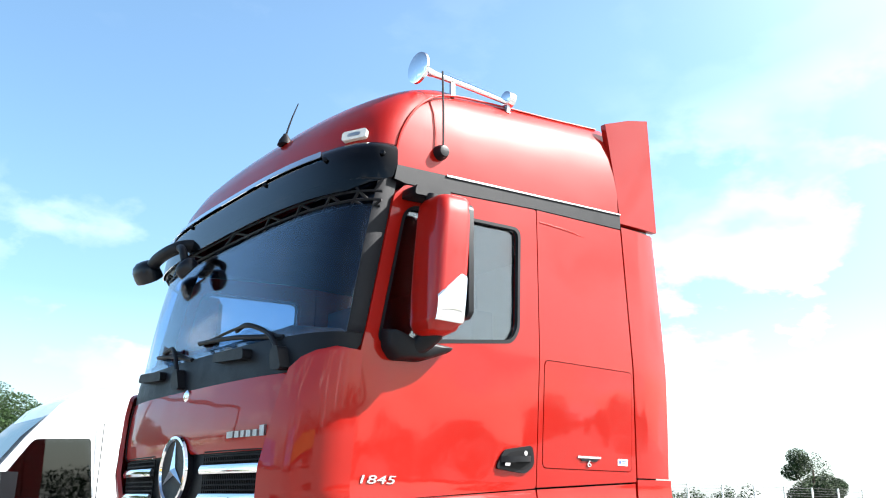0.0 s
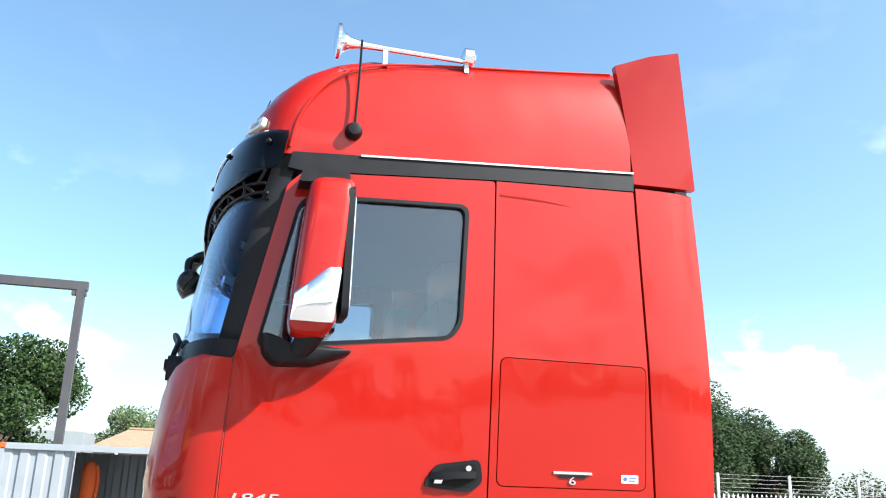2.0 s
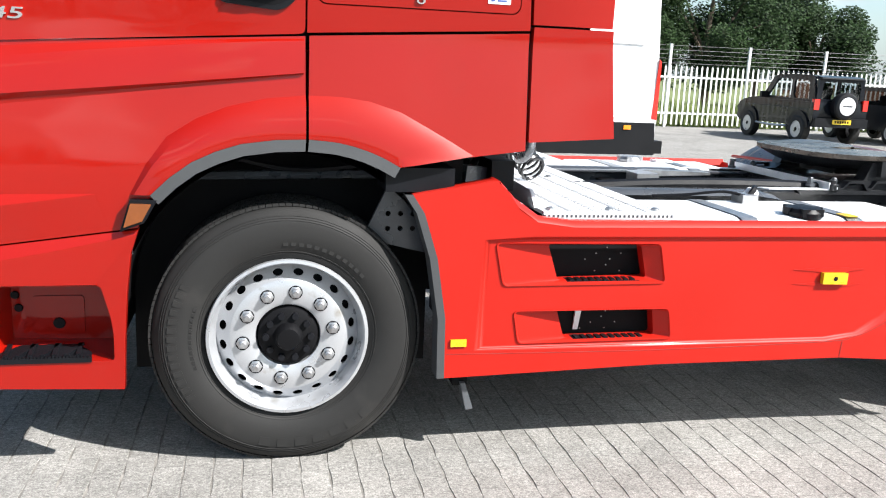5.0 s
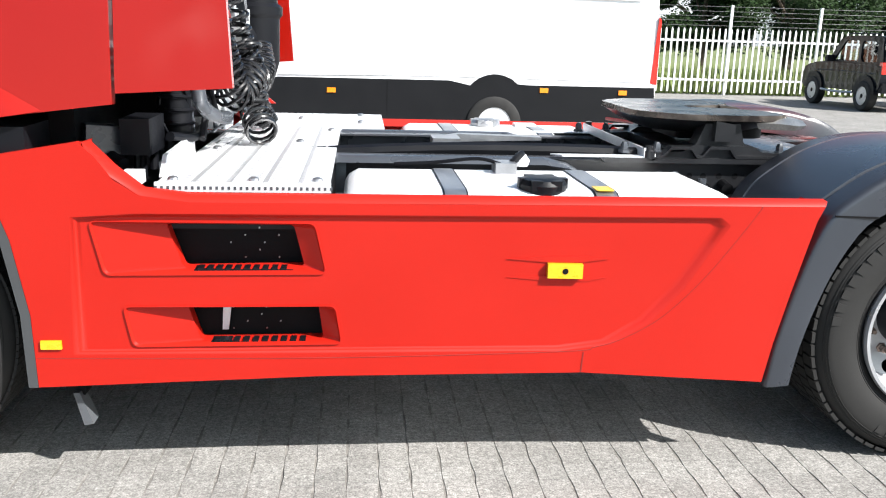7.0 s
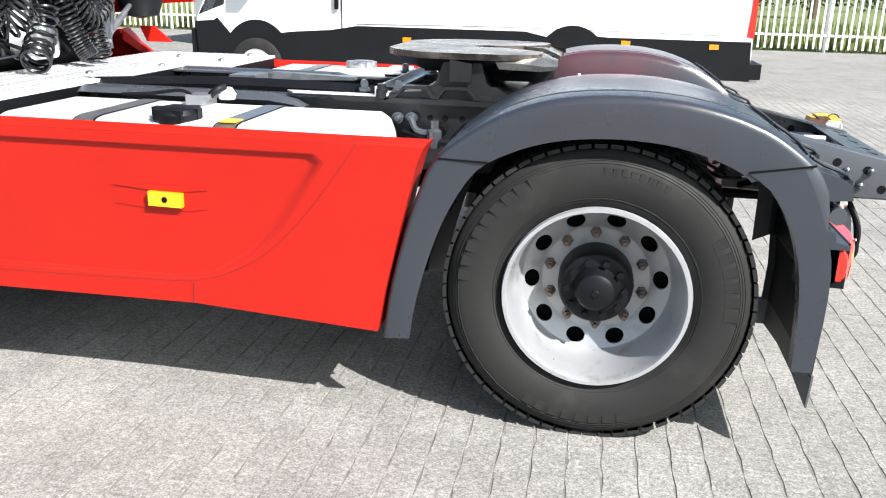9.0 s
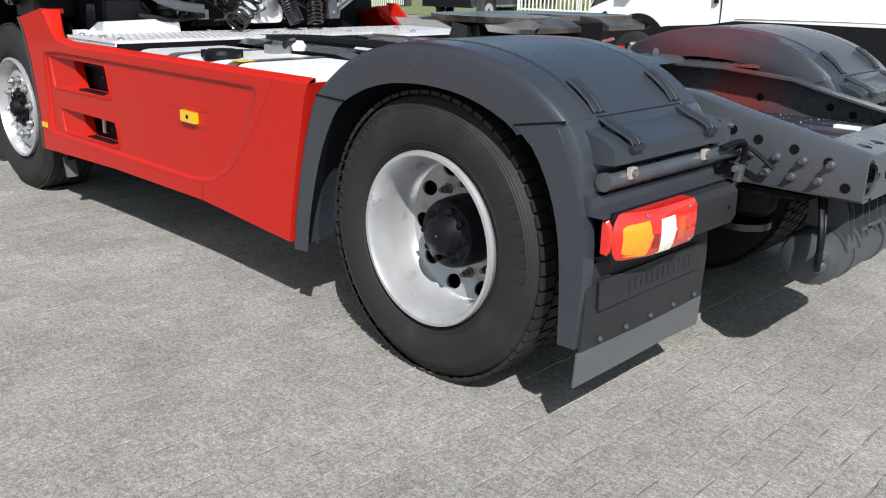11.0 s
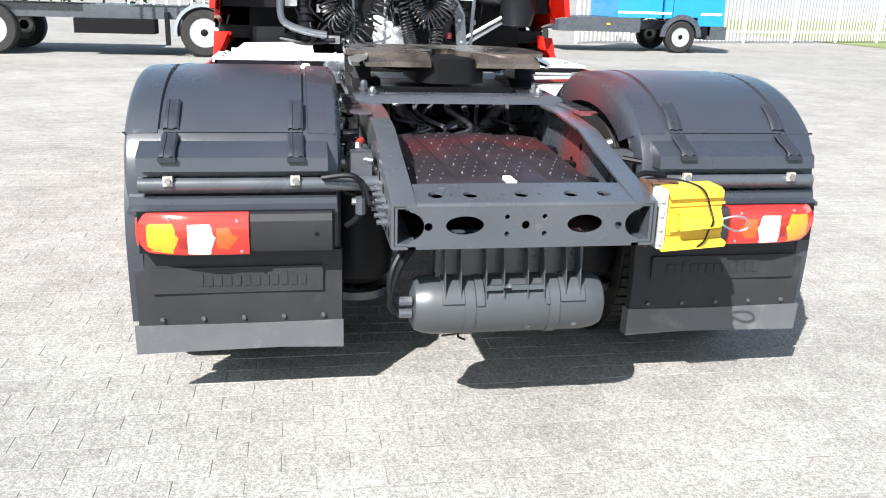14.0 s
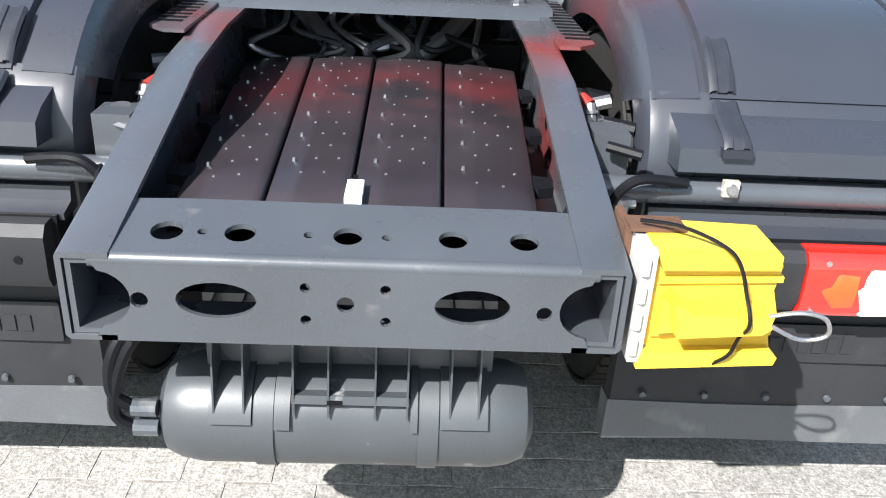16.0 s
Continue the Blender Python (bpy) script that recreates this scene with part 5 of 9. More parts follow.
def wheel_rear(at):
    w = new("wheel")
    w.parent, w.location = TR, at
    w["label"] = "twin rear wheel with deep-dished silver rim"
    y0 = -0.12
    part("tyre", tyre_mesh(0.505, y0, y0 + 0.30, 0.298, 0.012), RUBBER, w, "black drive tyre with blocky tread", 45)
    part("inner_tyre", tyre_mesh(0.505, y0 + 0.33, y0 + 0.63, 0.298, 0.012), RUBBER, w, smooth=45)
    for off in (0, 0.33):
        bm = bmesh.new()
        tread_blocks(bm, 0.505, y0 + off + 0.012, y0 + off + 0.288, 64, 0.013, [(0, 0.22), (0.25, 0.48), (0.52, 0.75), (0.78, 1)])
        tagged(part("tread", bm, RUBBER, w, smooth=0), kind="stuff")
    bm = bmesh.new()
    arc_bars(bm, 0.435, y0 - 0.0092, 118, 178, 0.034, 9)
    arc_bars(bm, 0.425, y0 - 0.0092, 355, 395, 0.045, 6)
    arc_bars(bm, 0.425, y0 - 0.0092, 62, 92, 0.022, 8)
    arc_bars(bm, 0.425, y0 - 0.0092, 240, 290, 0.03, 8)
    tagged(part("sidewall_marking", bm, RUBBER, w, smooth=0), kind="stuff")
    rim = part("rim", turned([(0.298, y0 + 0.035), (0.307, y0 + 0.010), (0.303, y0 - 0.004), (0.291, y0 - 0.004), (0.285, y0 + 0.008), (0.283, y0 + 0.030), (0.278, y0 + 0.05), (0.274, y0 + 0.09), (0.270, y0 + 0.145), (0.258, y0 + 0.180), (0.250, y0 + 0.188)], (0, 0, 0), "y", 80, cap=False), RIM, w, "deep silver steel rim")
    part("disc_cone", pierced_cone(0.188, y0 + 0.216, 0.252, y0 + 0.186, 10, 0.2195, 0.0330, 0.0255, 0.1), RIM_DISC, w, smooth=30)
    part("disc_face", turned([(0.190, y0 + 0.215), (0.186, y0 + 0.217), (0.180, y0 + 0.218), (0.120, y0 + 0.218), (0.118, y0 + 0.27)], (0, 0, 0), "y", 72, cap=False), RIM_DISC, w)
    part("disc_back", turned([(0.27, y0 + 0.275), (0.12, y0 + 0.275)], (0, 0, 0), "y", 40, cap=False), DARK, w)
    for k in range(10):
        a = 2 * math.pi * (k + 0.6) / 10
        p = (0.165 * math.cos(a), y0 + 0.218, 0.165 * math.sin(a))
        part("wheel_nut", turned([(0.021, 0.0), (0.020, -0.006), (0.0150, -0.009), (0.0145, -0.030), (0.010, -0.032), (0.009, -0.046), (0, -0.046)], p, "y", 6), NUT, w, "rust-dulled wheel nut")
    part("hub", turned([(0.128, 0.24), (0.128, 0.150), (0.124, 0.118), (0.118, 0.105), (0.112, 0.102), (0.078, 0.100), (0.070, 0.085), (0.062, 0.060), (0.050, 0.052), (0.014, 0.048), (0.01, 0.042), (0, 0.042)], (0, y0, 0), "y", 36), BLACK, w, "black rear hub")
    for k in range(10):
        bm = bmesh.new()
        a = 2 * math.pi * k / 10
        tube(bm, [(0.096 * math.cos(a), y0 + 0.104, 0.096 * math.sin(a)), (0.096 * math.cos(a), y0 + 0.084, 0.096 * math.sin(a))], 0.012, 6)
        part("hub_bolt", bm, BLACK, w)
    for ob in w.children:
        ob.data.transform(Matrix.Diagonal((0.974, 1, 0.974, 1)))
    return w


for fn, x, y in ((wheel_front, 0.01, -1.09), (wheel_rear, 3.687, -1.07)):
    h = 0.505 if fn is wheel_front else 0.487
    w = fn((x, y, h))
    copy_thing(w, pose(x, -y, h, 0, 0, 180))
part("front_axle", tube(bmesh.new(), [(0, -0.95, 0.48), (0, 0.95, 0.48)], 0.06, 12), DARK, TR)
part("rear_axle", tube(bmesh.new(), [(3.69, -0.6, 0.5), (3.69, 0.6, 0.5)], 0.13, 14), DARK, TR)

# ---- side skirts ----
skirt_out = [(0.458, 1.07), (0.776, 1.127), (0.825, 1.085), (0.875, 1.015), (0.95, 0.968), (1.1, 0.948), (2.0, 0.948), (3.140, 0.950), (3.118, 0.90), (3.06, 0.66), (3.02, 0.48), (2.995, 0.334), (2.36, 0.377), (1.5, 0.375), (0.606, 0.347), (0.601, 0.587), (0.561, 0.827), (0.505, 1.0)]
inner_out = [(0.72, 0.455), (2.28, 0.455), (2.45, 0.475), (2.58, 0.55), (2.69, 0.67), (2.77, 0.80), (2.825, 0.885), (2.79, 0.912), (0.94, 0.912), (0.74, 0.90)]
inner_in = [(0.76, 0.470), (2.27, 0.470), (2.42, 0.49), (2.54, 0.565), (2.65, 0.685), (2.725, 0.805), (2.770, 0.876), (2.745, 0.897), (0.96, 0.897), (0.768, 0.892)]
b_up, o_up = [(0.789, 0.886), (0.826, 0.712), (1.512, 0.716), (1.478, 0.883)], [(1.014, 0.871), (1.062, 0.726), (1.440, 0.733), (1.408, 0.868)]
b_lo, o_lo = [(0.875, 0.612), (0.90, 0.476), (1.56, 0.480), (1.54, 0.612)], [(1.068, 0.604), (1.105, 0.484), (1.498, 0.488), (1.482, 0.606)]
for s in (-1, 1):
    Y = s * 1.245

    def iy(d):
        return Y - s * d
    sk = part("side_skirt", holed(skirt_out, [inner_out], "y", iy(0), iy(0.03)), RED_FLAT, TR, "red plastic side skirt with step openings", 20)
    part("skirt_panel", holed(inner_in, [round_poly(b_up, 0.022, 4), round_poly(b_lo, 0.022, 4)], "y", iy(0.015), iy(0.03)), RED_FLAT, sk, smooth=20)
    bm = bmesh.new()
    mid = [((x + u) / 2, (z + w) / 2) for (x, z), (u, w) in zip(inner_out, inner_in)]
    loft(bm, [[(x, iy(0), z) for x, z in inner_out], [(x * 0.7 + u * 0.3, iy(0.0025), z * 0.7 + w * 0.3) for (x, z), (u, w) in zip(inner_out, inner_in)], [(x, iy(0.009), z) for x, z in mid], [(x * 0.25 + u * 0.75, iy(0.0138), z * 0.25 + w * 0.75) for (x, z), (u, w) in zip(inner_out, inner_in)], [(x, iy(0.015), z) for x, z in inner_in]], True)
    part("skirt_fold", bm, RED_FLAT, sk, smooth=40)
    for b, o in ((b_up, o_up), (b_lo, o_lo)):
        bm = bmesh.new()
        rb, ro = round_poly(b, 0.022, 4), round_poly(o, 0.014, 4)
        cx, cz = sum(x for x, _ in b) / 4, sum(z for _, z in b) / 4
        shrink = [(x + math.copysign(0.008, cx - x), z + math.copysign(0.006, cz - z)) for x, z in rb]
        loft(bm, [[(x, iy(0.018), z) for x, z in rb], [(x, iy(0.0095), z) for x, z in rb], [(x * 0.6 + u * 0.4, iy(0.0095), z * 0.6 + w * 0.4) for (x, z), (u, w) in zip(rb, shrink)], [(x, iy(0.018), z) for x, z in shrink], [(x, iy(0.050), z) for x, z in ro], [(x, iy(0.10), z) for x, z in ro]], True)
        part("step_bezel", bm, RED_FLAT, sk, smooth=25)
        x0, x1, zb = o[1][0], o[2][0], o[1][1]
        part("step_tread", cube(x0 + 0.035, x1 - 0.035, min(iy(0.028), iy(0.085)), max(iy(0.028), iy(0.085)), zb - 0.018, zb + 0.001, w=0.003), BLACK, sk, "black notched step tread")
        for k in range(10):
            xx = x0 + 0.045 + k * (x1 - x0 - 0.09) / 10
            part("tread_tooth", cube(xx, xx + 0.018, min(iy(0.028), iy(0.07)), max(iy(0.028), iy(0.07)), zb + 0.001, zb + 0.007), BLACK, sk, smooth=0)
    # bright discs stand for light through a pierced plate; pale hanger behind the openings
    bm = bmesh.new()
    for i in range(5):
        for j in range(16):
            x, z = 1.20 + i * 0.036 + 0.010 * (j % 3), 0.50 + j * 0.0245
            if (i * 7 + j * 5) % 3 == 0:
                prism(bm, ring(x, z, 0.0028, n=6), "y", iy(0.118), iy(0.121))
    tagged(part("pierced_dots", bm, STEEL, sk, smooth=0), kind="stuff")
    part("step_hanger", slab([(1.165, 0.50), (1.185, 0.50), (1.20, 0.61), (1.172, 0.61)], "y", iy(0.105), iy(0.115), 0.003), ALU, sk)
    # inward return along the rear edge
    back_edge = [(3.140, 0.952), (3.118, 0.90), (3.06, 0.66), (3.02, 0.48), (2.995, 0.334)]
    bm = bmesh.new()
    loft(bm, [[(x - 0.001, iy(d), z) for x, z in back_edge] for d in (0.004, 0.16)])
    thicken(bm, 0.006)
    part("skirt_return", bm, RED_FLAT, sk, smooth=30)
    # folded top edge and rear cap seam
    bm = bmesh.new()
    loft(bm, [[(0.80, iy(0.0), 1.105), (0.86, iy(0.0), 1.03), (0.95, iy(0.0), 0.968), (1.1, iy(0.0), 0.948), (3.140, iy(0.0), 0.950)],
              [(0.79, iy(0.012), 1.125), (0.86, iy(0.014), 1.05), (0.95, iy(0.014), 0.985), (1.1, iy(0.012), 0.965), (3.15, iy(0.012), 0.965)],
              [(0.79, iy(0.10), 1.12), (0.87, iy(0.07), 1.05), (0.96, iy(0.040), 0.988), (1.1, iy(0.034), 0.973), (3.145, iy(0.034), 0.971)],
              [(0.79, iy(0.11), 1.06), (0.87, iy(0.08), 1.0), (0.96, iy(0.052), 0.95), (1.1, iy(0.048), 0.93), (3.13, iy(0.048), 0.93)]])
    part("skirt_top", bm, RED_FLAT, sk, smooth=40)
    part("skirt_top_front", slab([(0.455, 1.06), (0.776, 1.12), (0.79, 1.125), (0.785, 1.10), (0.46, 1.045)], "y", iy(0.006), iy(0.12), 0.004), RED_FLAT, sk)
    part("skirt_seam_low", slab([(2.353, 0.378), (2.357, 0.378), (2.362, 0.450), (2.358, 0.450)], "y", iy(-0.0012), iy(0.02)), SEAM_RED, sk, smooth=0)
    arc_line = [(0.61, 0.445), (1.5, 0.438), (2.28, 0.452), (2.40, 0.468), (2.50, 0.500), (2.62, 0.572), (2.74, 0.692), (2.835, 0.815), (2.918, 0.935), (2.921, 0.947)]
    part("skirt_groove", tube(bmesh.new(), smooth_path([(x, iy(0.0002), z) for x, z in arc_line], 5), 0.0013, 6), SEAM_RED, sk)
    bm = bmesh.new()
    lp = [(0.458, 1.07), (0.505, 1.0), (0.561, 0.827), (0.601, 0.587), (0.606, 0.347)]
    loft(bm, [[(x, iy(-0.002), z) for x, z in lp], [(x - 0.03, iy(-0.002), z) for x, z in lp], [(x - 0.03, iy(0.10), z) for x, z in lp]])
    part("arch_lip", bm, ARCH, sk, "dusty grey wheel arch edging", smooth=30)
    rf = part("side_reflector", slab([(2.222, 0.708), (2.338, 0.706), (2.338, 0.754), (2.222, 0.756)], "y", iy(-0.006), iy(0.015), 0.004), YELLOW, sk, "yellow side reflector")
    part("reflector_dot", slab(ring(2.28, 0.731, 0.010, n=12), "y", iy(-0.0072), iy(-0.005)), DARK, sk, smooth=0)
    part("reflector_recess", slab([(2.088, 0.768), (2.22, 0.776), (2.34, 0.776), (2.425, 0.768), (2.34, 0.757), (2.22, 0.757)], "y", iy(0.0112), iy(0.02), 0.0035), RED_FLAT, sk)
    part("reflector_recess_low", slab([(2.09, 0.706), (2.24, 0.692), (2.36, 0.692), (2.42, 0.704), (2.34, 0.709), (2.20, 0.711)], "y", iy(0.0125), iy(0.02), 0.002), RED_FLAT, sk)
    part("front_reflector", slab([(0.625, 0.477), (0.688, 0.477), (0.688, 0.505), (0.625, 0.505)], "y", iy(-0.008), iy(0.01), 0.003), YELLOW, sk, "small amber reflector")
    # dark wheel-arch liner; a near-black sheet stands for the shade behind the front wheel
    bm = bmesh.new()
    arc = [(0.02 + 0.62 * math.cos(radians(a)), 0.55 + 0.66 * math.sin(radians(a))) for a in range(-5, 186, 10)]
    loft(bm, [[(x, iy(0.06), z) for x, z in arc], [(x, iy(0.50), z) for x, z in arc]])
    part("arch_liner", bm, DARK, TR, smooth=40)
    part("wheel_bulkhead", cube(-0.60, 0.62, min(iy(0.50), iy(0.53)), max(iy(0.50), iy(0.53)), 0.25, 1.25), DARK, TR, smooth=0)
    part("spring_bracket", holed([(0.30, 0.86), (0.56, 0.80), (0.60, 1.02), (0.42, 1.12)], [ring(0.40 + 0.05 * i, 0.90 + 0.06 * j, 0.011, n=8) for i in range(3) for j in range(2)], "y", iy(0.22), iy(0.24)), CHASSIS, TR, "perforated grey bracket", 0)
    part("brake_hose", pipe([(-0.2, iy(0.32), 1.16), (0.05, iy(0.30), 1.12), (0.3, iy(0.32), 1.14)], 0.012, 6), BLACK, TR)
    part("axle_rod", pipe([(-0.4, iy(0.36), 1.08), (0.4, iy(0.36), 1.10)], 0.02, 8), CHASSIS, TR)
    part("arch_tie", cube(0.36, 0.62, min(iy(0.03), iy(0.25)), max(iy(0.03), iy(0.25)), 1.075, 1.165, w=0.01), BLACK, TR)
    jf = part("jacking_foot", slab([(0.688, 0.30), (0.708, 0.30), (0.745, 0.19), (0.715, 0.185)], "y", iy(0.06), iy(0.12), 0.006), STRIP, TR, "grey bracket under the skirt")
    part("foot_arm", cube(0.66, 0.72, min(iy(0.08), iy(0.30)), max(iy(0.08), iy(0.30)), 0.285, 0.315, w=0.006), DARK, jf)

# ---- tanks and deck between the axles ----
for s, x0, x1 in ((-1, 1.56, 2.90), (1, 1.85, 2.90)):
    pts = rrect(min(s * 0.52, s * 1.19), max(s * 0.52, s * 1.19), 0.38, 0.965, 0.13, 6)
    rows = []
    for x, k in ((x0, 0.86), (x0 + 0.015, 0.94), (x0 + 0.05, 1.0), (x1 - 0.05, 1.0), (x1 - 0.015, 0.94), (x1, 0.86)):
        rows.append([(x, s * 0.855 + (y - s * 0.855) * k, 0.672 + (z - 0.672) * k) for y, z in pts])
    bm = bmesh.new()
    vv = loft(bm, rows, True)
    bm.faces.new(vv[0]), bm.faces.new(vv[-1])
    tank = part("fuel_tank", bm, TANKMAT, TR, "white-sheened aluminium fuel tank", 40)
    for xs in ((1.93, 2.44) if s < 0 else (2.1, 2.6)):
        for k, (w0, mm) in enumerate(((0.036, STEEL), (0.042, BLACK))):
            bm = bmesh.new()
            g = 1.012 if k == 0 else 1.006
            rows = [[(xs + d, s * 0.855 + (y - s * 0.855) * g, 0.672 + (z - 0.672) * g) for y, z in pts] for d in (-w0, w0)]
            loft(bm, rows, True)
            part("tank_strap", bm, mm, tank, "steel strap" if k == 0 else "")
    xc = 2.235 if s < 0 else 2.33
    yc = s * (1.035 if s < 0 else 1.0)
    part("fuel_cap", turned([(0.080, 0.0), (0.084, 0.028), (0.074, 0.044), (0.05, 0.050), (0, 0.050)], (xc, yc, 0.955), "z", 24), BLACK if s < 0 else STEEL, tank, "round filler cap")
    for k in range(6):
        a = 2 * math.pi * k / 6
        part("cap_grip", cube(xc + 0.066 * math.cos(a) - 0.018, xc + 0.066 * math.cos(a) + 0.018, yc + 0.066 * math.sin(a) - 0.018, yc + 0.066 * math.sin(a) + 0.018, 0.968, 1.002, w=0.010), BLACK if s < 0 else STEEL, tank)
    if s < 0:
        part("sender_unit", cube(2.12, 2.20, -0.74, -0.64, 0.96, 1.005, w=0.01), STEEL, tank)
        part("sender_elbow", pipe([(2.18, -0.68, 0.985), (2.215, -0.67, 1.02), (2.235, -0.64, 1.03)], 0.014, 8), BLACK, tank)
        part("sender_cap", turned([(0.03, 0), (0.036, 0.02), (0.02, 0.045), (0, 0.045)], (2.235, -0.622, 0.98), "z", 18), STICK_W, tank)
        part("sender_cable", pipe([(2.14, -0.72, 1.0), (2.06, -0.66, 1.01), (1.9, -0.60, 0.985), (1.75, -0.55, 0.97)], 0.007, 6), BLACK, tank)
        part("tank_label", slab(rrect(2.41, 2.47, -1.10, -1.02, 0.006, 2), "z", 0.969, 0.972), CHOCKY, tank, "faded yellow label", 0)
    else:
        part("small_plate", cube(2.5, 2.62, 0.95, 1.05, 0.966, 0.98, w=0.003), ALU, tank)

# chequered aluminium deck with studs in rows
deck = part("deck_plate", cube(0.99, 1.52, -1.185, 0.455, 0.985, 1.0, w=0.004), ALU, TR, "pierced aluminium walkway plate")
part("deck_plate_far", cube(0.99, 1.74, 0.458, 1.195, 0.982, 0.997, w=0.004), ALU, deck)
part("deck_upstand", slab([(-1.10, 1.0), (-0.55, 1.0), (-0.56, 1.075), (-1.03, 1.062), (-1.05, 1.045)], "x", 0.978, 0.992, 0.003), ALU, deck)
bm = bmesh.new()
rng = random.Random(4)
for i in range(11):
    for j in range(60):
        x, y = 1.02 + i * 0.046, -1.165 + j * 0.039 + (0.019 if i % 2 else 0)
        if y > 1.17 or (abs(y - 0.456) < 0.03):
            continue
        z = 1.0 if y < 0.456 else 0.997
        v0 = [bm.verts.new((x + a * 0.007, y + b * 0.006, z)) for a, b in ((-1, -1), (1, -1), (1, 1), (-1, 1))]
        v1 = [bm.verts.new((x + a * 0.004, y + b * 0.004, z + 0.003)) for a, b in ((-1, -1), (1, -1), (1, 1), (-1, 1))]
        bm.faces.new(v1)
        for q in range(4):
            bm.faces.new((v0[q], v0[(q + 1) % 4], v1[(q + 1) % 4], v1[q]))
tagged(part("deck_studs", bm, DECK_DOT, deck, smooth=0), kind="stuff")
for x in (1.10, 1.21, 1.32, 1.43):
    part("deck_rib", cube(x - 0.008, x + 0.008, -1.18, 0.45, 1.0, 1.0018), DECK_DOT, deck, smooth=0)
for x, y in ((1.03, -1.14), (1.28, -1.14), (1.48, -1.14), (1.05, -0.4), (1.48, 0.3), (1.10, 0.1), (1.36, -0.15), (1.30, 0.85), (1.62, 0.70), (1.62, 1.10)):
    part("deck_bolt", turned([(0.018, 0), (0.016, 0.008), (0.008, 0.012), (0, 0.012)], (x, y, 1.0), "z", 10), STEEL, deck)
part("deck_edge", cube(0.985, 1.525, -1.200, -1.184, 0.972, 1.001, w=0.003), ALU, deck)
bm = bmesh.new()
for k in range(30):
    box(bm, 0.985 + k * 0.0185, 0.993 + k * 0.0185, -1.2015, -1.196, 0.980, 0.990)
tagged(part("edge_slots", bm, CHASSIS, deck, smooth=0), kind="stuff")
# dark strips paint in the shaded gap under the deck's rear edges
part("deck_flange", cube(1.508, 1.519, -1.17, 0.45, 0.930, 0.985), DARK, deck)
part("deck_flange", cube(1.728, 1.739, 0.46, 1.18, 0.930, 0.982), DARK, deck)
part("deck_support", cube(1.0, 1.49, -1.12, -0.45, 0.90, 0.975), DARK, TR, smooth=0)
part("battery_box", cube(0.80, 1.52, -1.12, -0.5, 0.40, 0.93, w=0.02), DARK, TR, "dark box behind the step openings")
part("washer_bottle_cap", cube(0.865, 0.925, -1.12, -1.05, 0.978, 1.018, w=0.015), STICK_W, TR)

# ---- frame rails ----
def rail_profile(y, s):
    """A channel with its flanges towards the middle."""
    bm = bmesh.new()
    stations = [(-0.9, 0.98, 0.70), (0.6, 0.98, 0.70), (1.5, 0.982, 0.70), (3.9, 0.985, 0.70), (4.2, 0.962, 0.70), (4.35, 0.925, 0.692), (4.775, 0.832, 0.690)]
    rows = []
    for x, zt, zb in stations:
        e = 0.007
        rows.append([(x, y - s * 0.075, zt), (x, y - s * e, zt), (x, y - s * e * 0.3, zt - e * 0.3), (x, y, zt - e), (x, y, zb + e), (x, y - s * e, zb), (x, y - s * 0.075, zb), (x, y - s * 0.075, zb + 0.009), (x, y - s * 0.009, zb + 0.009), (x, y - s * 0.009, zt - 0.009), (x, y - s * 0.075, zt - 0.009)])
    vv = loft(bm, rows, True)
    bm.faces.new(vv[0]), bm.faces.new(vv[-1])
    return bm


for s in (-1, 1):
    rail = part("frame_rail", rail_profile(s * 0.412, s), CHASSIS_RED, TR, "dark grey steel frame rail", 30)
    for i in range(5):
        for j in range(2):
            x, z = 4.30 + i * 0.085 + 0.03 * (j % 2), 0.74 + j * 0.055
            part("rail_bolt", turned([(0.014, 0.0), (0.014, 0.012), (0.008, 0.016), (0.008, 0.03), (0, 0.03)], (x, s * 0.412, z), "y", 8) if s > 0 else turned([(0.014, 0.0), (0.014, -0.012), (0.008, -0.016), (0.008, -0.03), (0, -0.03)], (x, s * 0.412, z), "y", 8), CHASSIS, rail)
    for x, z in ((4.34, 0.86), (4.43, 0.84), (4.55, 0.825), (4.66, 0.80), (3.95, 0.80), (4.05, 0.87), (4.72, 0.73), (1.7, 0.86), (1.85, 0.86), (2.0, 0.86), (2.3, 0.84), (2.7, 0.86)):
        part("rail_hole", slab(ring(x, z, 0.016, n=12), "y", s * 0.4135, s * 0.411), DARK, rail, smooth=0)
        part("rail_hole", slab(ring(x, z, 0.016, n=12), "y", s * 0.4015, s * 0.404), STICK_W if x < 2.5 and s > 0 and x < 2.05 else DARK, rail, smooth=0)
    for x in (2.95, 3.05, 3.15):
        part("air_fitting", tube(bmesh.new(), [(x, s * 0.415, 0.88), (x, s * 0.47, 0.87)], 0.025, 10), DARK, rail)
    part("air_line", pipe([(2.9, s * 0.46, 0.86), (3.1, s * 0.50, 0.83), (3.3, s * 0.46, 0.86), (3.5, s * 0.48, 0.80)], 0.014, 6), BLACK, rail)
# rear crossmember, with its holes
cross_holes = [ring(-0.19, 0.762, 0.058, 0.029, 24), ring(0.183, 0.762, 0.056, 0.029, 24), ring(-0.003, 0.761, 0.013, n=14), ring(-0.061, 0.787, 0.008, n=10), ring(0.055, 0.787, 0.008, n=10), ring(-0.061, 0.734, 0.008, n=10), ring(0.056, 0.734, 0.008, n=10), ring(-0.30, 0.759, 0.013, n=12), ring(0.29, 0.755, 0.012, n=12)]
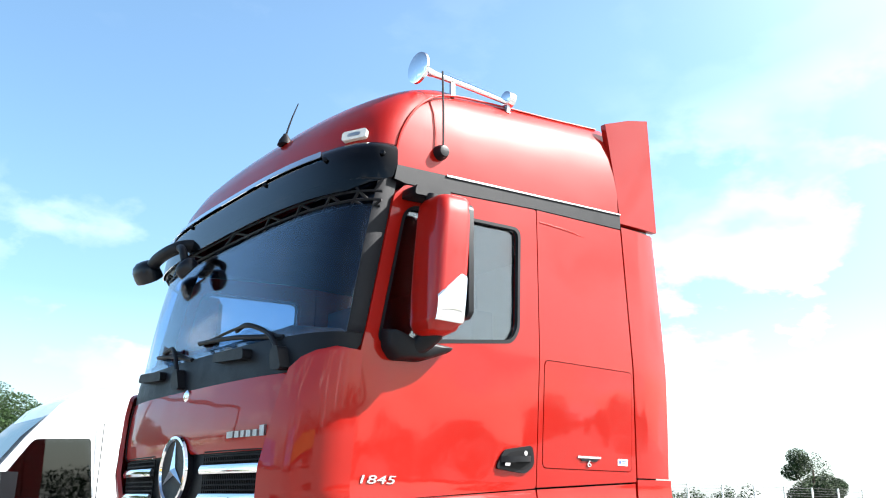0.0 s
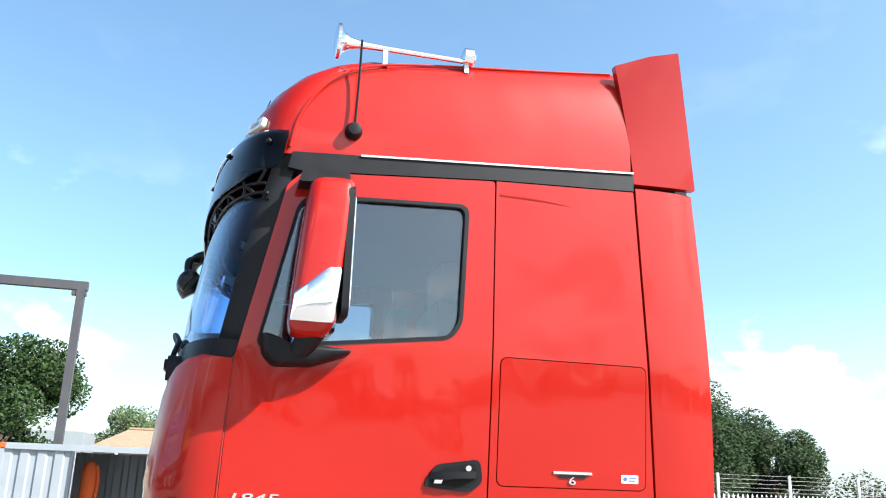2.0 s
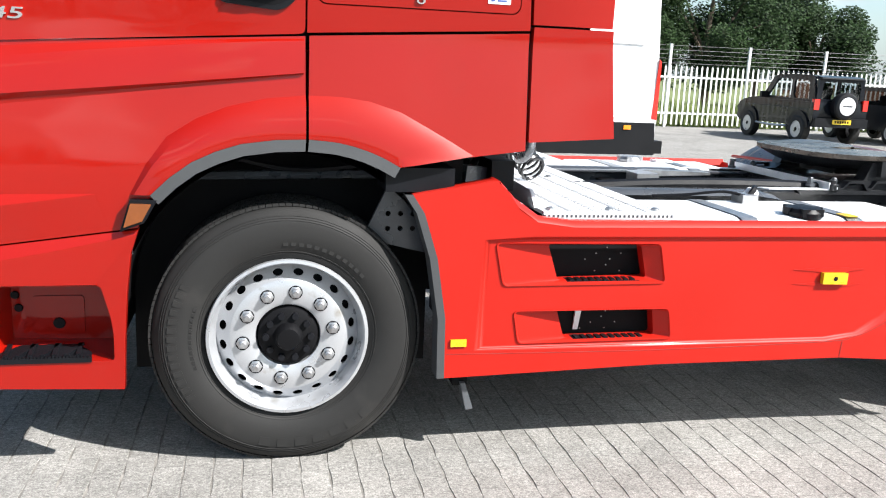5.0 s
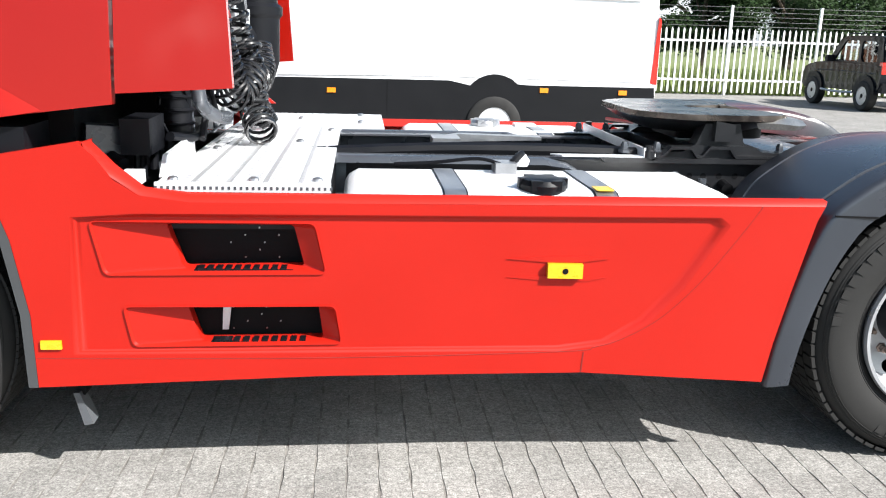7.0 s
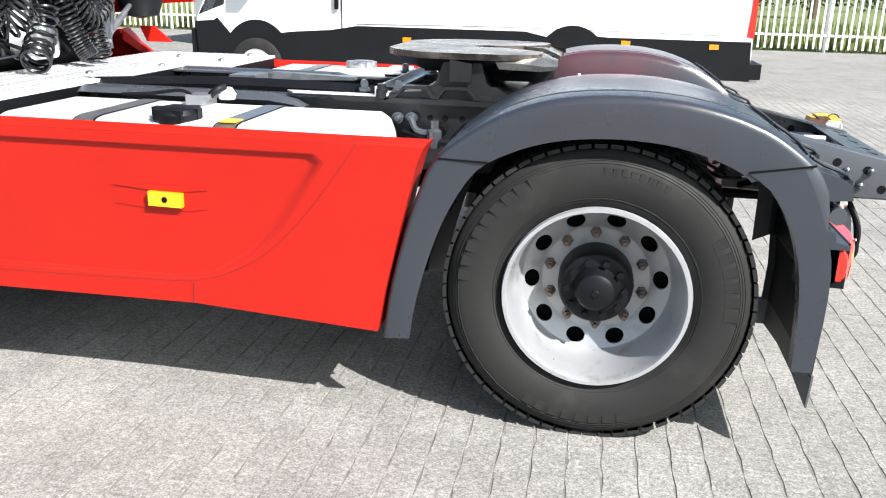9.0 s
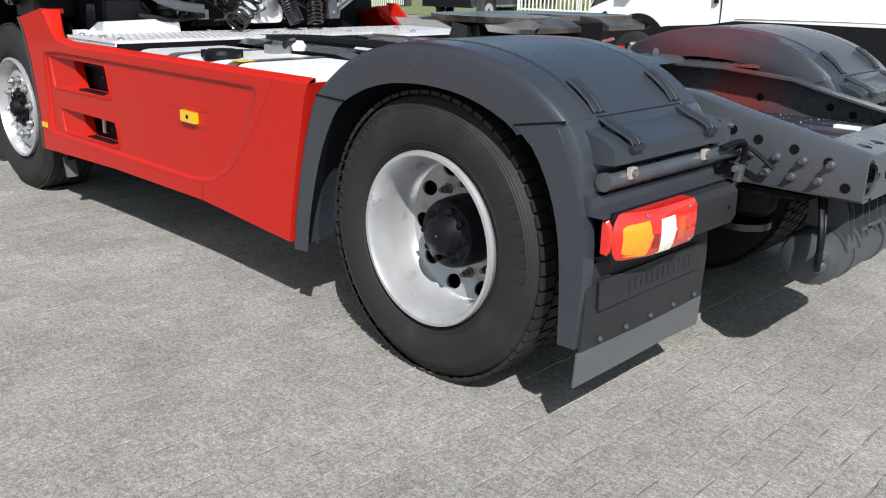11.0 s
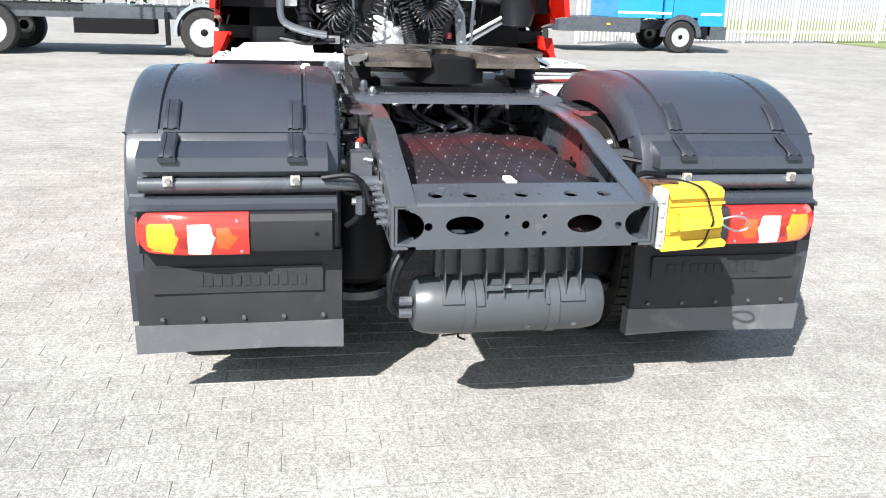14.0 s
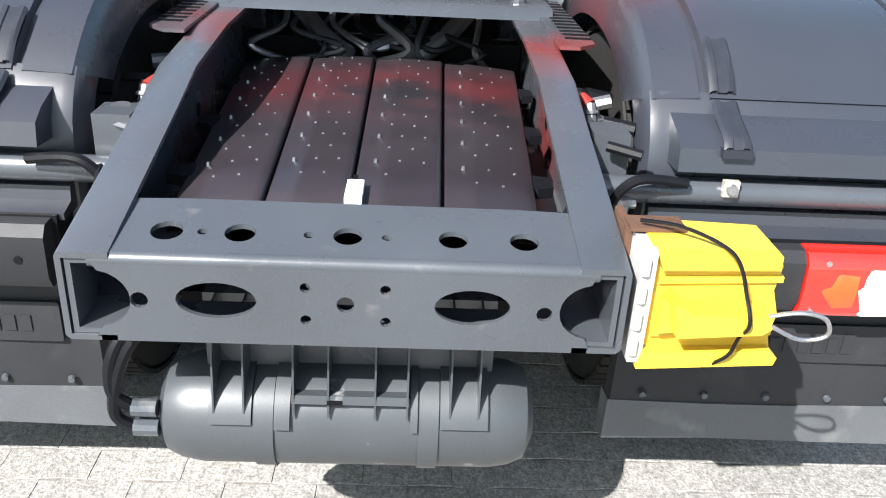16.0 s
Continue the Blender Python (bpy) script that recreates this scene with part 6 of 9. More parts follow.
def bite(side):
    return [(side * (0.364 - 0.052 * math.cos(radians(a))), 0.760 + 0.046 * math.sin(radians(a))) for a in range(80, -81, -16)]


cm_out = [(-0.365, 0.822), (0.362, 0.822)] + bite(1) + [(0.362, 0.697), (-0.365, 0.697)] + bite(-1)[::-1]
cross = part("rear_crossmember", holed(cm_out, cross_holes, "x", 4.775, 4.767), CHASSIS, TR, "grey pierced rear crossmember", 20)
top_holes = [[(x, y) for x, y in ring(4.709, yy, r, r, 20)] for yy, r in ((-0.270, 0.024), (-0.163, 0.023), (-0.004, 0.022), (0.153, 0.022), (0.260, 0.022), (-0.218, 0.008), (-0.062, 0.008), (0.054, 0.008))]
part("crossmember_top", holed([(4.64, -0.40), (4.763, -0.40), (4.763, 0.40), (4.64, 0.40), (4.625, 0.36), (4.62, 0.25), (4.62, -0.25), (4.625, -0.36)], top_holes, "z", 0.824, 0.832), CHASSIS, cross, smooth=20)
for v in cross.children[-1].data.vertices:  # it rises forwards with the rails
    v.co.z += (4.763 - v.co.x) * 0.17
part("crossmember_edge", pipe([(4.7620, -0.368, 0.8190), (4.7620, 0.366, 0.8190)], 0.0135, 16, n=2), CHASSIS, cross)
part("crossmember_low", cube(4.66, 4.775, -0.36, 0.36, 0.690, 0.697), CHASSIS, cross, smooth=0)
for s in (-1, 1):
    part("rail_end", slab([(s * 0.4005, 0.822), (s * 0.34, 0.822), (s * 0.34, 0.814), (s * 0.392, 0.814), (s * 0.392, 0.708), (s * 0.335, 0.708), (s * 0.335, 0.700), (s * 0.4005, 0.700)], "x", 4.70, 4.771, 0.002), CHASSIS, cross)
# inner crossmembers and dark underside
part("frame_cross", cube(3.30, 3.38, -0.40, 0.40, 0.70, 0.86, w=0.01), DARK, TR)
part("frame_cross", cube(1.85, 1.95, -0.40, 0.40, 0.72, 0.93, w=0.01), DARK, TR)
part("frame_cross", cube(2.62, 2.70, -0.40, 0.40, 0.72, 0.93, w=0.01), DARK, TR)
part("gearbox", cube(0.2, 1.9, -0.30, 0.30, 0.45, 0.86, w=0.08, seg=3), DARK, TR)
part("propshaft", tube(bmesh.new(), [(1.9, 0, 0.66), (3.6, 0, 0.55)], 0.06, 12), DARK, TR)
part("rail_walkway", cube(2.15, 2.75, -0.16, -0.06, 0.93, 0.94, w=0.002), ALU, TR)
part("cable_loom", pipe([(1.4, -0.30, 0.97), (2.0, -0.32, 1.0), (2.6, -0.34, 1.0), (3.0, -0.36, 0.98)], 0.03, 8), BLACK, TR)
part("valve_block", cube(1.95, 2.08, 0.05, 0.2, 0.93, 1.0, w=0.008), STEEL, TR)
part("bracket_arm", slab([(2.0, 0.96), (2.5, 0.975), (2.5, 0.99), (2.1, 1.0), (2.0, 0.985)], "y", 0.24, 0.30, 0.003), STEEL, TR)

# ---- fifth wheel ----
half = [(2.785, 0.0), (2.788, 0.235), (2.800, 0.270), (2.845, 0.345), (2.940, 0.425), (2.985, 0.448), (3.05, 0.457), (3.24, 0.457), (3.33, 0.438), (3.41, 0.385), (3.425, 0.300), (3.40, 0.200), (3.33, 0.120), (3.24, 0.060), (3.16, 0.052), (3.12, 0.030), (3.11, 0.0)]
plate = half + [(x, -y) for x, y in reversed(half[1:-1])]
fw = part("fifth_wheel", slab(plate, "z", 1.150, 1.174, 0.008, 3), GREASE, TR, "greasy worn fifth wheel coupling plate")
bm = bmesh.new()
loft(bm, [[(3.08 + (x - 3.08) * k, y * k, z) for x, y in plate] for k, z in ((0.97, 1.152), (0.93, 1.140), (0.74, 1.105), (0.60, 1.085))], True)
part("plate_skirt", bm, BLACK_STEEL, fw, smooth=30)
for s in (-1, 1):
    part("coupling_ramp", prism(bmesh.new(), [(3.33, 1.172), (3.41, 1.166), (3.48, 1.136), (3.48, 1.116), (3.42, 1.116), (3.33, 1.13)], "y", s * 0.10, s * 0.385), GREASE, fw, "greasy sloping ramp", 20)
    bm = bmesh.new()
    loft(bm, [[(3.24, s * 0.365, 1.1755), (3.36, s * 0.372, 1.1750), (3.45, s * 0.372, 1.162), (3.492, s * 0.380, 1.150)], [(3.255, s * 0.445, 1.145), (3.36, s * 0.452, 1.142), (3.44, s * 0.446, 1.134), (3.492, s * 0.415, 1.134)], [(3.27, s * 0.440, 1.118), (3.36, s * 0.445, 1.116), (3.43, s * 0.438, 1.114), (3.48, s * 0.405, 1.118)]])
    part("ramp_corner", bm, WORN, fw, "bright worn corner facet", 20)
    part("bearing_block", slab([(2.98, 1.0), (3.02, 1.06), (3.05, 1.135), (3.20, 1.135), (3.22, 1.06), (3.28, 1.0)], "y", s * 0.34, s * 0.42, 0.012), BLACK_STEEL, fw)
    part("bearing_clamp", slab([(3.08, 1.065), (3.165, 1.065), (3.165, 1.135), (3.08, 1.150)], "y", s * 0.415, s * 0.455, 0.010), BLACK_STEEL, fw)
    part("mounting_foot", slab([(2.80, 0.988), (2.84, 1.012), (2.96, 1.020), (3.00, 1.045), (3.26, 1.045), (3.30, 1.020), (3.42, 1.012), (3.46, 0.988)], "y", s * 0.30, s * 0.43, 0.008), BLACK_STEEL, fw)
    for x in (2.72, 2.86, 3.06, 3.20, 3.40):
        part("mount_bolt", turned([(0.026, 0.0), (0.026, 0.012), (0.017, 0.014), (0.017, 0.034), (0.010, 0.046), (0, 0.046)], (x, s * 0.385, 1.006), "z", 6), CHASSIS, fw)
    # castellated mounting strip along the rail
    notch = [(2.82, 0.992), (2.845, 1.004), (2.865, 1.006), (2.900, 1.042), (2.985, 1.042), (3.012, 1.006), (3.035, 1.006), (3.065, 1.044), (3.150, 1.044), (3.180, 1.006), (3.42, 1.006), (3.46, 0.992)]
    part("mount_strip", slab(notch + [(x, z - 0.012) for x, z in reversed(notch)], "y", s * 0.40, s * 0.455), BLACK_STEEL, fw, smooth=0)
    part("mount_angle", slab([(2.60, 0.992), (3.68, 0.992), (3.66, 0.972), (2.62, 0.972)], "y", s * 0.425, s * 0.455), BLACK_STEEL, fw, smooth=0)
part("lock_housing", slab(round_poly([(3.02, -0.17), (3.40, -0.15), (3.46, -0.09), (3.46, 0.09), (3.40, 0.15), (3.02, 0.17)], 0.03, 3), "z", 1.045, 1.150, 0.014), DARK, fw)
part("coupling_jaw", turned([(0.04, 0), (0.09, 0.0), (0.09, 0.05), (0.04, 0.05)], (3.13, 0, 1.05), "z", 20, True), DARK, fw)
part("release_lever", pipe([(3.2, 0.3, 1.03), (3.1, 0.62, 1.03), (3.0, 0.86, 1.03)], 0.010, 6), RED_BITS, fw)
part("coupling_beam", cube(2.95, 3.35, -0.40, 0.40, 0.99, 1.02, w=0.008), BLACK_STEEL, fw)
part("rear_beam", slab([(3.42, 0.985), (3.48, 1.01), (3.64, 1.01), (3.68, 0.985)], "y", -0.44, 0.44, 0.006), CHASSIS, fw)
for s in (-1, 1):
    part("beam_bolt", turned([(0.02, 0), (0.02, 0.012), (0.01, 0.03), (0, 0.03)], (3.56, s * 0.36, 1.01), "z", 8), CHASSIS, fw)
    # notched side plate next to the rail
    pl = part("notched_plate", slab([(3.40, s * 0.405), (3.40, s * 0.49), (3.97, s * 0.49), (4.01, s * 0.45), (4.01, s * 0.405)], "z", 0.985, 0.993), CHASSIS_RED, TR, "grey notched plate beside the rail", 0)
    for k in range(12):
        part("plate_slot", cube(3.45 + k * 0.042, 3.468 + k * 0.042, min(s * 0.43, s * 0.49), max(s * 0.43, s * 0.49), 0.993, 0.9945), DARK, pl, smooth=0)
bar = part("front_crossbar", slab([(2.782, 0.994), (2.834, 0.994), (2.834, 1.010), (2.790, 1.010), (2.790, 1.034), (2.782, 1.034)], "y", -0.455, 0.535, 0.002), ALU, TR, "pale angle bar in front of the coupling")
for y in (-0.445, 0.525):
    part("bar_bolt", turned([(0.024, 0.0), (0.024, 0.030), (0.018, 0.036), (0.018, 0.052), (0, 0.052)], (2.808, y, 0.992), "z", 12), BLACK_STEEL, bar)
for s in (-1, 1):
    bm = bmesh.new()
    rows = []
    for x, k in ((1.495, 0.35), (1.505, 0.75), (1.53, 1.0), (2.36, 1.0), (2.46, 0.62), (2.50, 0.25)):
        rows.append([(x, s * (0.400 + 0.105 * j / 8), 0.930 + (0.062 * math.sin(math.pi * (0.12 + 0.76 * j / 8)) ** 0.55) * k) for j in range(9)])
    loft(bm, rows)
    thicken(bm, 0.004)
    part("rail_cover", bm, CHASSIS, TR, "rounded grey cover along the rail", 45)
    strip = part("pierced_strip", holed([(2.40, s * 0.405), (2.79, s * 0.405), (2.79, s * 0.452), (2.44, s * 0.452)], [ring(2.47 + 0.052 * k, s * 0.430, 0.009, n=10) for k in range(6)], "z", 0.994, 1.000), ALU, TR, "pale pierced strip on the rail", 0)
    part("rail_web_plate", cube(1.56, 3.46, *sorted((s * 0.4125, s * 0.4165)), 0.706, 0.976), BLACK_STEEL, TR, smooth=0)
    for x, z in ((2.872, 0.912), (2.927, 0.914)):
        part("pipe_union", turned([(0.0, -0.045), (0.012, -0.043), (0.016, -0.030), (0.024, -0.028), (0.024, 0.0)] if s < 0 else [(0.024, 0.0), (0.024, 0.028), (0.016, 0.030), (0.012, 0.043), (0.0, 0.045)], (x, s * 0.4165, z), "y", 12), CHASSIS, TR)
    for x in (3.00, 3.06, 3.13, 3.20):
        part("web_hole", slab(ring(x, 0.915, 0.013, n=10), "y", s * 0.4160, s * 0.4176), DARK, TR, smooth=0)
    part("air_line", pipe([(2.93, s * 0.455, 0.912), (2.955, s * 0.475, 0.875), (3.0, s * 0.48, 0.865), (3.03, s * 0.475, 0.88)], 0.014, 8), CHASSIS, TR)
    part("height_valve", turned([(0.0, -0.05), (0.020, -0.048), (0.030, -0.02), (0.030, 0.02), (0.018, 0.03), (0.018, 0.06), (0, 0.06)], (3.03, s * 0.485, 0.855), "z", 14), CHASSIS, TR, "grey height valve on the rail")

# ---- heat shield between the rails: four studded panels over a dark bed ----
def shield_y(u, x):
    return (-0.372 + 0.744 * u) * (1.0 - 0.18 * (x - 3.55) / 1.03)


def shield_z(u, x):
    return 0.818 + 0.024 * (1 - (2 * u - 1) ** 2) - (0.014 if x < 3.53 else 0) - (0.012 if x > 4.6 else 0)


SH_X = (3.51, 3.55, 3.64, 3.8, 4.0, 4.2, 4.4, 4.592, 4.606)
SEAMS = (0.0, 0.25, 0.48, 0.73, 1.0)
bm = bmesh.new()
loft(bm, [[(x, shield_y(k / 20, x), shield_z(k / 20, x) - 0.016) for k in range(21)] for x in SH_X])
thicken(bm, 0.006)
shield = part("heat_shield", bm, DARK, TR, "dark studded cover with a red tint band", 40)
for u0, u1 in zip(SEAMS, SEAMS[1:]):
    prof = [(u0 + 0.003, -0.014), (u0 + 0.006, -0.002), (u0 + 0.012, 0.0)]
    step = u0 + 0.28 * (u1 - u0)
    prof += [(step - 0.006, 0.001), (step + 0.006, 0.006)] + [(step + 0.006 + (u1 - 0.012 - step - 0.006) * k / 8, 0.006) for k in range(1, 9)]
    prof += [(u1 - 0.006, 0.003), (u1 - 0.003, -0.014)]
    bm = bmesh.new()
    loft(bm, [[(x, shield_y(u, x), shield_z(u, x) + d) for u, d in prof] for x in SH_X])
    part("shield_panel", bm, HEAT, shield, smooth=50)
bm = bmesh.new()
for u0, u1 in zip(SEAMS, SEAMS[1:]):
    for k in range(13):
        for d in ((0.22, 0.50, 0.78) if k % 2 else (0.36, 0.64)):
            x, u = 3.57 + k * 0.074, u0 + (u1 - u0) * d
            y, z = shield_y(u, x), shield_z(u, x) + 0.005
            if x > 4.49 or rng.random() < 0.08:
                continue
            tube(bm, [(x, y, z - 0.006), (x, y, z + 0.0032)], 0.0040, 6, 0.0026)
tagged(part("shield_stud", bm, STEEL, shield, smooth=0), kind="stuff")
for s in (-1, 1):
    for x in (3.72, 4.05, 4.36):
        y = shield_y(0.5 + s * 0.5, x)
        part("shield_clip", slab([(x, y), (x + 0.015, y - s * 0.035), (x + 0.055, y - s * 0.03), (x + 0.07, y), (x + 0.06, y + s * 0.03), (x + 0.01, y + s * 0.03)], "z", 0.800, 0.820, 0.004), BLACK, shield)
part("shield_tag", cube(4.515, 4.598, -0.019, 0.009, 0.842, 0.858, w=0.004), STICK_W, shield, "white plastic tag")
part("tag_slot", slab(rrect(4.45, 4.60, -0.045, 0.045, 0.02), "z", 0.836, 0.842), DARK, shield, smooth=0)
for s in (-1, 1):
    part("exhaust_horn", pipe([(3.49, s * 0.09, 0.835), (3.44, s * 0.16, 0.87), (3.36, s * 0.24, 0.94)], 0.026, 10), STEEL, TR)
for k, (ya, yb) in enumerate(((-0.08, 0.05), (-0.15, -0.02), (0.02, 0.14))):
    part("air_line", pipe([(3.30, ya, 0.93), (3.42, (ya + yb) / 2 - 0.05, 0.90), (3.50, yb, 0.86), (3.46, yb + 0.08, 0.88)], 0.009, 6), STEEL if k == 1 else BLACK, TR)
# near-black sheet for the shade in the open space between the rails
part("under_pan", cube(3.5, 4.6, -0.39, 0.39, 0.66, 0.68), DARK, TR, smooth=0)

# ---- air tank under the tail ----
tk = part("air_tank", turned([(0.0, -0.328), (0.05, -0.325), (0.082, -0.31), (0.093, -0.285), (0.099, -0.25), (0.099, 0.25), (0.093, 0.285), (0.082, 0.31), (0.05, 0.325), (0, 0.328)], (4.60, -0.008, 0.452), "y", 36), TANKGREY, TR, "grey cylindrical air tank")
for y in (-0.147, 0.131):
    part("tank_band", turned([(0.0995, -0.017), (0.103, -0.017), (0.103, 0.017), (0.0995, 0.017)], (4.60, y, 0.452), "y", 36, True), TANKGREY, tk)
for y0, y1, a0 in ((-0.237, -0.166, 18), (-0.128, -0.102, 14), (-0.099, 0.097, 44), (0.100, 0.112, 14), (0.150, 0.231, 18)):
    bm = bmesh.new()
    arc = [(4.60 + 0.108 * math.cos(radians(a)), 0.452 + 0.108 * math.sin(radians(a))) for a in range(a0, 130, 6)]
    loft(bm, [[(x, y, z) for x, z in arc] for y in (y0, y1)])
    thicken(bm, 0.007)
    part("tank_saddle", bm, TANKGREY, tk)
part("saddle_lip", slab([(4.672, 0.520), (4.693, 0.524), (4.688, 0.538), (4.668, 0.536)], "y", -0.099, 0.097, 0.003), TANKGREY, tk)
part("saddle_notch", cube(4.680, 4.6945, -0.040, -0.015, 0.524, 0.531, w=0.002), DARK, tk)
for y in (-0.228, -0.178, -0.096, -0.038, 0.040, 0.094, 0.166, 0.214):
    part("saddle_rib", slab([(4.62, 0.556), (4.670, 0.535), (4.690, 0.505), (4.696, 0.498), (4.682, 0.610), (4.65, 0.690), (4.62, 0.690)], "y", y - 0.0016, y + 0.0016), TANKGREY, tk, smooth=0)
part("tank_hanger", cube(4.56, 4.62, -0.25, 0.24, 0.55, 0.69, w=0.005), CHASSIS, tk)
for k, z in enumerate((0.485, 0.445)):
    part("tank_fitting", tube(bmesh.new(), [(4.66, -0.33, z), (4.66, -0.372, z)], 0.016, 10), CHASSIS, tk)
    part("tank_hose", pipe([(4.66, -0.37, z), (4.67, -0.40, z + 0.04), (4.66, -0.39 + 0.02 * k, 0.60), (4.62, -0.33 + 0.04 * k, 0.69)], 0.011, 8), BLACK, tk)
part("drain_ring", pipe([(4.60, -0.15, 0.37), (4.60, -0.165, 0.335), (4.60, -0.14, 0.32)], 0.004, 6), BLACK, tk)

# ---- rear mudguards with lamps and flaps ----
g_out = [(3.008, 0.31), (3.025, 0.45), (3.062, 0.62), (3.108, 0.78), (3.165, 0.91), (3.27, 1.0), (3.38, 1.065), (3.52, 1.11), (3.68, 1.128), (3.85, 1.125), (4.0, 1.10), (4.13, 1.055), (4.22, 1.0), (4.275, 0.955)]
g_in = [(3.10, 0.315), (3.12, 0.45), (3.165, 0.62), (3.22, 0.76), (3.30, 0.885), (3.40, 0.945), (3.50, 0.98), (3.60, 0.998), (3.72, 1.004), (3.85, 0.995), (3.96, 0.97), (4.05, 0.935), (4.09, 0.91), (4.10, 0.90)]
def soften(line, n=3):
    return [(p.x, p.y) for p in smooth_path([(x, z, 0) for x, z in line], n)]


g_out, g_in = soften(g_out), soften(g_in)
for s in (-1, 1):
    yo, yi = (-1.24 if s < 0 else 1.228), s * 0.53
    bm = bmesh.new()
    loft(bm, [[(x, yo - s * 0.004, z) for x, z in g_in], [(x, yo, z + 0.0) for x, z in [(a * 0.82 + c * 0.18, b * 0.82 + d * 0.18) for (a, b), (c, d) in zip(g_out, g_in)]],
              [(x, yo - s * 0.003, z) for x, z in [(a * 0.92 + c * 0.08, b * 0.92 + d * 0.08) for (a, b), (c, d) in zip(g_out, g_in)]], [(x, yo - s * 0.012, z) for x, z in [(a * 0.975 + c * 0.025, b * 0.975 + d * 0.025) for (a, b), (c, d) in zip(g_out, g_in)]],
              [(x, yo - s * 0.032, z) for x, z in g_out], [(x, yo - s * 0.11, z + 0.004) for x, z in g_out], [(x, yo - s * 0.114, z - 0.008) for x, z in g_out], [(x, yo - s * 0.126, z - 0.008) for x, z in g_out], [(x, yo - s * 0.13, z + 0.006) for x, z in g_out],
              [(x, yi + s * 0.13, z + 0.006) for x, z in g_out], [(x, yi + s * 0.126, z - 0.008) for x, z in g_out], [(x, yi + s * 0.114, z - 0.008) for x, z in g_out], [(x, yi + s * 0.11, z + 0.004) for x, z in g_out], [(x, yi + s * 0.02, z) for x, z in g_out],
              [(x, yi, z) for x, z in [(a * 0.82 + c * 0.18, b * 0.82 + d * 0.18) for (a, b), (c, d) in zip(g_out, g_in)]], [(x, yi + s * 0.004, z) for x, z in g_in]])
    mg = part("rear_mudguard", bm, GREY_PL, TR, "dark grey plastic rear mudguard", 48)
    part("guard_joint", slab([(3.182, 0.915), (3.335, 0.91), (3.335, 0.916), (3.182, 0.921)], "y", yo - s * 0.003, yo + s * 0.0015), DARK, mg, smooth=0)
    part("guard_joint_rear", slab([(4.09, 0.925), (4.27, 0.955), (4.27, 0.961), (4.09, 0.931)], "y", yo - s * 0.003, yo + s * 0.0015), DARK, mg, smooth=0)
    # rear valance
    v_prof = [(4.262, 0.968), (4.285, 0.945), (4.305, 0.915), (4.322, 0.88), (4.333, 0.82), (4.336, 0.75), (4.336, 0.57)]
    bm = bmesh.new()
    ends = ((yo - s * 0.002, -0.045), (yo - s * 0.004, -0.02), (yo - s * 0.014, -0.005), (yo - s * 0.035, 0.0), (yi + s * 0.035, 0.0), (yi + s * 0.014, -0.005), (yi + s * 0.004, -0.02), (yi + s * 0.002, -0.075))
    loft(bm, [[(x + d, y, z + d * 0.5) for x, z in v_prof] for y, d in ends])
    va = part("rear_valance", bm, GREY_PL, TR, "dark grey valance above the flap", 30)
    part("valance_side", slab(soften([(4.092, 0.925), (4.16, 0.875), (4.21, 0.80), (4.245, 0.72), (4.270, 0.62), (4.283, 0.48), (4.287, 0.325)], 2) + soften([(4.345, 0.325), (4.356, 0.48), (4.356, 0.63), (4.338, 0.73), (4.300, 0.83), (4.262, 0.91), (4.235, 0.952)], 2), "y", yo - s * 0.05, yo, 0.006), GREY_PL, va)
    part("tool_bulge", slab([(4.29, 0.935), (4.355, 0.915), (4.39, 0.895), (4.398, 0.852), (4.30, 0.845)], "y", yo - s * 0.055, yi + s * 0.05, 0.013, 3), GREY_PL, va, "raised ledge")
    part("cross_tube", tube(bmesh.new(), [(4.365, s * 1.185, 0.803), (4.365, s * 0.41, 0.803)], 0.026, 16), CHASSIS, TR, "grey mounting tube")
    for y in (1.09, 0.687):
        cl = part("tube_clip", cube(4.385, 4.398, s * y - 0.015, s * y + 0.015, 0.805, 0.836, w=0.005), CLIP, va, "pale clip with a bolt")
        part("clip_bolt", turned([(0.011, 0.0), (0.010, 0.008), (0, 0.008)], (4.40, s * y, 0.822), "x", 10), STEEL, va)
    part("valance_step", slab([(4.33, 0.768), (4.355, 0.762), (4.36, 0.735), (4.40, 0.725), (4.40, 0.712), (4.33, 0.712)], "y", yo - s * 0.02, yi + s * 0.02, 0.004), GREY_PL, va)
    # lamp cluster
    def lamp_prof(y):
        k = min(max((abs(y) - 1.00) / 0.20, 0), 1)
        return 4.462 - 0.06 * k ** 2
    lens_z0, lens_z1 = 0.588, 0.722
    part("lamp_side", slab([(4.27, 0.592), (4.372, 0.596), (4.380, 0.605), (4.380, 0.700), (4.372, 0.712), (4.27, 0.716)], "y", s * 1.150, s * 1.190, 0.008), GREY_PL, va)
    lamp = part("rear_lamp", cube(4.33, 4.41, min(s * 0.56, s * 1.190), max(s * 0.56, s * 1.190), 0.585, 0.725, w=0.01), BLACK, TR, "rear lamp cluster with red, orange and white lenses")
    bm = bmesh.new()
    rows = []
    for t in range(15):
        y = 1.198 - 0.360 * t / 14
        x, q = lamp_prof(y), 0.022 * max(0.0, 1 - t / 1.5) ** 2
        rows.append([(4.38, s * y, lens_z0 + q), (x - 0.012, s * y, lens_z0 + q), (x, s * y, lens_z0 + 0.016 + q), (x + 0.004, s * y, 0.655), (x, s * y, lens_z1 - 0.016 - q), (x - 0.012, s * y, lens_z1 - q), (4.38, s * y, lens_z1 - q)])
    vv = loft(bm, rows)
    bm.faces.new(vv[0]), bm.faces.new(vv[-1])
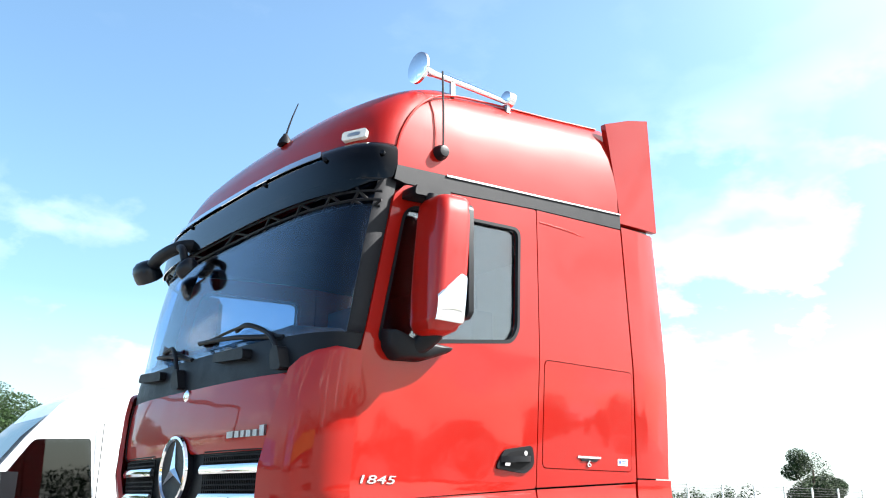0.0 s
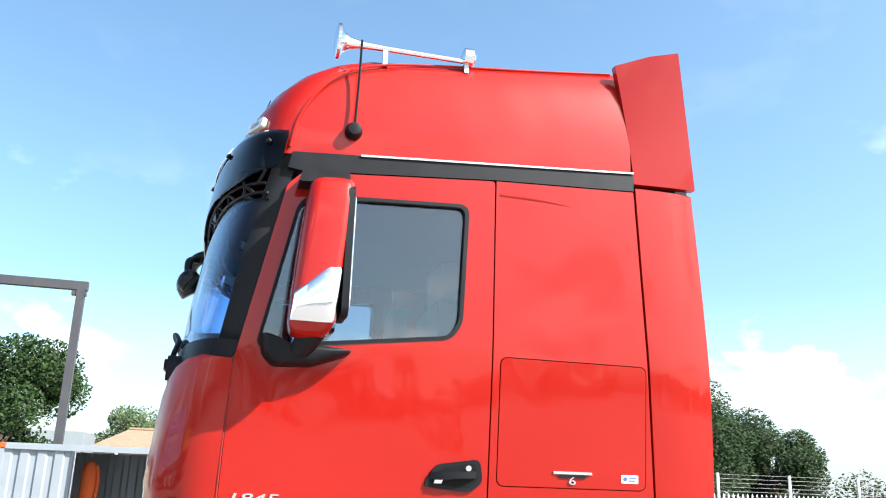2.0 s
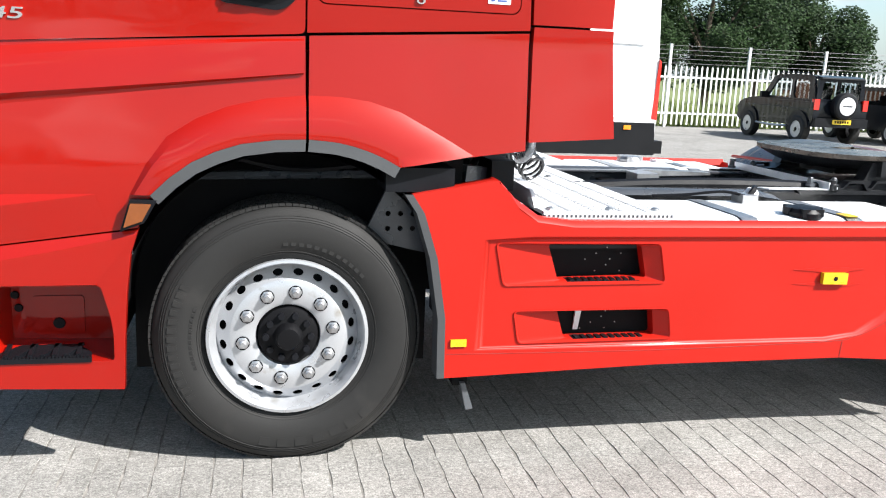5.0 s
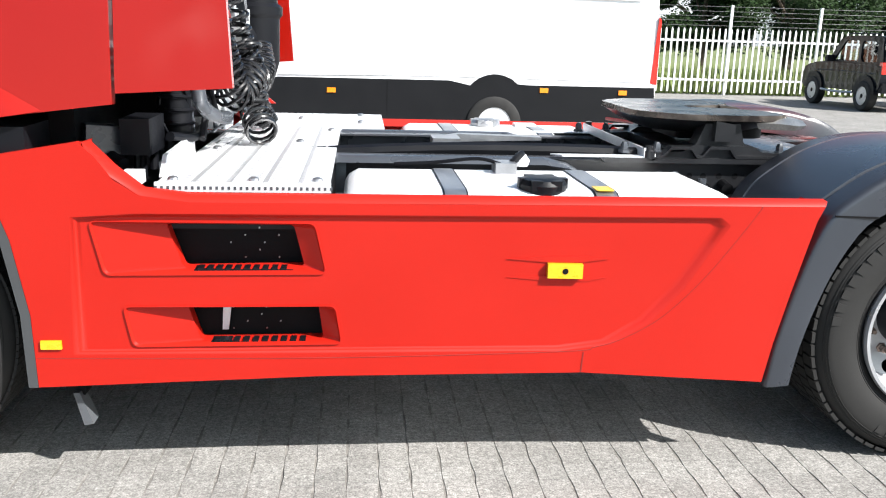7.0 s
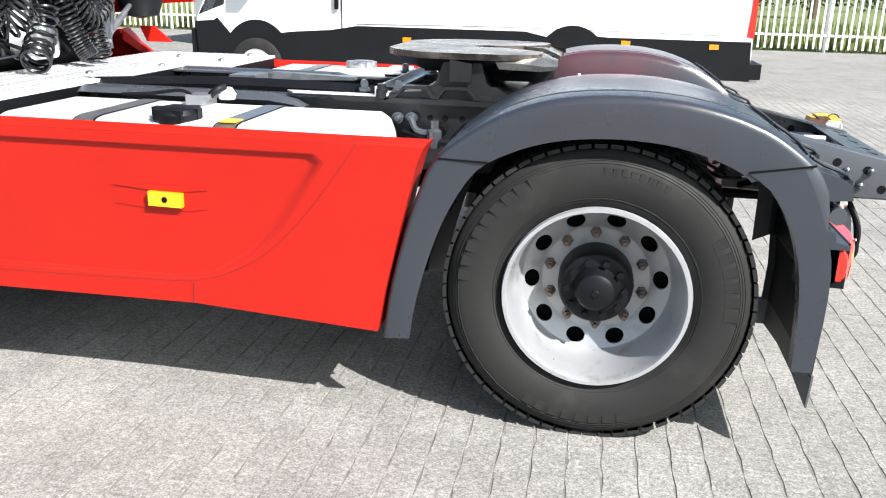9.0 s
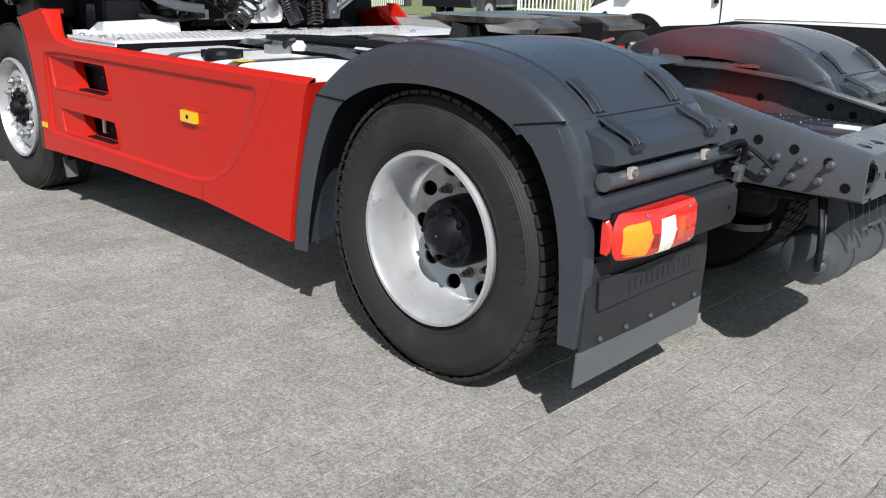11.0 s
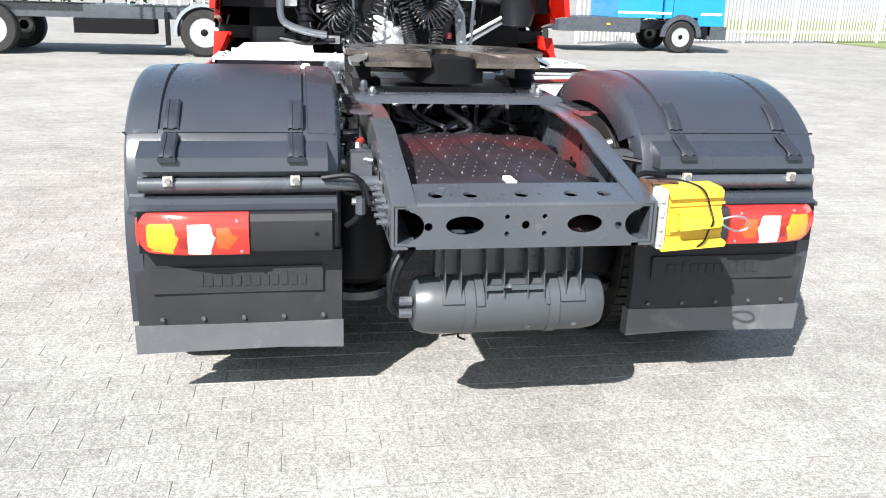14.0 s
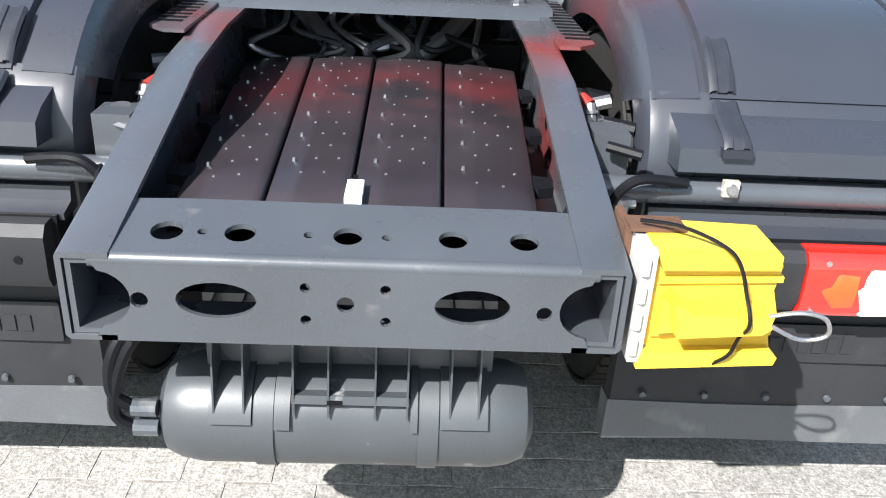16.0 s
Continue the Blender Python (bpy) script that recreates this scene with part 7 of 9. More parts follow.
    part("lens", bm, LENS_R, lamp, "red lens", smooth=40)
    for label, mm, outline_top, outline_low in (
            ("orange lens", LENS_O, ((1.162, 0.690), (1.150, 0.700), (1.076, 0.706), (1.058, 0.650)), ((1.162, 0.606), (1.150, 0.598), (1.076, 0.594), (1.058, 0.648))),
            ("dark red lens", LENS_D, ((1.059, 0.676), (1.035, 0.678)), ((1.059, 0.606), (1.035, 0.604))),
            ("white lens", LENS_W, ((1.030, 0.703), (0.960, 0.705), (0.943, 0.655)), ((1.030, 0.594), (0.960, 0.592), (0.943, 0.648))),
            ("orange red lens", LENS_A, ((0.940, 0.690), (0.902, 0.694), (0.876, 0.662), (0.872, 0.650)), ((0.940, 0.606), (0.902, 0.602), (0.876, 0.636), (0.872, 0.648)))):
        def level(line, y):
            for (a, za), (c, zc) in zip(line, line[1:]):
                if a >= y >= c:
                    return za + (zc - za) * (a - y) / max(a - c, 1e-6)
            return line[-1][1]
        ya, yb = outline_top[0][0], outline_top[-1][0]
        rows = []
        for t in range(17):
            y = ya + (yb - ya) * t / 16
            lo, hi = level(outline_low, y), level(outline_top, y)
            hi = max(hi, lo + 0.001)
            x = lamp_prof(y) + 0.0022
            rows.append([(4.38, s * y, lo), (x - 0.006, s * y, lo), (x, s * y, lo + (hi - lo) * 0.12), (x + 0.003, s * y, (lo + hi) / 2), (x, s * y, hi - (hi - lo) * 0.12), (x - 0.006, s * y, hi), (4.38, s * y, hi)])
        bm = bmesh.new()
        vv = loft(bm, rows)
        part("lens", bm, mm, lamp, label, smooth=40)
    for y, z in ((1.085, 0.710), (0.875, 0.704), (0.862, 0.602)):
        part("lens_screw", turned([(0.006, 0.0), (0.005, 0.003), (0, 0.003)], (lamp_prof(y), s * y, z), "x", 8), STEEL, lamp)
    part("lamp_extension", slab([(4.38, 0.59), (4.445, 0.595), (4.458, 0.62), (4.456, 0.70), (4.44, 0.72), (4.38, 0.722)], "y", s * 0.836, s * 0.570, 0.014, 3), FLAP, lamp, "dark grey end cap")
    part("extension_hole", slab(ring(s * 0.62, 0.655, 0.008, n=10), "x", 4.4575, 4.459), DARK, lamp, smooth=0)
    # flap
    bm = bmesh.new()
    rows = []
    for z, x in ((0.57, 4.352), (0.45, 4.36), (0.32, 4.355), (0.305, 4.354)):
        rows.append([(x, yo - s * 0.02, z), (x + 0.006, s * 0.95, z), (x + 0.006, s * 0.75, z), (x, yi + s * 0.005, z), (x - 0.03, yi, z)])
    loft(bm, rows)
    thicken(bm, 0.008)
    fl = part("mud_flap", bm, FLAP, TR, "black rubber mud flap with raised maker panel", 30)
    bm = bmesh.new()
    rows = []
    for z, x in ((0.312, 4.356), (0.205, 4.350)):
        rows.append([(x, yo - s * 0.005, z), (x + 0.008, s * 1.0, z + (0.008 if z < 0.25 else 0)), (x + 0.008, s * 0.75, z + (0.012 if z < 0.25 else 0)), (x, yi, z), (x - 0.05, yi - s * 0.003, z)])
    loft(bm, rows)
    thicken(bm, 0.006)
    part("flap_strip", bm, STRIP, fl, "scuffed grey lower strip")
    part("maker_panel", slab(rrect(min(s * 1.17, s * 0.60), max(s * 1.17, s * 0.60), 0.43, 0.52, 0.005, 2), "x", 4.366, 4.372, 0.002), FLAP, fl)
    for k in range(12):
        y = 1.02 - k * 0.031
        part("maker_bar", cube(4.371, 4.375, min(s * y, s * (y - 0.021)), max(s * y, s * (y - 0.021)), 0.455, 0.49 + (0.01 if k in (0, 9) else 0)), FLAP, fl, smooth=0)
    for k in range(5):
        part("flap_rivet", turned([(0.009, 0.0), (0.007, 0.006), (0, 0.007)], (4.364, s * (1.14 - k * 0.135), 0.335), "x", 10), CHASSIS, fl)
    # rubber straps over the guard joint
    for y in (1.088, 0.683):
        sp = None
        for pts in ([(4.165, 1.050), (4.205, 1.026), (4.24, 1.0), (4.268, 0.968)], [(4.285, 0.955), (4.32, 0.936), (4.36, 0.922), (4.388, 0.910), (4.398, 0.896)]):
            bm = bmesh.new()
            loft(bm, [[(x + 0.004, s * y + d, z + 0.007 * k) for x, z in pts] for d, k in ((-0.026, 0.2), (-0.020, 1), (-0.010, 1), (-0.008, 0.5), (0.008, 0.5), (0.010, 1), (0.020, 1), (0.026, 0.2))])
            thicken(bm, 0.006)
            sp = part("guard_strap", bm, STRAP, TR, "dark rubber fastening strap") if sp is None else part("strap_tail", bm, STRAP, sp)
        part("strap_grip", cube(4.385, 4.408, s * y - 0.028, s * y + 0.028, 0.884, 0.899, w=0.005), STRAP, sp.parent if sp.parent is not TR else sp)
    part("cable", pipe([(4.40, s * 0.60, 0.83), (4.42, s * 0.50, 0.84), (4.41, s * 0.46, 0.78), (4.40, s * 0.48, 0.70), (4.38, s * 0.52, 0.66)], 0.010, 8), BLACK, TR)
    part("air_spring", turned([(0.0, 0.0), (0.10, 0.0), (0.13, 0.03), (0.14, 0.12), (0.125, 0.2), (0.14, 0.28), (0.12, 0.36), (0, 0.36)], (4.02, s * 0.46, 0.36), "z", 24), BLACK, TR, "black rubber air spring")
    part("spring_seat", turned([(0.0, 0.0), (0.12, 0.0), (0.12, 0.03), (0, 0.03)], (4.02, s * 0.46, 0.30), "z", 20), CHASSIS, TR)
    part("brake_valve", cube(4.26, 4.34, min(s * 0.43, s * 0.50), max(s * 0.43, s * 0.50), 0.82, 0.90, w=0.015), CHASSIS, TR)
    fit_m = part("valve_stem", tube(bmesh.new(), [(4.15, s * 0.46, 0.78), (4.135, s * 0.465, 0.86)], 0.010, 8), CHASSIS, TR, "alloy valve with a red cap")
    part("valve_neck", tube(bmesh.new(), [(4.135, s * 0.465, 0.86), (4.115, s * 0.462, 0.895)], 0.015, 10), CHASSIS, fit_m)
    part("valve_collar", tube(bmesh.new(), [(4.125, s * 0.464, 0.875), (4.122, s * 0.463, 0.882)], 0.021, 10), CHASSIS, fit_m)
    part("valve_cap", tube(bmesh.new(), [(4.117, s * 0.462, 0.892), (4.095, s * 0.446, 0.906)], 0.016, 10, 0.012), RED_BITS, fit_m)

rng = random.Random(12)
for s in (-1, 1):
    for k in range(13):
        x, z = 3.85 + 0.045 * k + rng.uniform(-0.02, 0.02), rng.uniform(0.72, 0.90)
        y = s * (0.425 + rng.uniform(0, 0.05))
        if k % 3 == 0:
            vb = part("valve_body", tube(bmesh.new(), [(x, y + s * 0.02, z - 0.03), (x + 0.006, y + s * 0.02, z + 0.025)], 0.019, 10), rng.choice((CHASSIS, STEEL)), TR)
            part("valve_nut", tube(bmesh.new(), [(x + 0.002, y + s * 0.02, z + 0.01), (x + 0.003, y + s * 0.05, z + 0.012)], 0.012, 6), STEEL, vb)
        else:
            part("pipe_union", tube(bmesh.new(), [(x, y, z), (x + rng.uniform(-0.02, 0.04), y + s * 0.06, z + rng.uniform(-0.03, 0.03))], rng.uniform(0.010, 0.018), 8), rng.choice((CHASSIS, BLACK, STEEL)), TR)
    for k in range(6):
        p = Vector((3.8 + 0.09 * k, s * 0.45, 0.86))
        part("brake_pipe", pipe([p, p + Vector((0.08, s * rng.uniform(0, 0.06), rng.uniform(-0.12, 0.02))), p + Vector((0.16, s * 0.02, rng.uniform(-0.16, 0.0))), p + Vector((0.26, 0.0, -0.10))], 0.007, 6), BLACK, TR)
for k in range(9):
    y0 = -0.28 + 0.07 * k
    part("loom_cable", pipe([(3.34, y0, 0.94), (3.42, y0 + rng.uniform(-0.08, 0.08), 0.90 + rng.uniform(-0.03, 0.03)), (3.52, y0 + rng.uniform(-0.12, 0.12), 0.86), (3.46, y0 + rng.uniform(-0.1, 0.1), 0.80)], rng.choice((0.006, 0.009, 0.014)), 6), rng.choice((BLACK, BLACK, CHASSIS, STEEL)), TR)

HINGE = mat("pale_grey_plastic", (0.42, 0.42, 0.41), 0.5, 0, 0.15, 12)
# ---- wheel chock in its holder, on the far tail ----
ch = part("wheel_chock", slab([(0.435, 0.672), (0.65, 0.684), (0.640, 0.720), (0.645, 0.760), (0.632, 0.800), (0.638, 0.840), (0.628, 0.862), (0.44, 0.868)], "x", 4.66, 4.76, 0.010), CHOCKY, TR, "yellow plastic wheel chock tied with a cord")
part("chock_lip", slab([(0.442, 0.869), (0.615, 0.874), (0.627, 0.862), (0.628, 0.840), (0.455, 0.834)], "x", 4.69, 4.776, 0.009, 3), CHOCKY, ch)
part("chock_lip", slab([(0.438, 0.668), (0.648, 0.681), (0.652, 0.694), (0.640, 0.706), (0.445, 0.697)], "x", 4.70, 4.780, 0.009, 3), CHOCKY, ch)
for z in (0.722, 0.812):
    part("chock_rib", slab([(0.455, z - 0.004), (0.640, z + 0.004), (0.640, z + 0.013), (0.455, z + 0.006)], "x", 4.75, 4.766, 0.004), CHOCKY, ch)
part("chock_nose", slab([(0.462, 0.790), (0.505, 0.762), (0.505, 0.735), (0.462, 0.730)], "x", 4.752, 4.778, 0.008), CHOCKY, ch)
part("chock_spine", slab([(0.480, 0.742), (0.605, 0.752), (0.618, 0.762), (0.612, 0.780), (0.500, 0.782), (0.470, 0.800)], "x", 4.752, 4.812, 0.016, 4), CHOCKY, ch)
part("chock_hinge", cube(4.70, 4.772, 0.425, 0.446, 0.675, 0.865, w=0.004), HINGE, ch, "pale grey hinge strip")
for k in range(4):
    part("hinge_knuckle", tube(bmesh.new(), [(4.772, 0.430, 0.69 + 0.045 * k), (4.772, 0.430, 0.715 + 0.045 * k)], 0.008, 8), HINGE, ch)
part("chock_bracket", cube(4.67, 4.72, 0.415, 0.50, 0.870, 0.876, w=0.002), RUST, ch)
part("chock_bracket_side", cube(4.62, 4.70, 0.413, 0.425, 0.66, 0.87), RUST, ch, smooth=0)
part("tie_cord", pipe([(4.71, 0.43, 0.885), (4.74, 0.48, 0.890), (4.775, 0.53, 0.880), (4.793, 0.556, 0.860), (4.806, 0.572, 0.812), (4.822, 0.578, 0.775), (4.800, 0.577, 0.740), (4.790, 0.570, 0.702), (4.770, 0.545, 0.668)], 0.0030, 6), BLACK, ch)
part("wire_loop", pipe([(4.79, 0.61, 0.77), (4.80, 0.66, 0.785), (4.80, 0.70, 0.775), (4.795, 0.71, 0.745), (4.79, 0.67, 0.735), (4.79, 0.61, 0.765)], 0.0035, 6), STEEL, ch)

# ---- hoses and gear behind the cab ----
def coil_along(path, radius, turns, r):
    """A coiled hose wound round a bent line."""
    line = smooth_path(path, 24)
    pts, side, n = [], None, len(line) - 1
    for i in range(turns * 14 + 1):
        f = i / (turns * 14) * n
        k = min(int(f), n - 1)
        c = line[k].lerp(line[k + 1], f - k)
        d = (line[min(k + 2, n)] - line[max(k - 1, 0)]).normalized()
        side = d.orthogonal().normalized() if side is None else (side - d * side.dot(d)).normalized()
        a = 2 * math.pi * i / 14
        pts.append(c + (side * math.cos(a) + d.cross(side) * math.sin(a)) * radius)
    return tube(bmesh.new(), pts, r, 6)


for path, rad, n in (([(1.02, -0.47, 1.80), (1.05, -0.45, 1.50), (1.08, -0.44, 1.34), (1.12, -0.385, 1.225), (1.17, -0.30, 1.30)], 0.074, 21),
                     ([(1.13, -0.06, 1.42), (1.15, -0.12, 1.28), (1.17, -0.19, 1.17), (1.20, -0.28, 1.09), (1.22, -0.33, 1.06)], 0.060, 10),
                     ([(1.02, 0.10, 1.75), (1.06, 0.13, 1.45), (1.10, 0.17, 1.30), (1.13, 0.24, 1.235), (1.14, 0.33, 1.29), (1.12, 0.38, 1.38)], 0.070, 24),
                     ([(1.02, 0.02, 1.78), (1.10, 0.06, 1.38), (1.15, 0.10, 1.16), (1.20, 0.12, 1.05)], 0.042, 26),
                     ([(1.10, 0.30, 1.26), (1.13, 0.30, 1.15), (1.17, 0.28, 1.04)], 0.045, 10)):
    part("coiled_hose", coil_along(path, rad, n, 0.0078), HOSE, TR, "black coiled air hose")
rng = random.Random(9)
for k in range(14):
    y0 = -0.75 + 0.105 * k
    a0 = (0.93 + rng.uniform(0, 0.05), y0, 1.75 + rng.uniform(-0.2, 0.1))
    b0 = (1.0 + rng.uniform(-0.03, 0.08), y0 + rng.uniform(-0.25, 0.25), 1.32 + rng.uniform(-0.15, 0.2))
    c0 = (0.97 + rng.uniform(-0.03, 0.08), y0 + rng.uniform(-0.2, 0.2), 1.06)
    part("service_line", pipe([a0, b0, c0], rng.choice((0.007, 0.010, 0.014)), 6), rng.choice((BLACK, BLACK, CHASSIS, STEEL)), TR)
for k in range(16):
    x, y, z = 0.93 + rng.uniform(0, 0.05), rng.uniform(-0.8, 0.7), rng.uniform(1.05, 1.7)
    d = rng.uniform(0.02, 0.05)
    part("bracket_block", cube(x, x + d, y - d, y + d, z - d * 0.7, z + d * 0.7, w=0.008), rng.choice((CHASSIS, BLACK, ALU, STEEL)), TR)
part("grab_tube", pipe([(1.02, -0.80, 1.95), (1.04, -0.775, 1.50), (1.05, -0.770, 1.26), (1.06, -0.72, 1.19), (1.08, -0.58, 1.145), (1.10, -0.46, 1.13)], 0.026, 12), CHASSIS, TR, "grey bent tube")
part("air_intake", turned([(0.0, -0.04), (0.10, -0.02), (0.125, 0.06), (0.13, 0.28), (0.145, 0.30), (0.145, 0.34), (0.12, 0.36), (0.12, 0.8)], (1.06, 0.89, 1.24), "z", 28), BLACK, TR, "black plastic air intake pipe")
part("intake_elbow", pipe([(1.06, 0.88, 1.42), (0.98, 0.72, 1.42), (0.92, 0.55, 1.45)], 0.075, 12), BLACK, TR)
part("stay_bar", slab([(0.22, 1.60), (0.30, 1.62), (0.42, 1.44), (0.505, 1.29), (0.525, 1.06), (0.455, 1.06), (0.435, 1.26), (0.34, 1.41)], "x", 1.06, 1.09, 0.008), CHASSIS, TR, "grey curved stay with bolts")
for y, z in ((0.33, 1.49), (0.40, 1.37), (0.465, 1.25), (0.485, 1.10)):
    part("stay_bolt", turned([(0.012, 0.0), (0.010, 0.01), (0, 0.01)], (1.09, y, z), "x", 8), STEEL, TR)
for y in (-0.60, 0.53):
    part("damper_bracket", slab([(y - 0.10, 1.56), (y + 0.14, 1.56), (y + 0.12, 1.46), (y + 0.06, 1.44), (y + 0.05, 1.385), (y - 0.05, 1.385), (y - 0.09, 1.45)], "x", 1.00, 1.06, 0.012), ALU, TR, "pale cast damper bracket")
    part("cab_damper", tube(bmesh.new(), [(0.94, y, 1.05), (0.94, y, 1.65)], 0.055, 14), BLACK, TR)
    for k in range(5):
        part("damper_coil", turned([(0.058, -0.008), (0.068, 0.0), (0.058, 0.008)], (0.94, y, 1.12 + k * 0.05), "z", 18), BLACK, TR)
    part("damper_head", cube(0.90, 0.98, y - 0.06, y + 0.06, 1.62, 1.70, w=0.012), ALU, TR)
part("engine_block", cube(0.70, 0.92, -0.40, 0.45, 1.02, 1.55, w=0.04), DARK, TR)
part("pale_casting", slab(round_poly([(-0.12, 1.04), (0.12, 1.04), (0.13, 1.12), (0.06, 1.20), (-0.02, 1.235), (-0.11, 1.21), (-0.14, 1.12)], 0.03, 3), "x", 0.96, 1.04, 0.014, 3), ALU, TR, "pale cast bracket")
part("casting_boss", turned([(0.05, 0.0), (0.05, 0.03), (0.03, 0.04), (0, 0.04)], (1.04, 0.03, 1.15), "x", 16), STEEL, TR)
part("metal_arm", slab([(-0.75, 1.72), (-0.40, 1.70), (-0.2, 1.66), (0.2, 1.66), (0.5, 1.72), (0.5, 1.77), (-0.75, 1.78)], "x", 0.93, 0.96, 0.008), ALU, TR)
part("control_box", cube(0.83, 0.925, -0.97, -0.75, 1.05, 1.17, w=0.01), BLACK, TR, "grey control box")
part("cab_link", pipe([(0.95, -0.78, 1.09), (1.0, -0.6, 1.07), (1.0, -0.4, 1.09)], 0.018, 8), BLACK, TR)
for (a, b) in (((1.06, 0.84, 1.31), (1.06, 0.50, 1.12)), ((1.03, 0.84, 1.27), (1.03, 0.50, 1.07))):
    part("strut", tube(bmesh.new(), [a, b], 0.014, 8), STEEL, TR)
part("blue_line", pipe([(0.98, -0.45, 1.55), (1.02, -0.3, 1.50), (1.05, -0.2, 1.56)], 0.012, 6), BLUE, TR)
part("red_line", pipe([(0.98, -0.2, 1.66), (1.03, -0.1, 1.62), (1.05, 0.0, 1.5)], 0.016, 6), RED_BITS, TR)
part("valve_tag", cube(1.02, 1.03, 0.30, 0.40, 1.52, 1.58, w=0.003), STICK_W, TR)
part("red_knob", turned([(0.02, 0), (0.02, 0.04), (0, 0.04)], (1.06, 0.40, 1.12), "z", 10), RED_BITS, TR)
part("far_wing_inner", slab([(0.98, 1.06), (1.14, 1.06), (1.03, 1.15), (0.94, 1.15)], "y", 1.08, 1.10, 0.004), RED_FLAT, TR)
part("lower_back", cube(0.62, 0.70, -1.0, 1.0, 0.75, 1.35), DARK, TR, smooth=0)

# ---- dark pipework between the cab and the deck ----
bm = cube(-0.055, 0.055, -0.05, 0.05, -0.075, 0.075, w=0.018, seg=3)
bmesh.ops.transform(bm, matrix=pose(0.745, -0.905, 1.068, 0, 6, 28), verts=bm.verts[:])
unit = part("control_unit", bm, CHASSIS, TR, "dark grey control unit box")
part("unit_plug", tube(bmesh.new(), [(0.79, -0.94, 1.04), (0.84, -0.98, 1.02)], 0.022, 10), BLACK, unit)
rng = random.Random(31)
for k in range(9):
    x, y, z = rng.uniform(0.86, 0.95), -0.90 + 0.06 * k, rng.uniform(1.0, 1.12)
    pp = part("air_fitting", tube(bmesh.new(), [(x, y, z - 0.05), (x + rng.uniform(-0.01, 0.02), y + rng.uniform(-0.02, 0.02), z + 0.04)], rng.uniform(0.012, 0.024), 8), rng.choice((BLACK, BLACK, DARK, CHASSIS)), TR)
    part("fitting_line", pipe([(x, y, z + 0.04), (x - 0.02, y + rng.uniform(-0.05, 0.08), z + 0.10), (x - 0.06, y + rng.uniform(-0.04, 0.10), z + rng.uniform(0.02, 0.12)), (x - 0.08, y + 0.05, z - 0.06)], rng.choice((0.006, 0.008, 0.011)), 6), BLACK, pp)

# ---- the yard round the truck ----
def wheel_set(v, x, y, r, width, rim_mat, s):
    """A road wheel with tyre and rim; s is the side that shows its face."""
    w = new("wheel")
    w.parent, w.location = v, (x, y, r)
    f = s * width / 2
    part("tyre", turned([(r * 0.62, f), (r * 0.66, f * 1.02), (r * 0.93, f), (r, f * 0.8), (r, -f * 0.8), (r * 0.93, -f), (r * 0.62, -f)], (0, 0, 0), "y", 40, True), RUBBER, w)
    part("rim", turned([(r * 0.62, f * 0.9), (r * 0.60, f * 0.98), (r * 0.56, f * 0.7), (r * 0.40, f * 0.45), (r * 0.30, f * 0.62), (r * 0.20, f * 0.62), (r * 0.17, f * 0.85), (0, f * 0.85)], (0, 0, 0), "y", 36), rim_mat, w)
    for k in range(8):
        a = 2 * math.pi * k / 8
        part("rim_slot", slab(ring(r * 0.47 * math.cos(a), r * 0.47 * math.sin(a), r * 0.065, n=10), "y", f * 0.62, f * 0.645), DARK, w, smooth=0)
    part("hub", turned([(r * 0.21, f * 0.60), (r * 0.20, f * 0.80), (r * 0.13, f * 0.95), (0, f * 0.95)], (0, 0, 0), "y", 20), DARK, w)
    return w


def side_glass(v, pts, y, material=None, name="side_window"):
    s = 1 if y > 0 else -1
    return part(name, slab(round_poly(pts, 0.05), "y", y - s * 0.01, y + s * 0.004), material or CAR_GLASS, v, smooth=0)


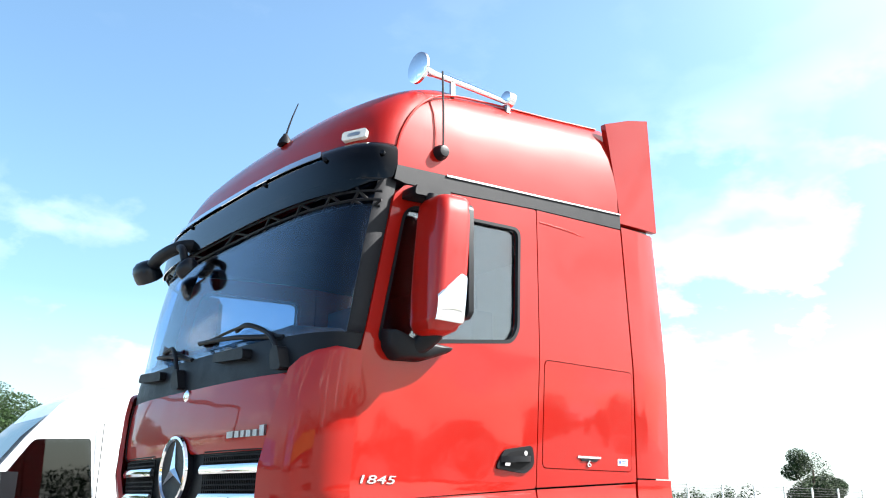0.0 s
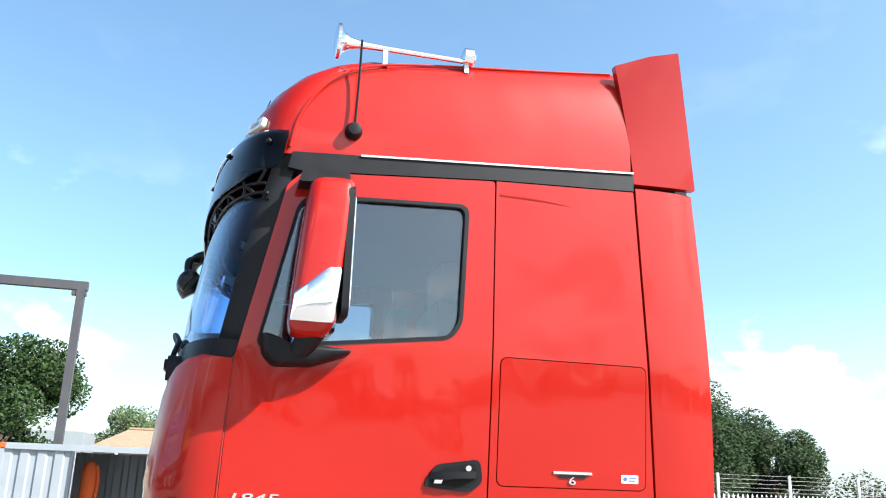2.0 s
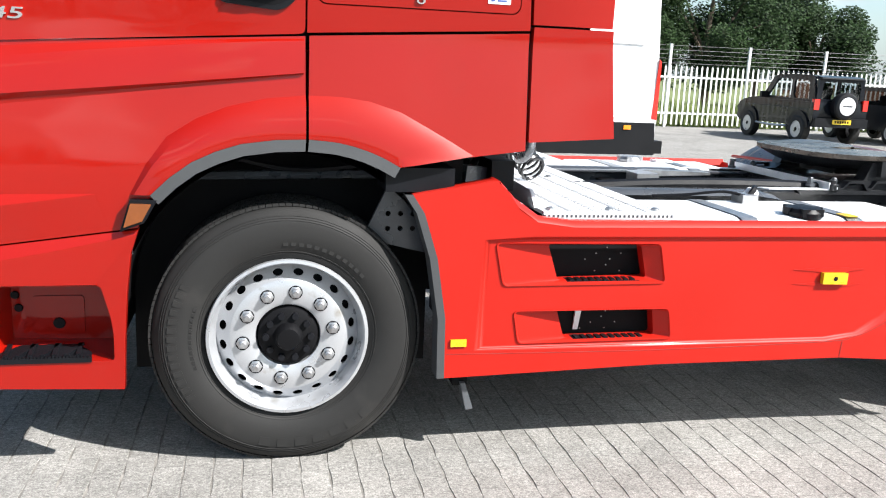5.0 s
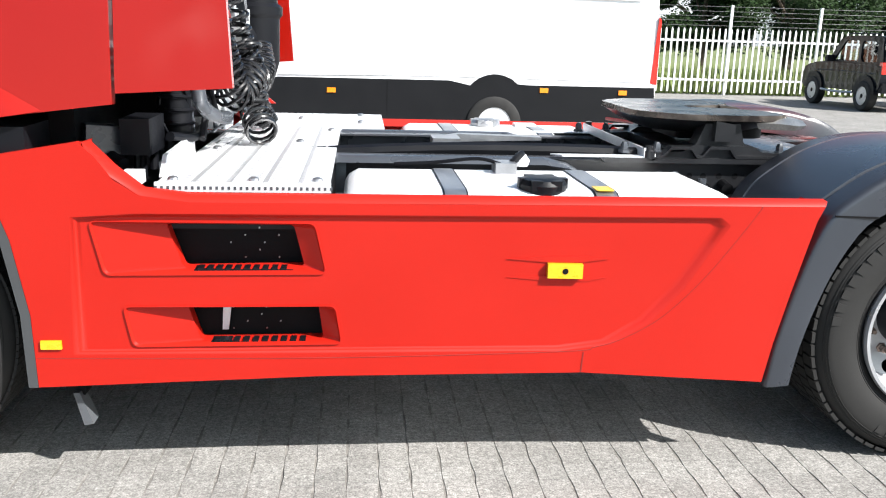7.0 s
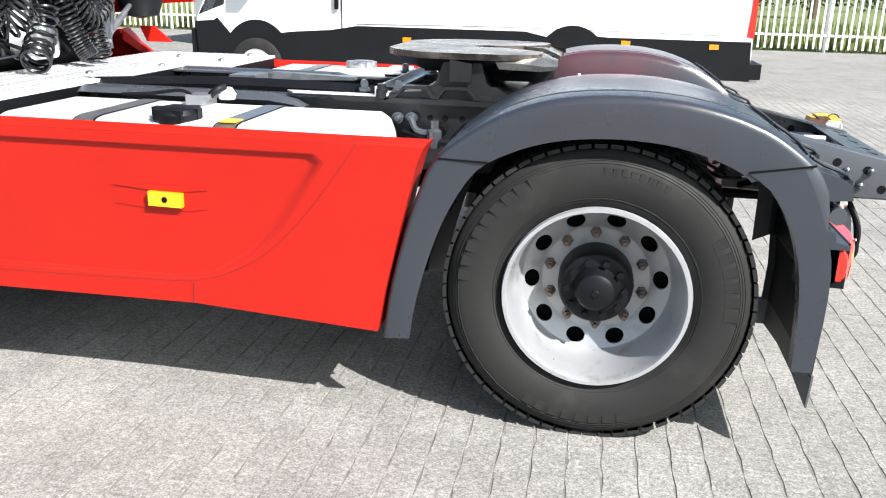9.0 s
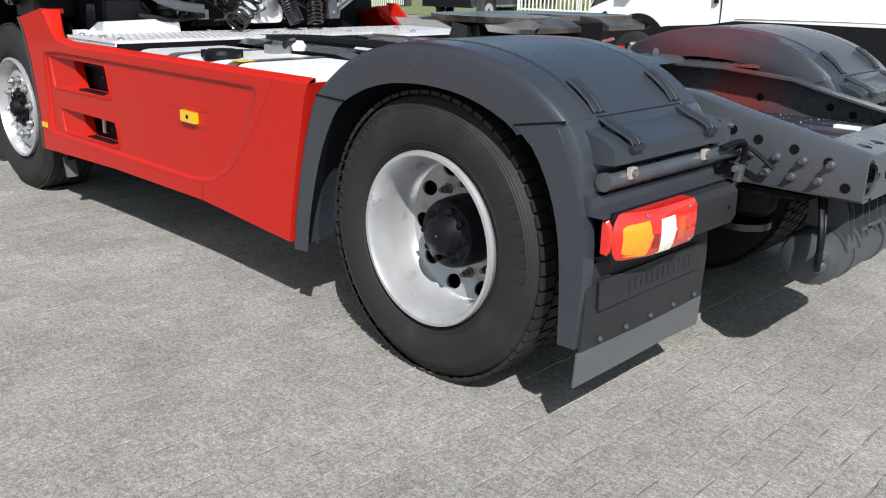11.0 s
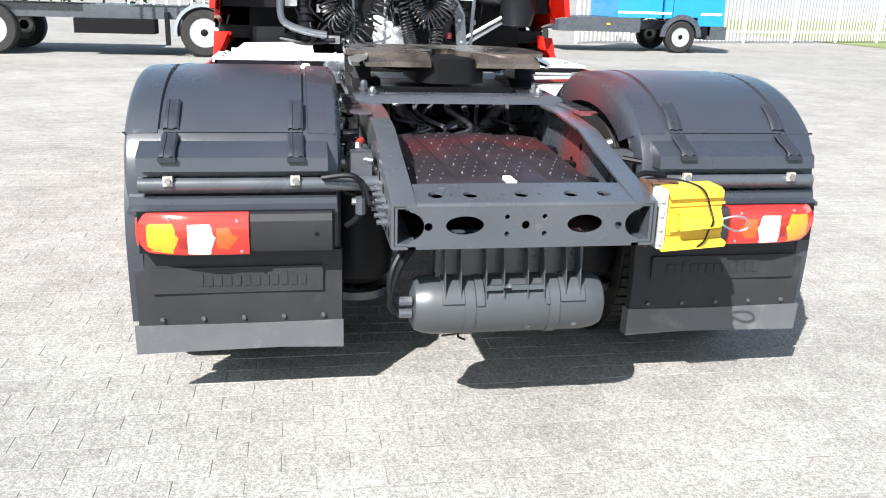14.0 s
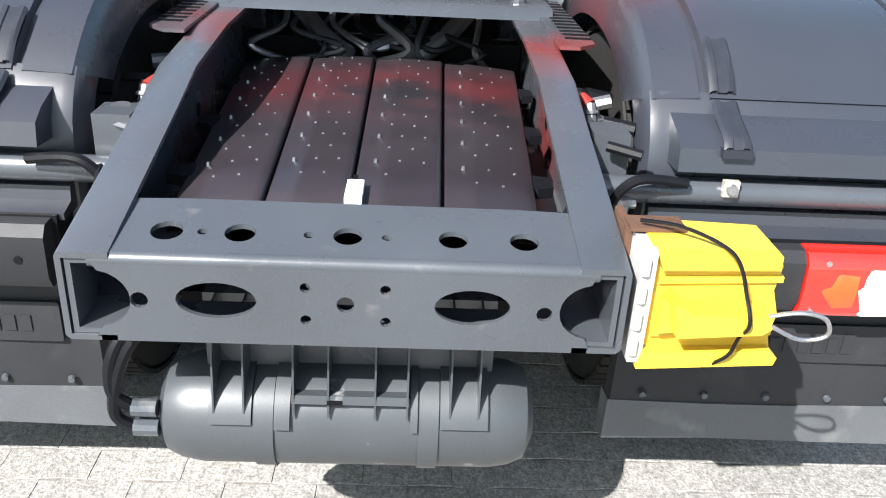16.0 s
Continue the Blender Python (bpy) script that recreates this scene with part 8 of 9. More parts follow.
def white_van():
    v = thing("delivery_van", (0, 8.1, 0), "white high-roof delivery van with dark lower cladding", "van")
    prof = [(-1.50, 0.42), (-1.62, 0.55), (-1.63, 0.95), (-1.52, 1.18), (-1.28, 1.36), (-0.98, 1.62), (-0.52, 2.28), (-0.16, 2.74), (0.2, 2.95), (0.8, 3.02), (5.25, 3.02), (5.40, 2.88), (5.46, 1.2), (5.46, 0.5), (5.30, 0.42)]
    bm = bmesh.new()
    rows = []
    for y, kz in ((-1.02, 0), (-1.0, 1), (-0.80, 2), (0.80, 2), (1.0, 1), (1.02, 0)):
        rows.append([(x + (0.05 if kz < 2 and x < -1.2 else 0), y if z < 1.6 else y * (1 - 0.075 * (z - 1.6) / 1.3), z - (0.10 if kz == 0 and z > 2.6 else 0.035 if kz == 1 and z > 2.6 else 0)) for x, z in prof])
    vv = loft(bm, rows, True)
    bm.faces.new(vv[0]), bm.faces.new(vv[-1])
    part("body", bm, WHITE, v, smooth=30)
    for s in (-1, 1):
        y = s * 1.02
        clad = [(-1.56, 0.40), (-1.60, 0.90), (-1.34, 0.92), (-1.30, 0.95)] + [(-0.76 + 0.47 * math.cos(radians(a)), 0.42 + 0.52 * math.sin(radians(a))) for a in range(140, 36, -8)] + [(-0.30, 0.80), (0.25, 0.84), (0.6, 0.90), (2.75, 0.90)] + [(3.34 + 0.48 * math.cos(radians(a)), 0.42 + 0.57 * math.sin(radians(a))) for a in range(132, 44, -8)] + [(3.78, 0.86), (5.44, 0.86), (5.47, 0.40)]
        part("cladding", slab(clad, "y", y - s * 0.02, y + s * 0.018, 0.006), VAN_GREY, v, "dark grey plastic cladding")
        for xw in (-0.76, 3.34):
            part("arch_gap", slab([(xw + 0.44 * math.cos(radians(a)), 0.40 + 0.46 * math.sin(radians(a))) for a in range(0, 181, 15)] + [(xw - 0.44, 0.36), (xw + 0.44, 0.36)], "y", y - s * 0.1, y + s * 0.005), DARK, v, smooth=0)
            wheel_set(v, xw, s * 0.998, 0.355, 0.16, VAN_RIM, s)
        side_glass(v, [(-0.92, 1.50), (-0.42, 2.26), (0.26, 2.30), (0.36, 1.52)], s * 1.0)
        part("door_seam", cube(0.395, 0.405, min(y - s * 0.01, y + s * 0.002), max(y - s * 0.01, y + s * 0.002), 0.5, 2.5), DARK, v, smooth=0)
        part("door_seam", cube(1.955, 1.965, min(y - s * 0.01, y + s * 0.019), max(y - s * 0.01, y + s * 0.019), 0.45, 0.88), DARK, v, smooth=0)
        part("door_handle", cube(0.31, 0.36, min(y, y + s * 0.03), max(y, y + s * 0.03), 1.10, 1.32, w=0.015), BLACK, v)
        for xa, za in ((1.26, 0.75), (3.98, 0.80), (5.02, 0.79)):
            part("side_marker", cube(xa - 0.055, xa + 0.055, min(y, y + s * 0.03), max(y, y + s * 0.03), za - 0.03, za + 0.03, w=0.006), LENS_O, v, "amber side marker")
        part("tail_lamp", slab([(5.385, 0.92), (5.47, 0.90), (5.47, 1.72), (5.44, 1.75), (5.415, 1.4)], "y", y - s * 0.06, y + s * 0.006, 0.01), LENS_R, v, "tall red tail lamp")
        part("waist_line", pipe([(0.6, y + s * 0.0, 0.93), (2.4, y + s * 0.0, 0.95), (5.2, y, 0.93)], 0.008, 5), WHITE, v)
        part("body_rib", pipe([(1.0, y - s * 0.02, 1.95), (3.0, y - s * 0.02, 1.97), (5.2, y - s * 0.02, 1.95)], 0.010, 5), WHITE, v)
        part("wing_mirror", cube(-0.80, -0.62, min(y + s * 0.08, y + s * 0.28), max(y + s * 0.08, y + s * 0.28), 1.45, 1.85, w=0.03), BLACK, v, "black door mirror")
        part("mirror_arm", tube(bmesh.new(), [(-0.7, y - s * 0.03, 1.5), (-0.7, y + s * 0.1, 1.52)], 0.03, 8), BLACK, v)
        part("head_lamp", slab([(-1.56, 0.98), (-1.20, 1.12), (-1.16, 1.34), (-1.45, 1.18)], "y", y - s * 0.12, y + s * 0.0, 0.01), CAR_GLASS, v, "clear head lamp")
    bm = bmesh.new()
    loft(bm, [[(x, yy, z) for x, z in ((-1.02, 1.62), (-0.80, 1.92), (-0.55, 2.28), (-0.28, 2.56))] for yy in (-0.90, -0.5, 0, 0.5, 0.90)])
    bmesh.ops.translate(bm, verts=bm.verts[:], vec=(-0.012, 0, 0.008))
    part("windscreen", bm, CAR_GLASS, v, "dark windscreen")
    part("bumper", cube(-1.68, -1.35, -1.0, 1.0, 0.40, 0.80, w=0.06, seg=3), VAN_GREY, v)
    part("rear_bumper", cube(5.35, 5.60, -1.0, 1.0, 0.42, 0.60, w=0.04), VAN_GREY, v)
    part("rear_step", cube(5.45, 5.62, -0.7, 0.7, 0.36, 0.42, w=0.01), STEEL, v)
    return v


def off_roader():
    v = thing("off_road_car", (0, 0, 0), "black compact off-road car with white spare wheel cover", "car")
    # local: front at +y, rear at -y
    low = [(-1.60, 0.45), (-1.69, 0.58), (-1.70, 0.80), (-1.67, 1.04), (0.72, 1.06), (1.45, 1.0), (1.66, 0.92), (1.74, 0.78), (1.74, 0.5), (1.6, 0.42)]
    part("body", slab(low, "x", -0.76, 0.76, 0.07, 3), BLACKP, v)
    part("bonnet", slab([(0.60, 1.03), (0.78, 1.10), (1.45, 1.04), (1.62, 0.95), (1.0, 0.95)], "x", -0.64, 0.64, 0.04, 3), BLACKP, v)
    part("roof", slab([(-1.58, 1.60), (-1.50, 1.675), (-1.30, 1.70), (-0.5, 1.715), (0.10, 1.695), (0.26, 1.64), (0.10, 1.63), (-1.30, 1.63)], "x", -0.63, 0.63, 0.03, 3), BLACKP, v)
    part("roof_spoiler", slab([(-1.70, 1.62), (-1.69, 1.655), (-1.45, 1.69), (-1.45, 1.65)], "x", -0.60, 0.60, 0.01), BLACKP, v)
    part("dashboard", cube(-0.60, 0.60, 0.35, 0.62, 0.98, 1.13, w=0.03), DARK, v)
    for xs in (-0.34, 0.34):
        part("seat", slab([(-0.45, 0.95), (-0.58, 1.38), (-0.48, 1.40), (-0.30, 0.95)], "x", xs - 0.22, xs + 0.22, 0.03), DARK, v)
        part("head_rest", cube(xs - 0.12, xs + 0.12, -0.60, -0.50, 1.38, 1.52, w=0.03), DARK, v)
    for s in (-1, 1):
        win = ([(-1.36, 1.12), (-1.33, 1.52), (-1.26, 1.57), (-0.76, 1.59), (-0.70, 1.53), (-0.70, 1.20), (-0.78, 1.11)], [(-0.60, 1.11), (-0.60, 1.56), (-0.52, 1.60), (-0.06, 1.60), (0.04, 1.56), (0.46, 1.12)])
        frame_out = [(-1.64, 1.0), (-1.52, 1.60), (-1.46, 1.655), (0.08, 1.665), (0.22, 1.63), (0.72, 1.06), (0.72, 1.0)]
        part("cabin_side", holed(frame_out, list(win), "x", s * 0.64, s * 0.69), BLACKP, v, smooth=20)
        for pts in win:
            part("side_window", slab(pts, "x", s * 0.655, s * 0.660), CLEAR, v, "clear side window", smooth=0)
        part("sill_step", pipe([(s * 0.80, -0.72, 0.40), (s * 0.82, 0.0, 0.38), (s * 0.80, 0.68, 0.40)], 0.03, 8), STEEL, v, "bright side step")
        part("side_crease", pipe([(s * 0.762, -1.5, 0.86), (s * 0.764, 0.4, 0.88), (s * 0.75, 1.5, 0.84)], 0.008, 5), BLACKP, v)
        part("door_seam", cube(min(s * 0.755, s * 0.7615), max(s * 0.755, s * 0.7615), -0.655, -0.645, 0.5, 1.05), DARK, v, smooth=0)
        part("wheel_flare", slab([(-1.15 + 0.44 * math.cos(radians(a)), 0.40 + 0.42 * math.sin(radians(a))) for a in range(0, 181, 20)] + [(-1.52, 0.42), (-0.78, 0.42)], "x", s * 0.70, s * 0.80, 0.02), BLACK, v)
        part("wheel_flare", slab([(1.10 + 0.44 * math.cos(radians(a)), 0.40 + 0.42 * math.sin(radians(a))) for a in range(0, 181, 20)] + [(0.73, 0.42), (1.47, 0.42)], "x", s * 0.70, s * 0.80, 0.02), BLACK, v)
        for y in (-1.15, 1.10):
            w = wheel_set(v, s * 0.72, y, 0.345, 0.21, RIM, 1)
            w.rotation_euler = (0, 0, radians(-90 if s > 0 else 90))
        part("tail_lamp", cube(min(s * 0.62, s * 0.755), max(s * 0.62, s * 0.755), -1.72, -1.60, 0.86, 1.12, w=0.01), LENS_R, v, "red tail lamp")
        part("bumper_lamp", cube(min(s * 0.35, s * 0.6), max(s * 0.35, s * 0.6), -1.79, -1.74, 0.52, 0.60, w=0.006), LENS_R, v)
        part("mirror", cube(min(s * 0.70, s * 0.88), max(s * 0.70, s * 0.88), 0.42, 0.52, 1.08, 1.24, w=0.02), BLACK, v)
        part("roof_rail", pipe([(s * 0.58, -1.2, 1.70), (s * 0.58, -1.1, 1.75), (s * 0.58, 0.0, 1.75), (s * 0.58, 0.1, 1.70)], 0.014, 6), BLACK, v)
    rear_open = [(-0.55, 1.12), (0.55, 1.12), (0.53, 1.50), (0.47, 1.55), (-0.47, 1.55), (-0.53, 1.50)]
    gate = part("tailgate", holed([(-0.68, 1.0), (0.68, 1.0), (0.64, 1.62), (-0.64, 1.62)], [rear_open], "y", -1.655, -1.60), BLACKP, v, smooth=20)
    part("rear_window", slab(rear_open, "y", -1.635, -1.63), CLEAR, gate, "clear rear window", smooth=0)
    part("front_glass", slab([(-0.60, 1.08), (0.60, 1.08), (0.56, 1.10), (-0.56, 1.10)], "y", 0.66, 0.67), CLEAR, v, smooth=0)
    part("rear_bumper", cube(-0.74, 0.74, -1.80, -1.58, 0.44, 0.66, w=0.04), BLACK, v)
    sp = part("spare_wheel", turned([(0.0, 0.0), (0.24, 0.0), (0.30, 0.015), (0.335, 0.06), (0.335, 0.2), (0.30, 0.22), (0, 0.22)], (0.0, -1.95, 0.97), "y", 40), BLACK, v, "spare wheel with a white cover disc")
    part("cover_disc", turned([(0, 0.0), (0.20, 0.0), (0.22, 0.006), (0.22, 0.02), (0, 0.02)], (0.0, -1.962, 0.97), "y", 36), STICK_W, sp)
    for k in range(6):
        part("cover_bar", cube(-0.13 + k * 0.045, -0.095 + k * 0.045, -1.966, -1.961, 0.955, 0.99), DARK, sp, smooth=0)
    pl = part("number_plate", cube(-0.26, 0.26, -1.815, -1.80, 0.52, 0.63, w=0.003), PLATE_Y, v, "yellow number plate")
    for k in range(6):
        part("plate_bar", cube(-0.20 + k * 0.07, -0.155 + k * 0.07, -1.818, -1.814, 0.545, 0.605), DARK, pl, smooth=0)
    return v


def hatchback(paint, label):
    v = thing("parked_car", (0, 0, 0), label, "car")
    prof = [(-1.9, 0.35), (-1.95, 0.7), (-1.80, 0.98), (-1.45, 1.38), (-1.1, 1.47), (0.1, 1.45), (0.45, 1.35), (1.0, 0.98), (1.75, 0.85), (1.95, 0.62), (1.9, 0.32)]
    part("body", slab(prof, "x", -0.82, 0.82, 0.10, 3), paint, v)
    for s in (-1, 1):
        part("side_window", slab(round_poly([(-1.45, 1.0), (-1.2, 1.34), (0.05, 1.36), (0.75, 1.0)], 0.06), "x", s * 0.81, s * 0.826), CAR_GLASS, v, smooth=0)
        for y in (-1.2, 1.25):
            w = wheel_set(v, s * 0.74, y, 0.31, 0.19, RIM, 1)
            w.rotation_euler = (0, 0, radians(-90 if s > 0 else 90))
        part("tail_lamp", cube(min(s * 0.55, s * 0.8), max(s * 0.55, s * 0.8), -1.93, -1.75, 0.78, 0.95, w=0.02), LENS_R, v)
    return v


def small_van():
    v = thing("small_van", (0, 0, 0), "dark grey small van with rear doors and yellow plate", "van")
    # local: rear at -y
    prof = [(-2.05, 0.40), (-2.10, 0.60), (-2.06, 1.05), (-1.92, 1.78), (-1.75, 1.84), (0.55, 1.86), (0.95, 1.78), (1.45, 1.12), (1.95, 0.98), (2.12, 0.7), (2.05, 0.36)]
    part("body", slab(prof, "x", -0.86, 0.86, 0.09, 3), CHAR, v)
    for x0, x1 in ((-0.70, -0.05), (0.05, 0.70)):
        part("rear_window", slab(rrect(x0, x1, 1.12, 1.66, 0.05), "y", -2.03, -2.075, 0.0), CAR_GLASS, v, smooth=0)
    part("rear_door_seam", cube(-0.008, 0.008, -2.115, -2.05, 0.62, 1.74), DARK, v, smooth=0)
    part("rear_bumper", cube(-0.85, 0.85, -2.20, -1.95, 0.38, 0.58, w=0.05), BLACK, v)
    pl = part("number_plate", cube(-0.62, -0.12, -2.135, -2.10, 0.72, 0.83, w=0.003), PLATE_Y, v, "yellow number plate")
    for k in range(6):
        part("plate_bar", cube(-0.58 + k * 0.07, -0.535 + k * 0.07, -2.138, -2.134, 0.745, 0.805), DARK, pl, smooth=0)
    part("wiper", pipe([(0.3, -2.09, 1.10), (0.35, -2.085, 1.3), (0.42, -2.07, 1.42)], 0.012, 5), BLACK, v)
    for s in (-1, 1):
        part("tail_lamp", cube(min(s * 0.76, s * 0.87), max(s * 0.76, s * 0.87), -2.11, -1.98, 0.95, 1.45, w=0.015), LENS_R, v, "tall red tail lamp")
        for pts in ([(-1.7, 1.2), (-1.62, 1.62), (-0.75, 1.64), (-0.75, 1.2)], [(-0.68, 1.2), (-0.68, 1.64), (0.25, 1.64), (0.25, 1.2)], [(0.33, 1.2), (0.33, 1.64), (0.72, 1.62), (1.12, 1.2)]):
            part("side_window", slab(round_poly(pts, 0.05), "x", s * 0.85, s * 0.867), CAR_GLASS, v, smooth=0)
        part("sill_strip", cube(min(s * 0.85, s * 0.875), max(s * 0.85, s * 0.875), -1.0, 1.0, 0.40, 0.46, w=0.01), STEEL, v)
        part("sliding_rail", cube(min(s * 0.855, s * 0.87), max(s * 0.855, s * 0.87), -1.7, -0.6, 1.06, 1.09), BLACK, v, smooth=0)
        part("mirror", cube(min(s * 0.86, s * 1.02), max(s * 0.86, s * 1.02), 0.75, 0.87, 1.12, 1.3, w=0.03), BLACK, v)
        for y in (-1.30, 1.35):
            part("arch_gap", slab([(y + 0.37 * math.cos(radians(a)), 0.34 + 0.37 * math.sin(radians(a))) for a in range(0, 181, 20)], "x", s * 0.80, s * 0.863), DARK, v, smooth=0)
            w = wheel_set(v, s * 0.78, y, 0.315, 0.19, RIM, 1)
            w.rotation_euler = (0, 0, radians(-90 if s > 0 else 90))
    return v


def blue_lorry():
    """A box-bodied lorry; front at +y, near side towards +x."""
    v = thing("blue_lorry", (0, 0, 0), "bright blue lorry with grey chassis skirts", "truck")
    part("cab", slab([(0.2, 0.95), (0.2, 2.75), (0.5, 2.85), (1.5, 2.80), (1.85, 2.0), (2.0, 1.45), (2.02, 0.75), (1.25, 0.75), (1.22, 1.0)], "x", -1.15, 1.15, 0.05), BLUE, v)
    part("cab_back_body", cube(-1.15, 1.15, -1.2, 0.12, 0.95, 2.9, w=0.03), BLUE, v)
    part("chassis", cube(-0.45, 0.45, -4.8, 1.6, 0.62, 0.86, w=0.01), CHASSIS, v)
    part("side_box", cube(0.55, 1.16, -2.9, -0.5, 0.55, 0.95, w=0.03), CHASSIS, v, "grey side skirt box")
    part("side_box_far", cube(-1.16, -0.55, -2.9, -0.5, 0.55, 0.95, w=0.03), CHASSIS, v)
    part("side_marker", cube(1.15, 1.175, -1.5, -1.4, 0.74, 0.79), YELLOW, v, smooth=0)
    part("bumper", cube(-1.16, 1.16, 1.55, 2.12, 0.38, 0.76, w=0.05), CHASSIS, v)
    for s in (-1, 1):
        part("side_window", slab(round_poly([(0.62, 1.75), (0.62, 2.45), (1.40, 2.42), (1.68, 1.85)], 0.06), "x", s * 1.145, s * 1.156), CAR_GLASS, v, smooth=0)
        part("door_handle", cube(min(s * 1.15, s * 1.18), max(s * 1.15, s * 1.18), 0.55, 0.75, 1.52, 1.58, w=0.008), BLACK, v)
        part("door_seam", cube(min(s * 1.145, s * 1.154), max(s * 1.145, s * 1.154), 0.44, 0.455, 0.95, 2.7), DARK, v, smooth=0)
        part("wheel_arch", slab([(0.75 + 0.62 * math.cos(radians(a)), 0.45 + 0.62 * math.sin(radians(a))) for a in range(0, 181, 15)] + [(0.75 + 0.48 * math.cos(radians(a)), 0.45 + 0.48 * math.sin(radians(a))) for a in range(180, -1, -15)], "x", s * 1.10, s * 1.17, 0.012), CHASSIS, v)
        part("step", cube(min(s * 0.9, s * 1.16), max(s * 0.9, s * 1.16), 1.35, 1.62, 0.5, 0.76, w=0.02), BLACK, v)
        for y in (0.75, -3.6):
            w = wheel_set(v, s * 1.02, y, 0.44, 0.26, RIM, 1)
            w.rotation_euler = (0, 0, radians(-90 if s > 0 else 90))
        part("stripe", cube(min(s * 1.146, s * 1.156), max(s * 1.146, s * 1.156), -1.18, 0.40, 1.06, 1.12), STICK_W, v, smooth=0)
        part("stripe", cube(min(s * 1.146, s * 1.156), max(s * 1.146, s * 1.156), 1.3, 1.95, 1.06, 1.12), STICK_W, v, smooth=0)
    return v


DULLY = mat("dull_yellow_paint", (0.42, 0.27, 0.05), 0.5, 0, 0.2, 3)


def cage_lorry():
    """An eight-wheeler with grey fenders, blue load and white stakes; lies along y."""
    v = thing("stake_lorry", (0, 0, 0), "grey-fendered lorry with blue body behind white stakes", "truck")
    part("chassis", cube(-0.9, 0.9, -6.5, 3.4, 0.75, 1.02, w=0.02), CHASSIS, v)
    part("load_body", cube(-1.1, 1.1, -1.6, 3.2, 1.22, 2.9, w=0.05), BLUE, v)
    part("yellow_body", cube(-1.1, 1.1, -6.3, -2.6, 1.1, 1.95, w=0.05), DULLY, v, "yellow tipper body")
    for k in range(19):
        part("stake", cube(1.14, 1.17, -1.5 + k * 0.25, -1.455 + k * 0.25, 1.05, 2.8, w=0.008), FENCE_W, v)
    part("stake_rail", cube(1.13, 1.17, -1.6, 3.1, 1.9, 1.96, w=0.006), FENCE_W, v)
    for y in (0.0, 1.42, -4.2, -5.6):
        arc = [(y + 0.62 * math.cos(radians(a)), 0.50 + 0.60 * math.sin(radians(a))) for a in range(-10, 191, 12)]
        arc2 = [(y + 0.55 * math.cos(radians(a)), 0.50 + 0.53 * math.sin(radians(a))) for a in range(190, -11, -12)]
        if y >= 0:
            part("fender", slab(arc + arc2, "x", 0.72, 1.20, 0.01), CONT, v, "pale grey fender")
        for s in (-1, 1):
            w = wheel_set(v, s * 1.0, y, 0.5, 0.30, RIM, 1)
            w.rotation_euler = (0, 0, radians(-90 if s > 0 else 90))
    part("mud_guard_post", cube(0.9, 1.1, -0.80, -0.72, 0.22, 0.9, w=0.01), BLACK, v)
    part("tool_box", cube(0.6, 1.15, -2.6, -1.0, 0.45, 0.75, w=0.03), DARK, v)
    part("side_lamp", cube(1.17, 1.2, 0.66, 0.74, 0.95, 1.02), AMBER, v, smooth=0)
    return v


def PALE(height):
    return [(-0.026, 0.08), (0.026, 0.08), (0.026, height - 0.06), (0.0, height), (-0.026, height - 0.06)]


def fence(a, b, pitch, label, wires=True, height=1.85):
    a, b = Vector((*a, 0)), Vector((*b, 0))
    d = b - a
    n, ang = int(d.length / pitch), math.atan2(d.y, d.x)
    f = thing("palisade_fence", a, label, "fence", kind="structure")
    f.rotation_euler = (0, 0, ang)
    pale = None
    for k in range(min(n, 300)):
        if pale is None:
            bm = slab(PALE(height), "y", -0.012, 0.004)
            pale = part("pale", bm, FENCE_W, f, smooth=0)
            ob = pale
        else:
            ob = new("pale", pale.data)
            ob.parent = f
        ob.location = (k * pitch, 0, 0)
    if n > 300:
        coords, polys = [], []
        for k in range(300, n):
            i, shape = len(coords), PALE(height)
            for y in (-0.012, 0.004):
                coords += [(u + k * pitch, y, z) for u, z in shape]
            polys += [tuple(range(i, i + 5)), tuple(range(i + 9, i + 4, -1))] + [(i + q, i + 5 + q, i + 5 + (q + 1) % 5, i + (q + 1) % 5) for q in range(5)]
        me = bpy.data.meshes.new("pale_run")
        me.from_pydata(coords, [], polys)
        me.materials.append(FENCE_W)
        run = new("pale_run", me)
        run.parent = f
        tagged(run, kind="stuff")
    for z in (0.42, height - 0.35):
        part("rail", cube(0, d.length, 0.008, 0.05, z - 0.03, z + 0.03), FENCE_W, f, smooth=0)
    post = None
    for k in range(int(d.length / 2.6) + 1):
        if post is None:
            post = part("post", cube(-0.035, 0.035, 0.05, 0.12, 0.0, height + (0.62 if wires else 0.1)), FENCE_W, f, smooth=0)
            ob = post
        else:
            ob = new("post", post.data)
            ob.parent = f
        ob.location = (k * 2.6, 0, 0)
    if wires:
        for k in range(5):
            part("wire", tube(bmesh.new(), [(0, 0.09, height + 0.06 + k * 0.13), (d.length, 0.09, height + 0.06 + k * 0.13)], 0.006, 5), POSTM, f, smooth=0)
    return f


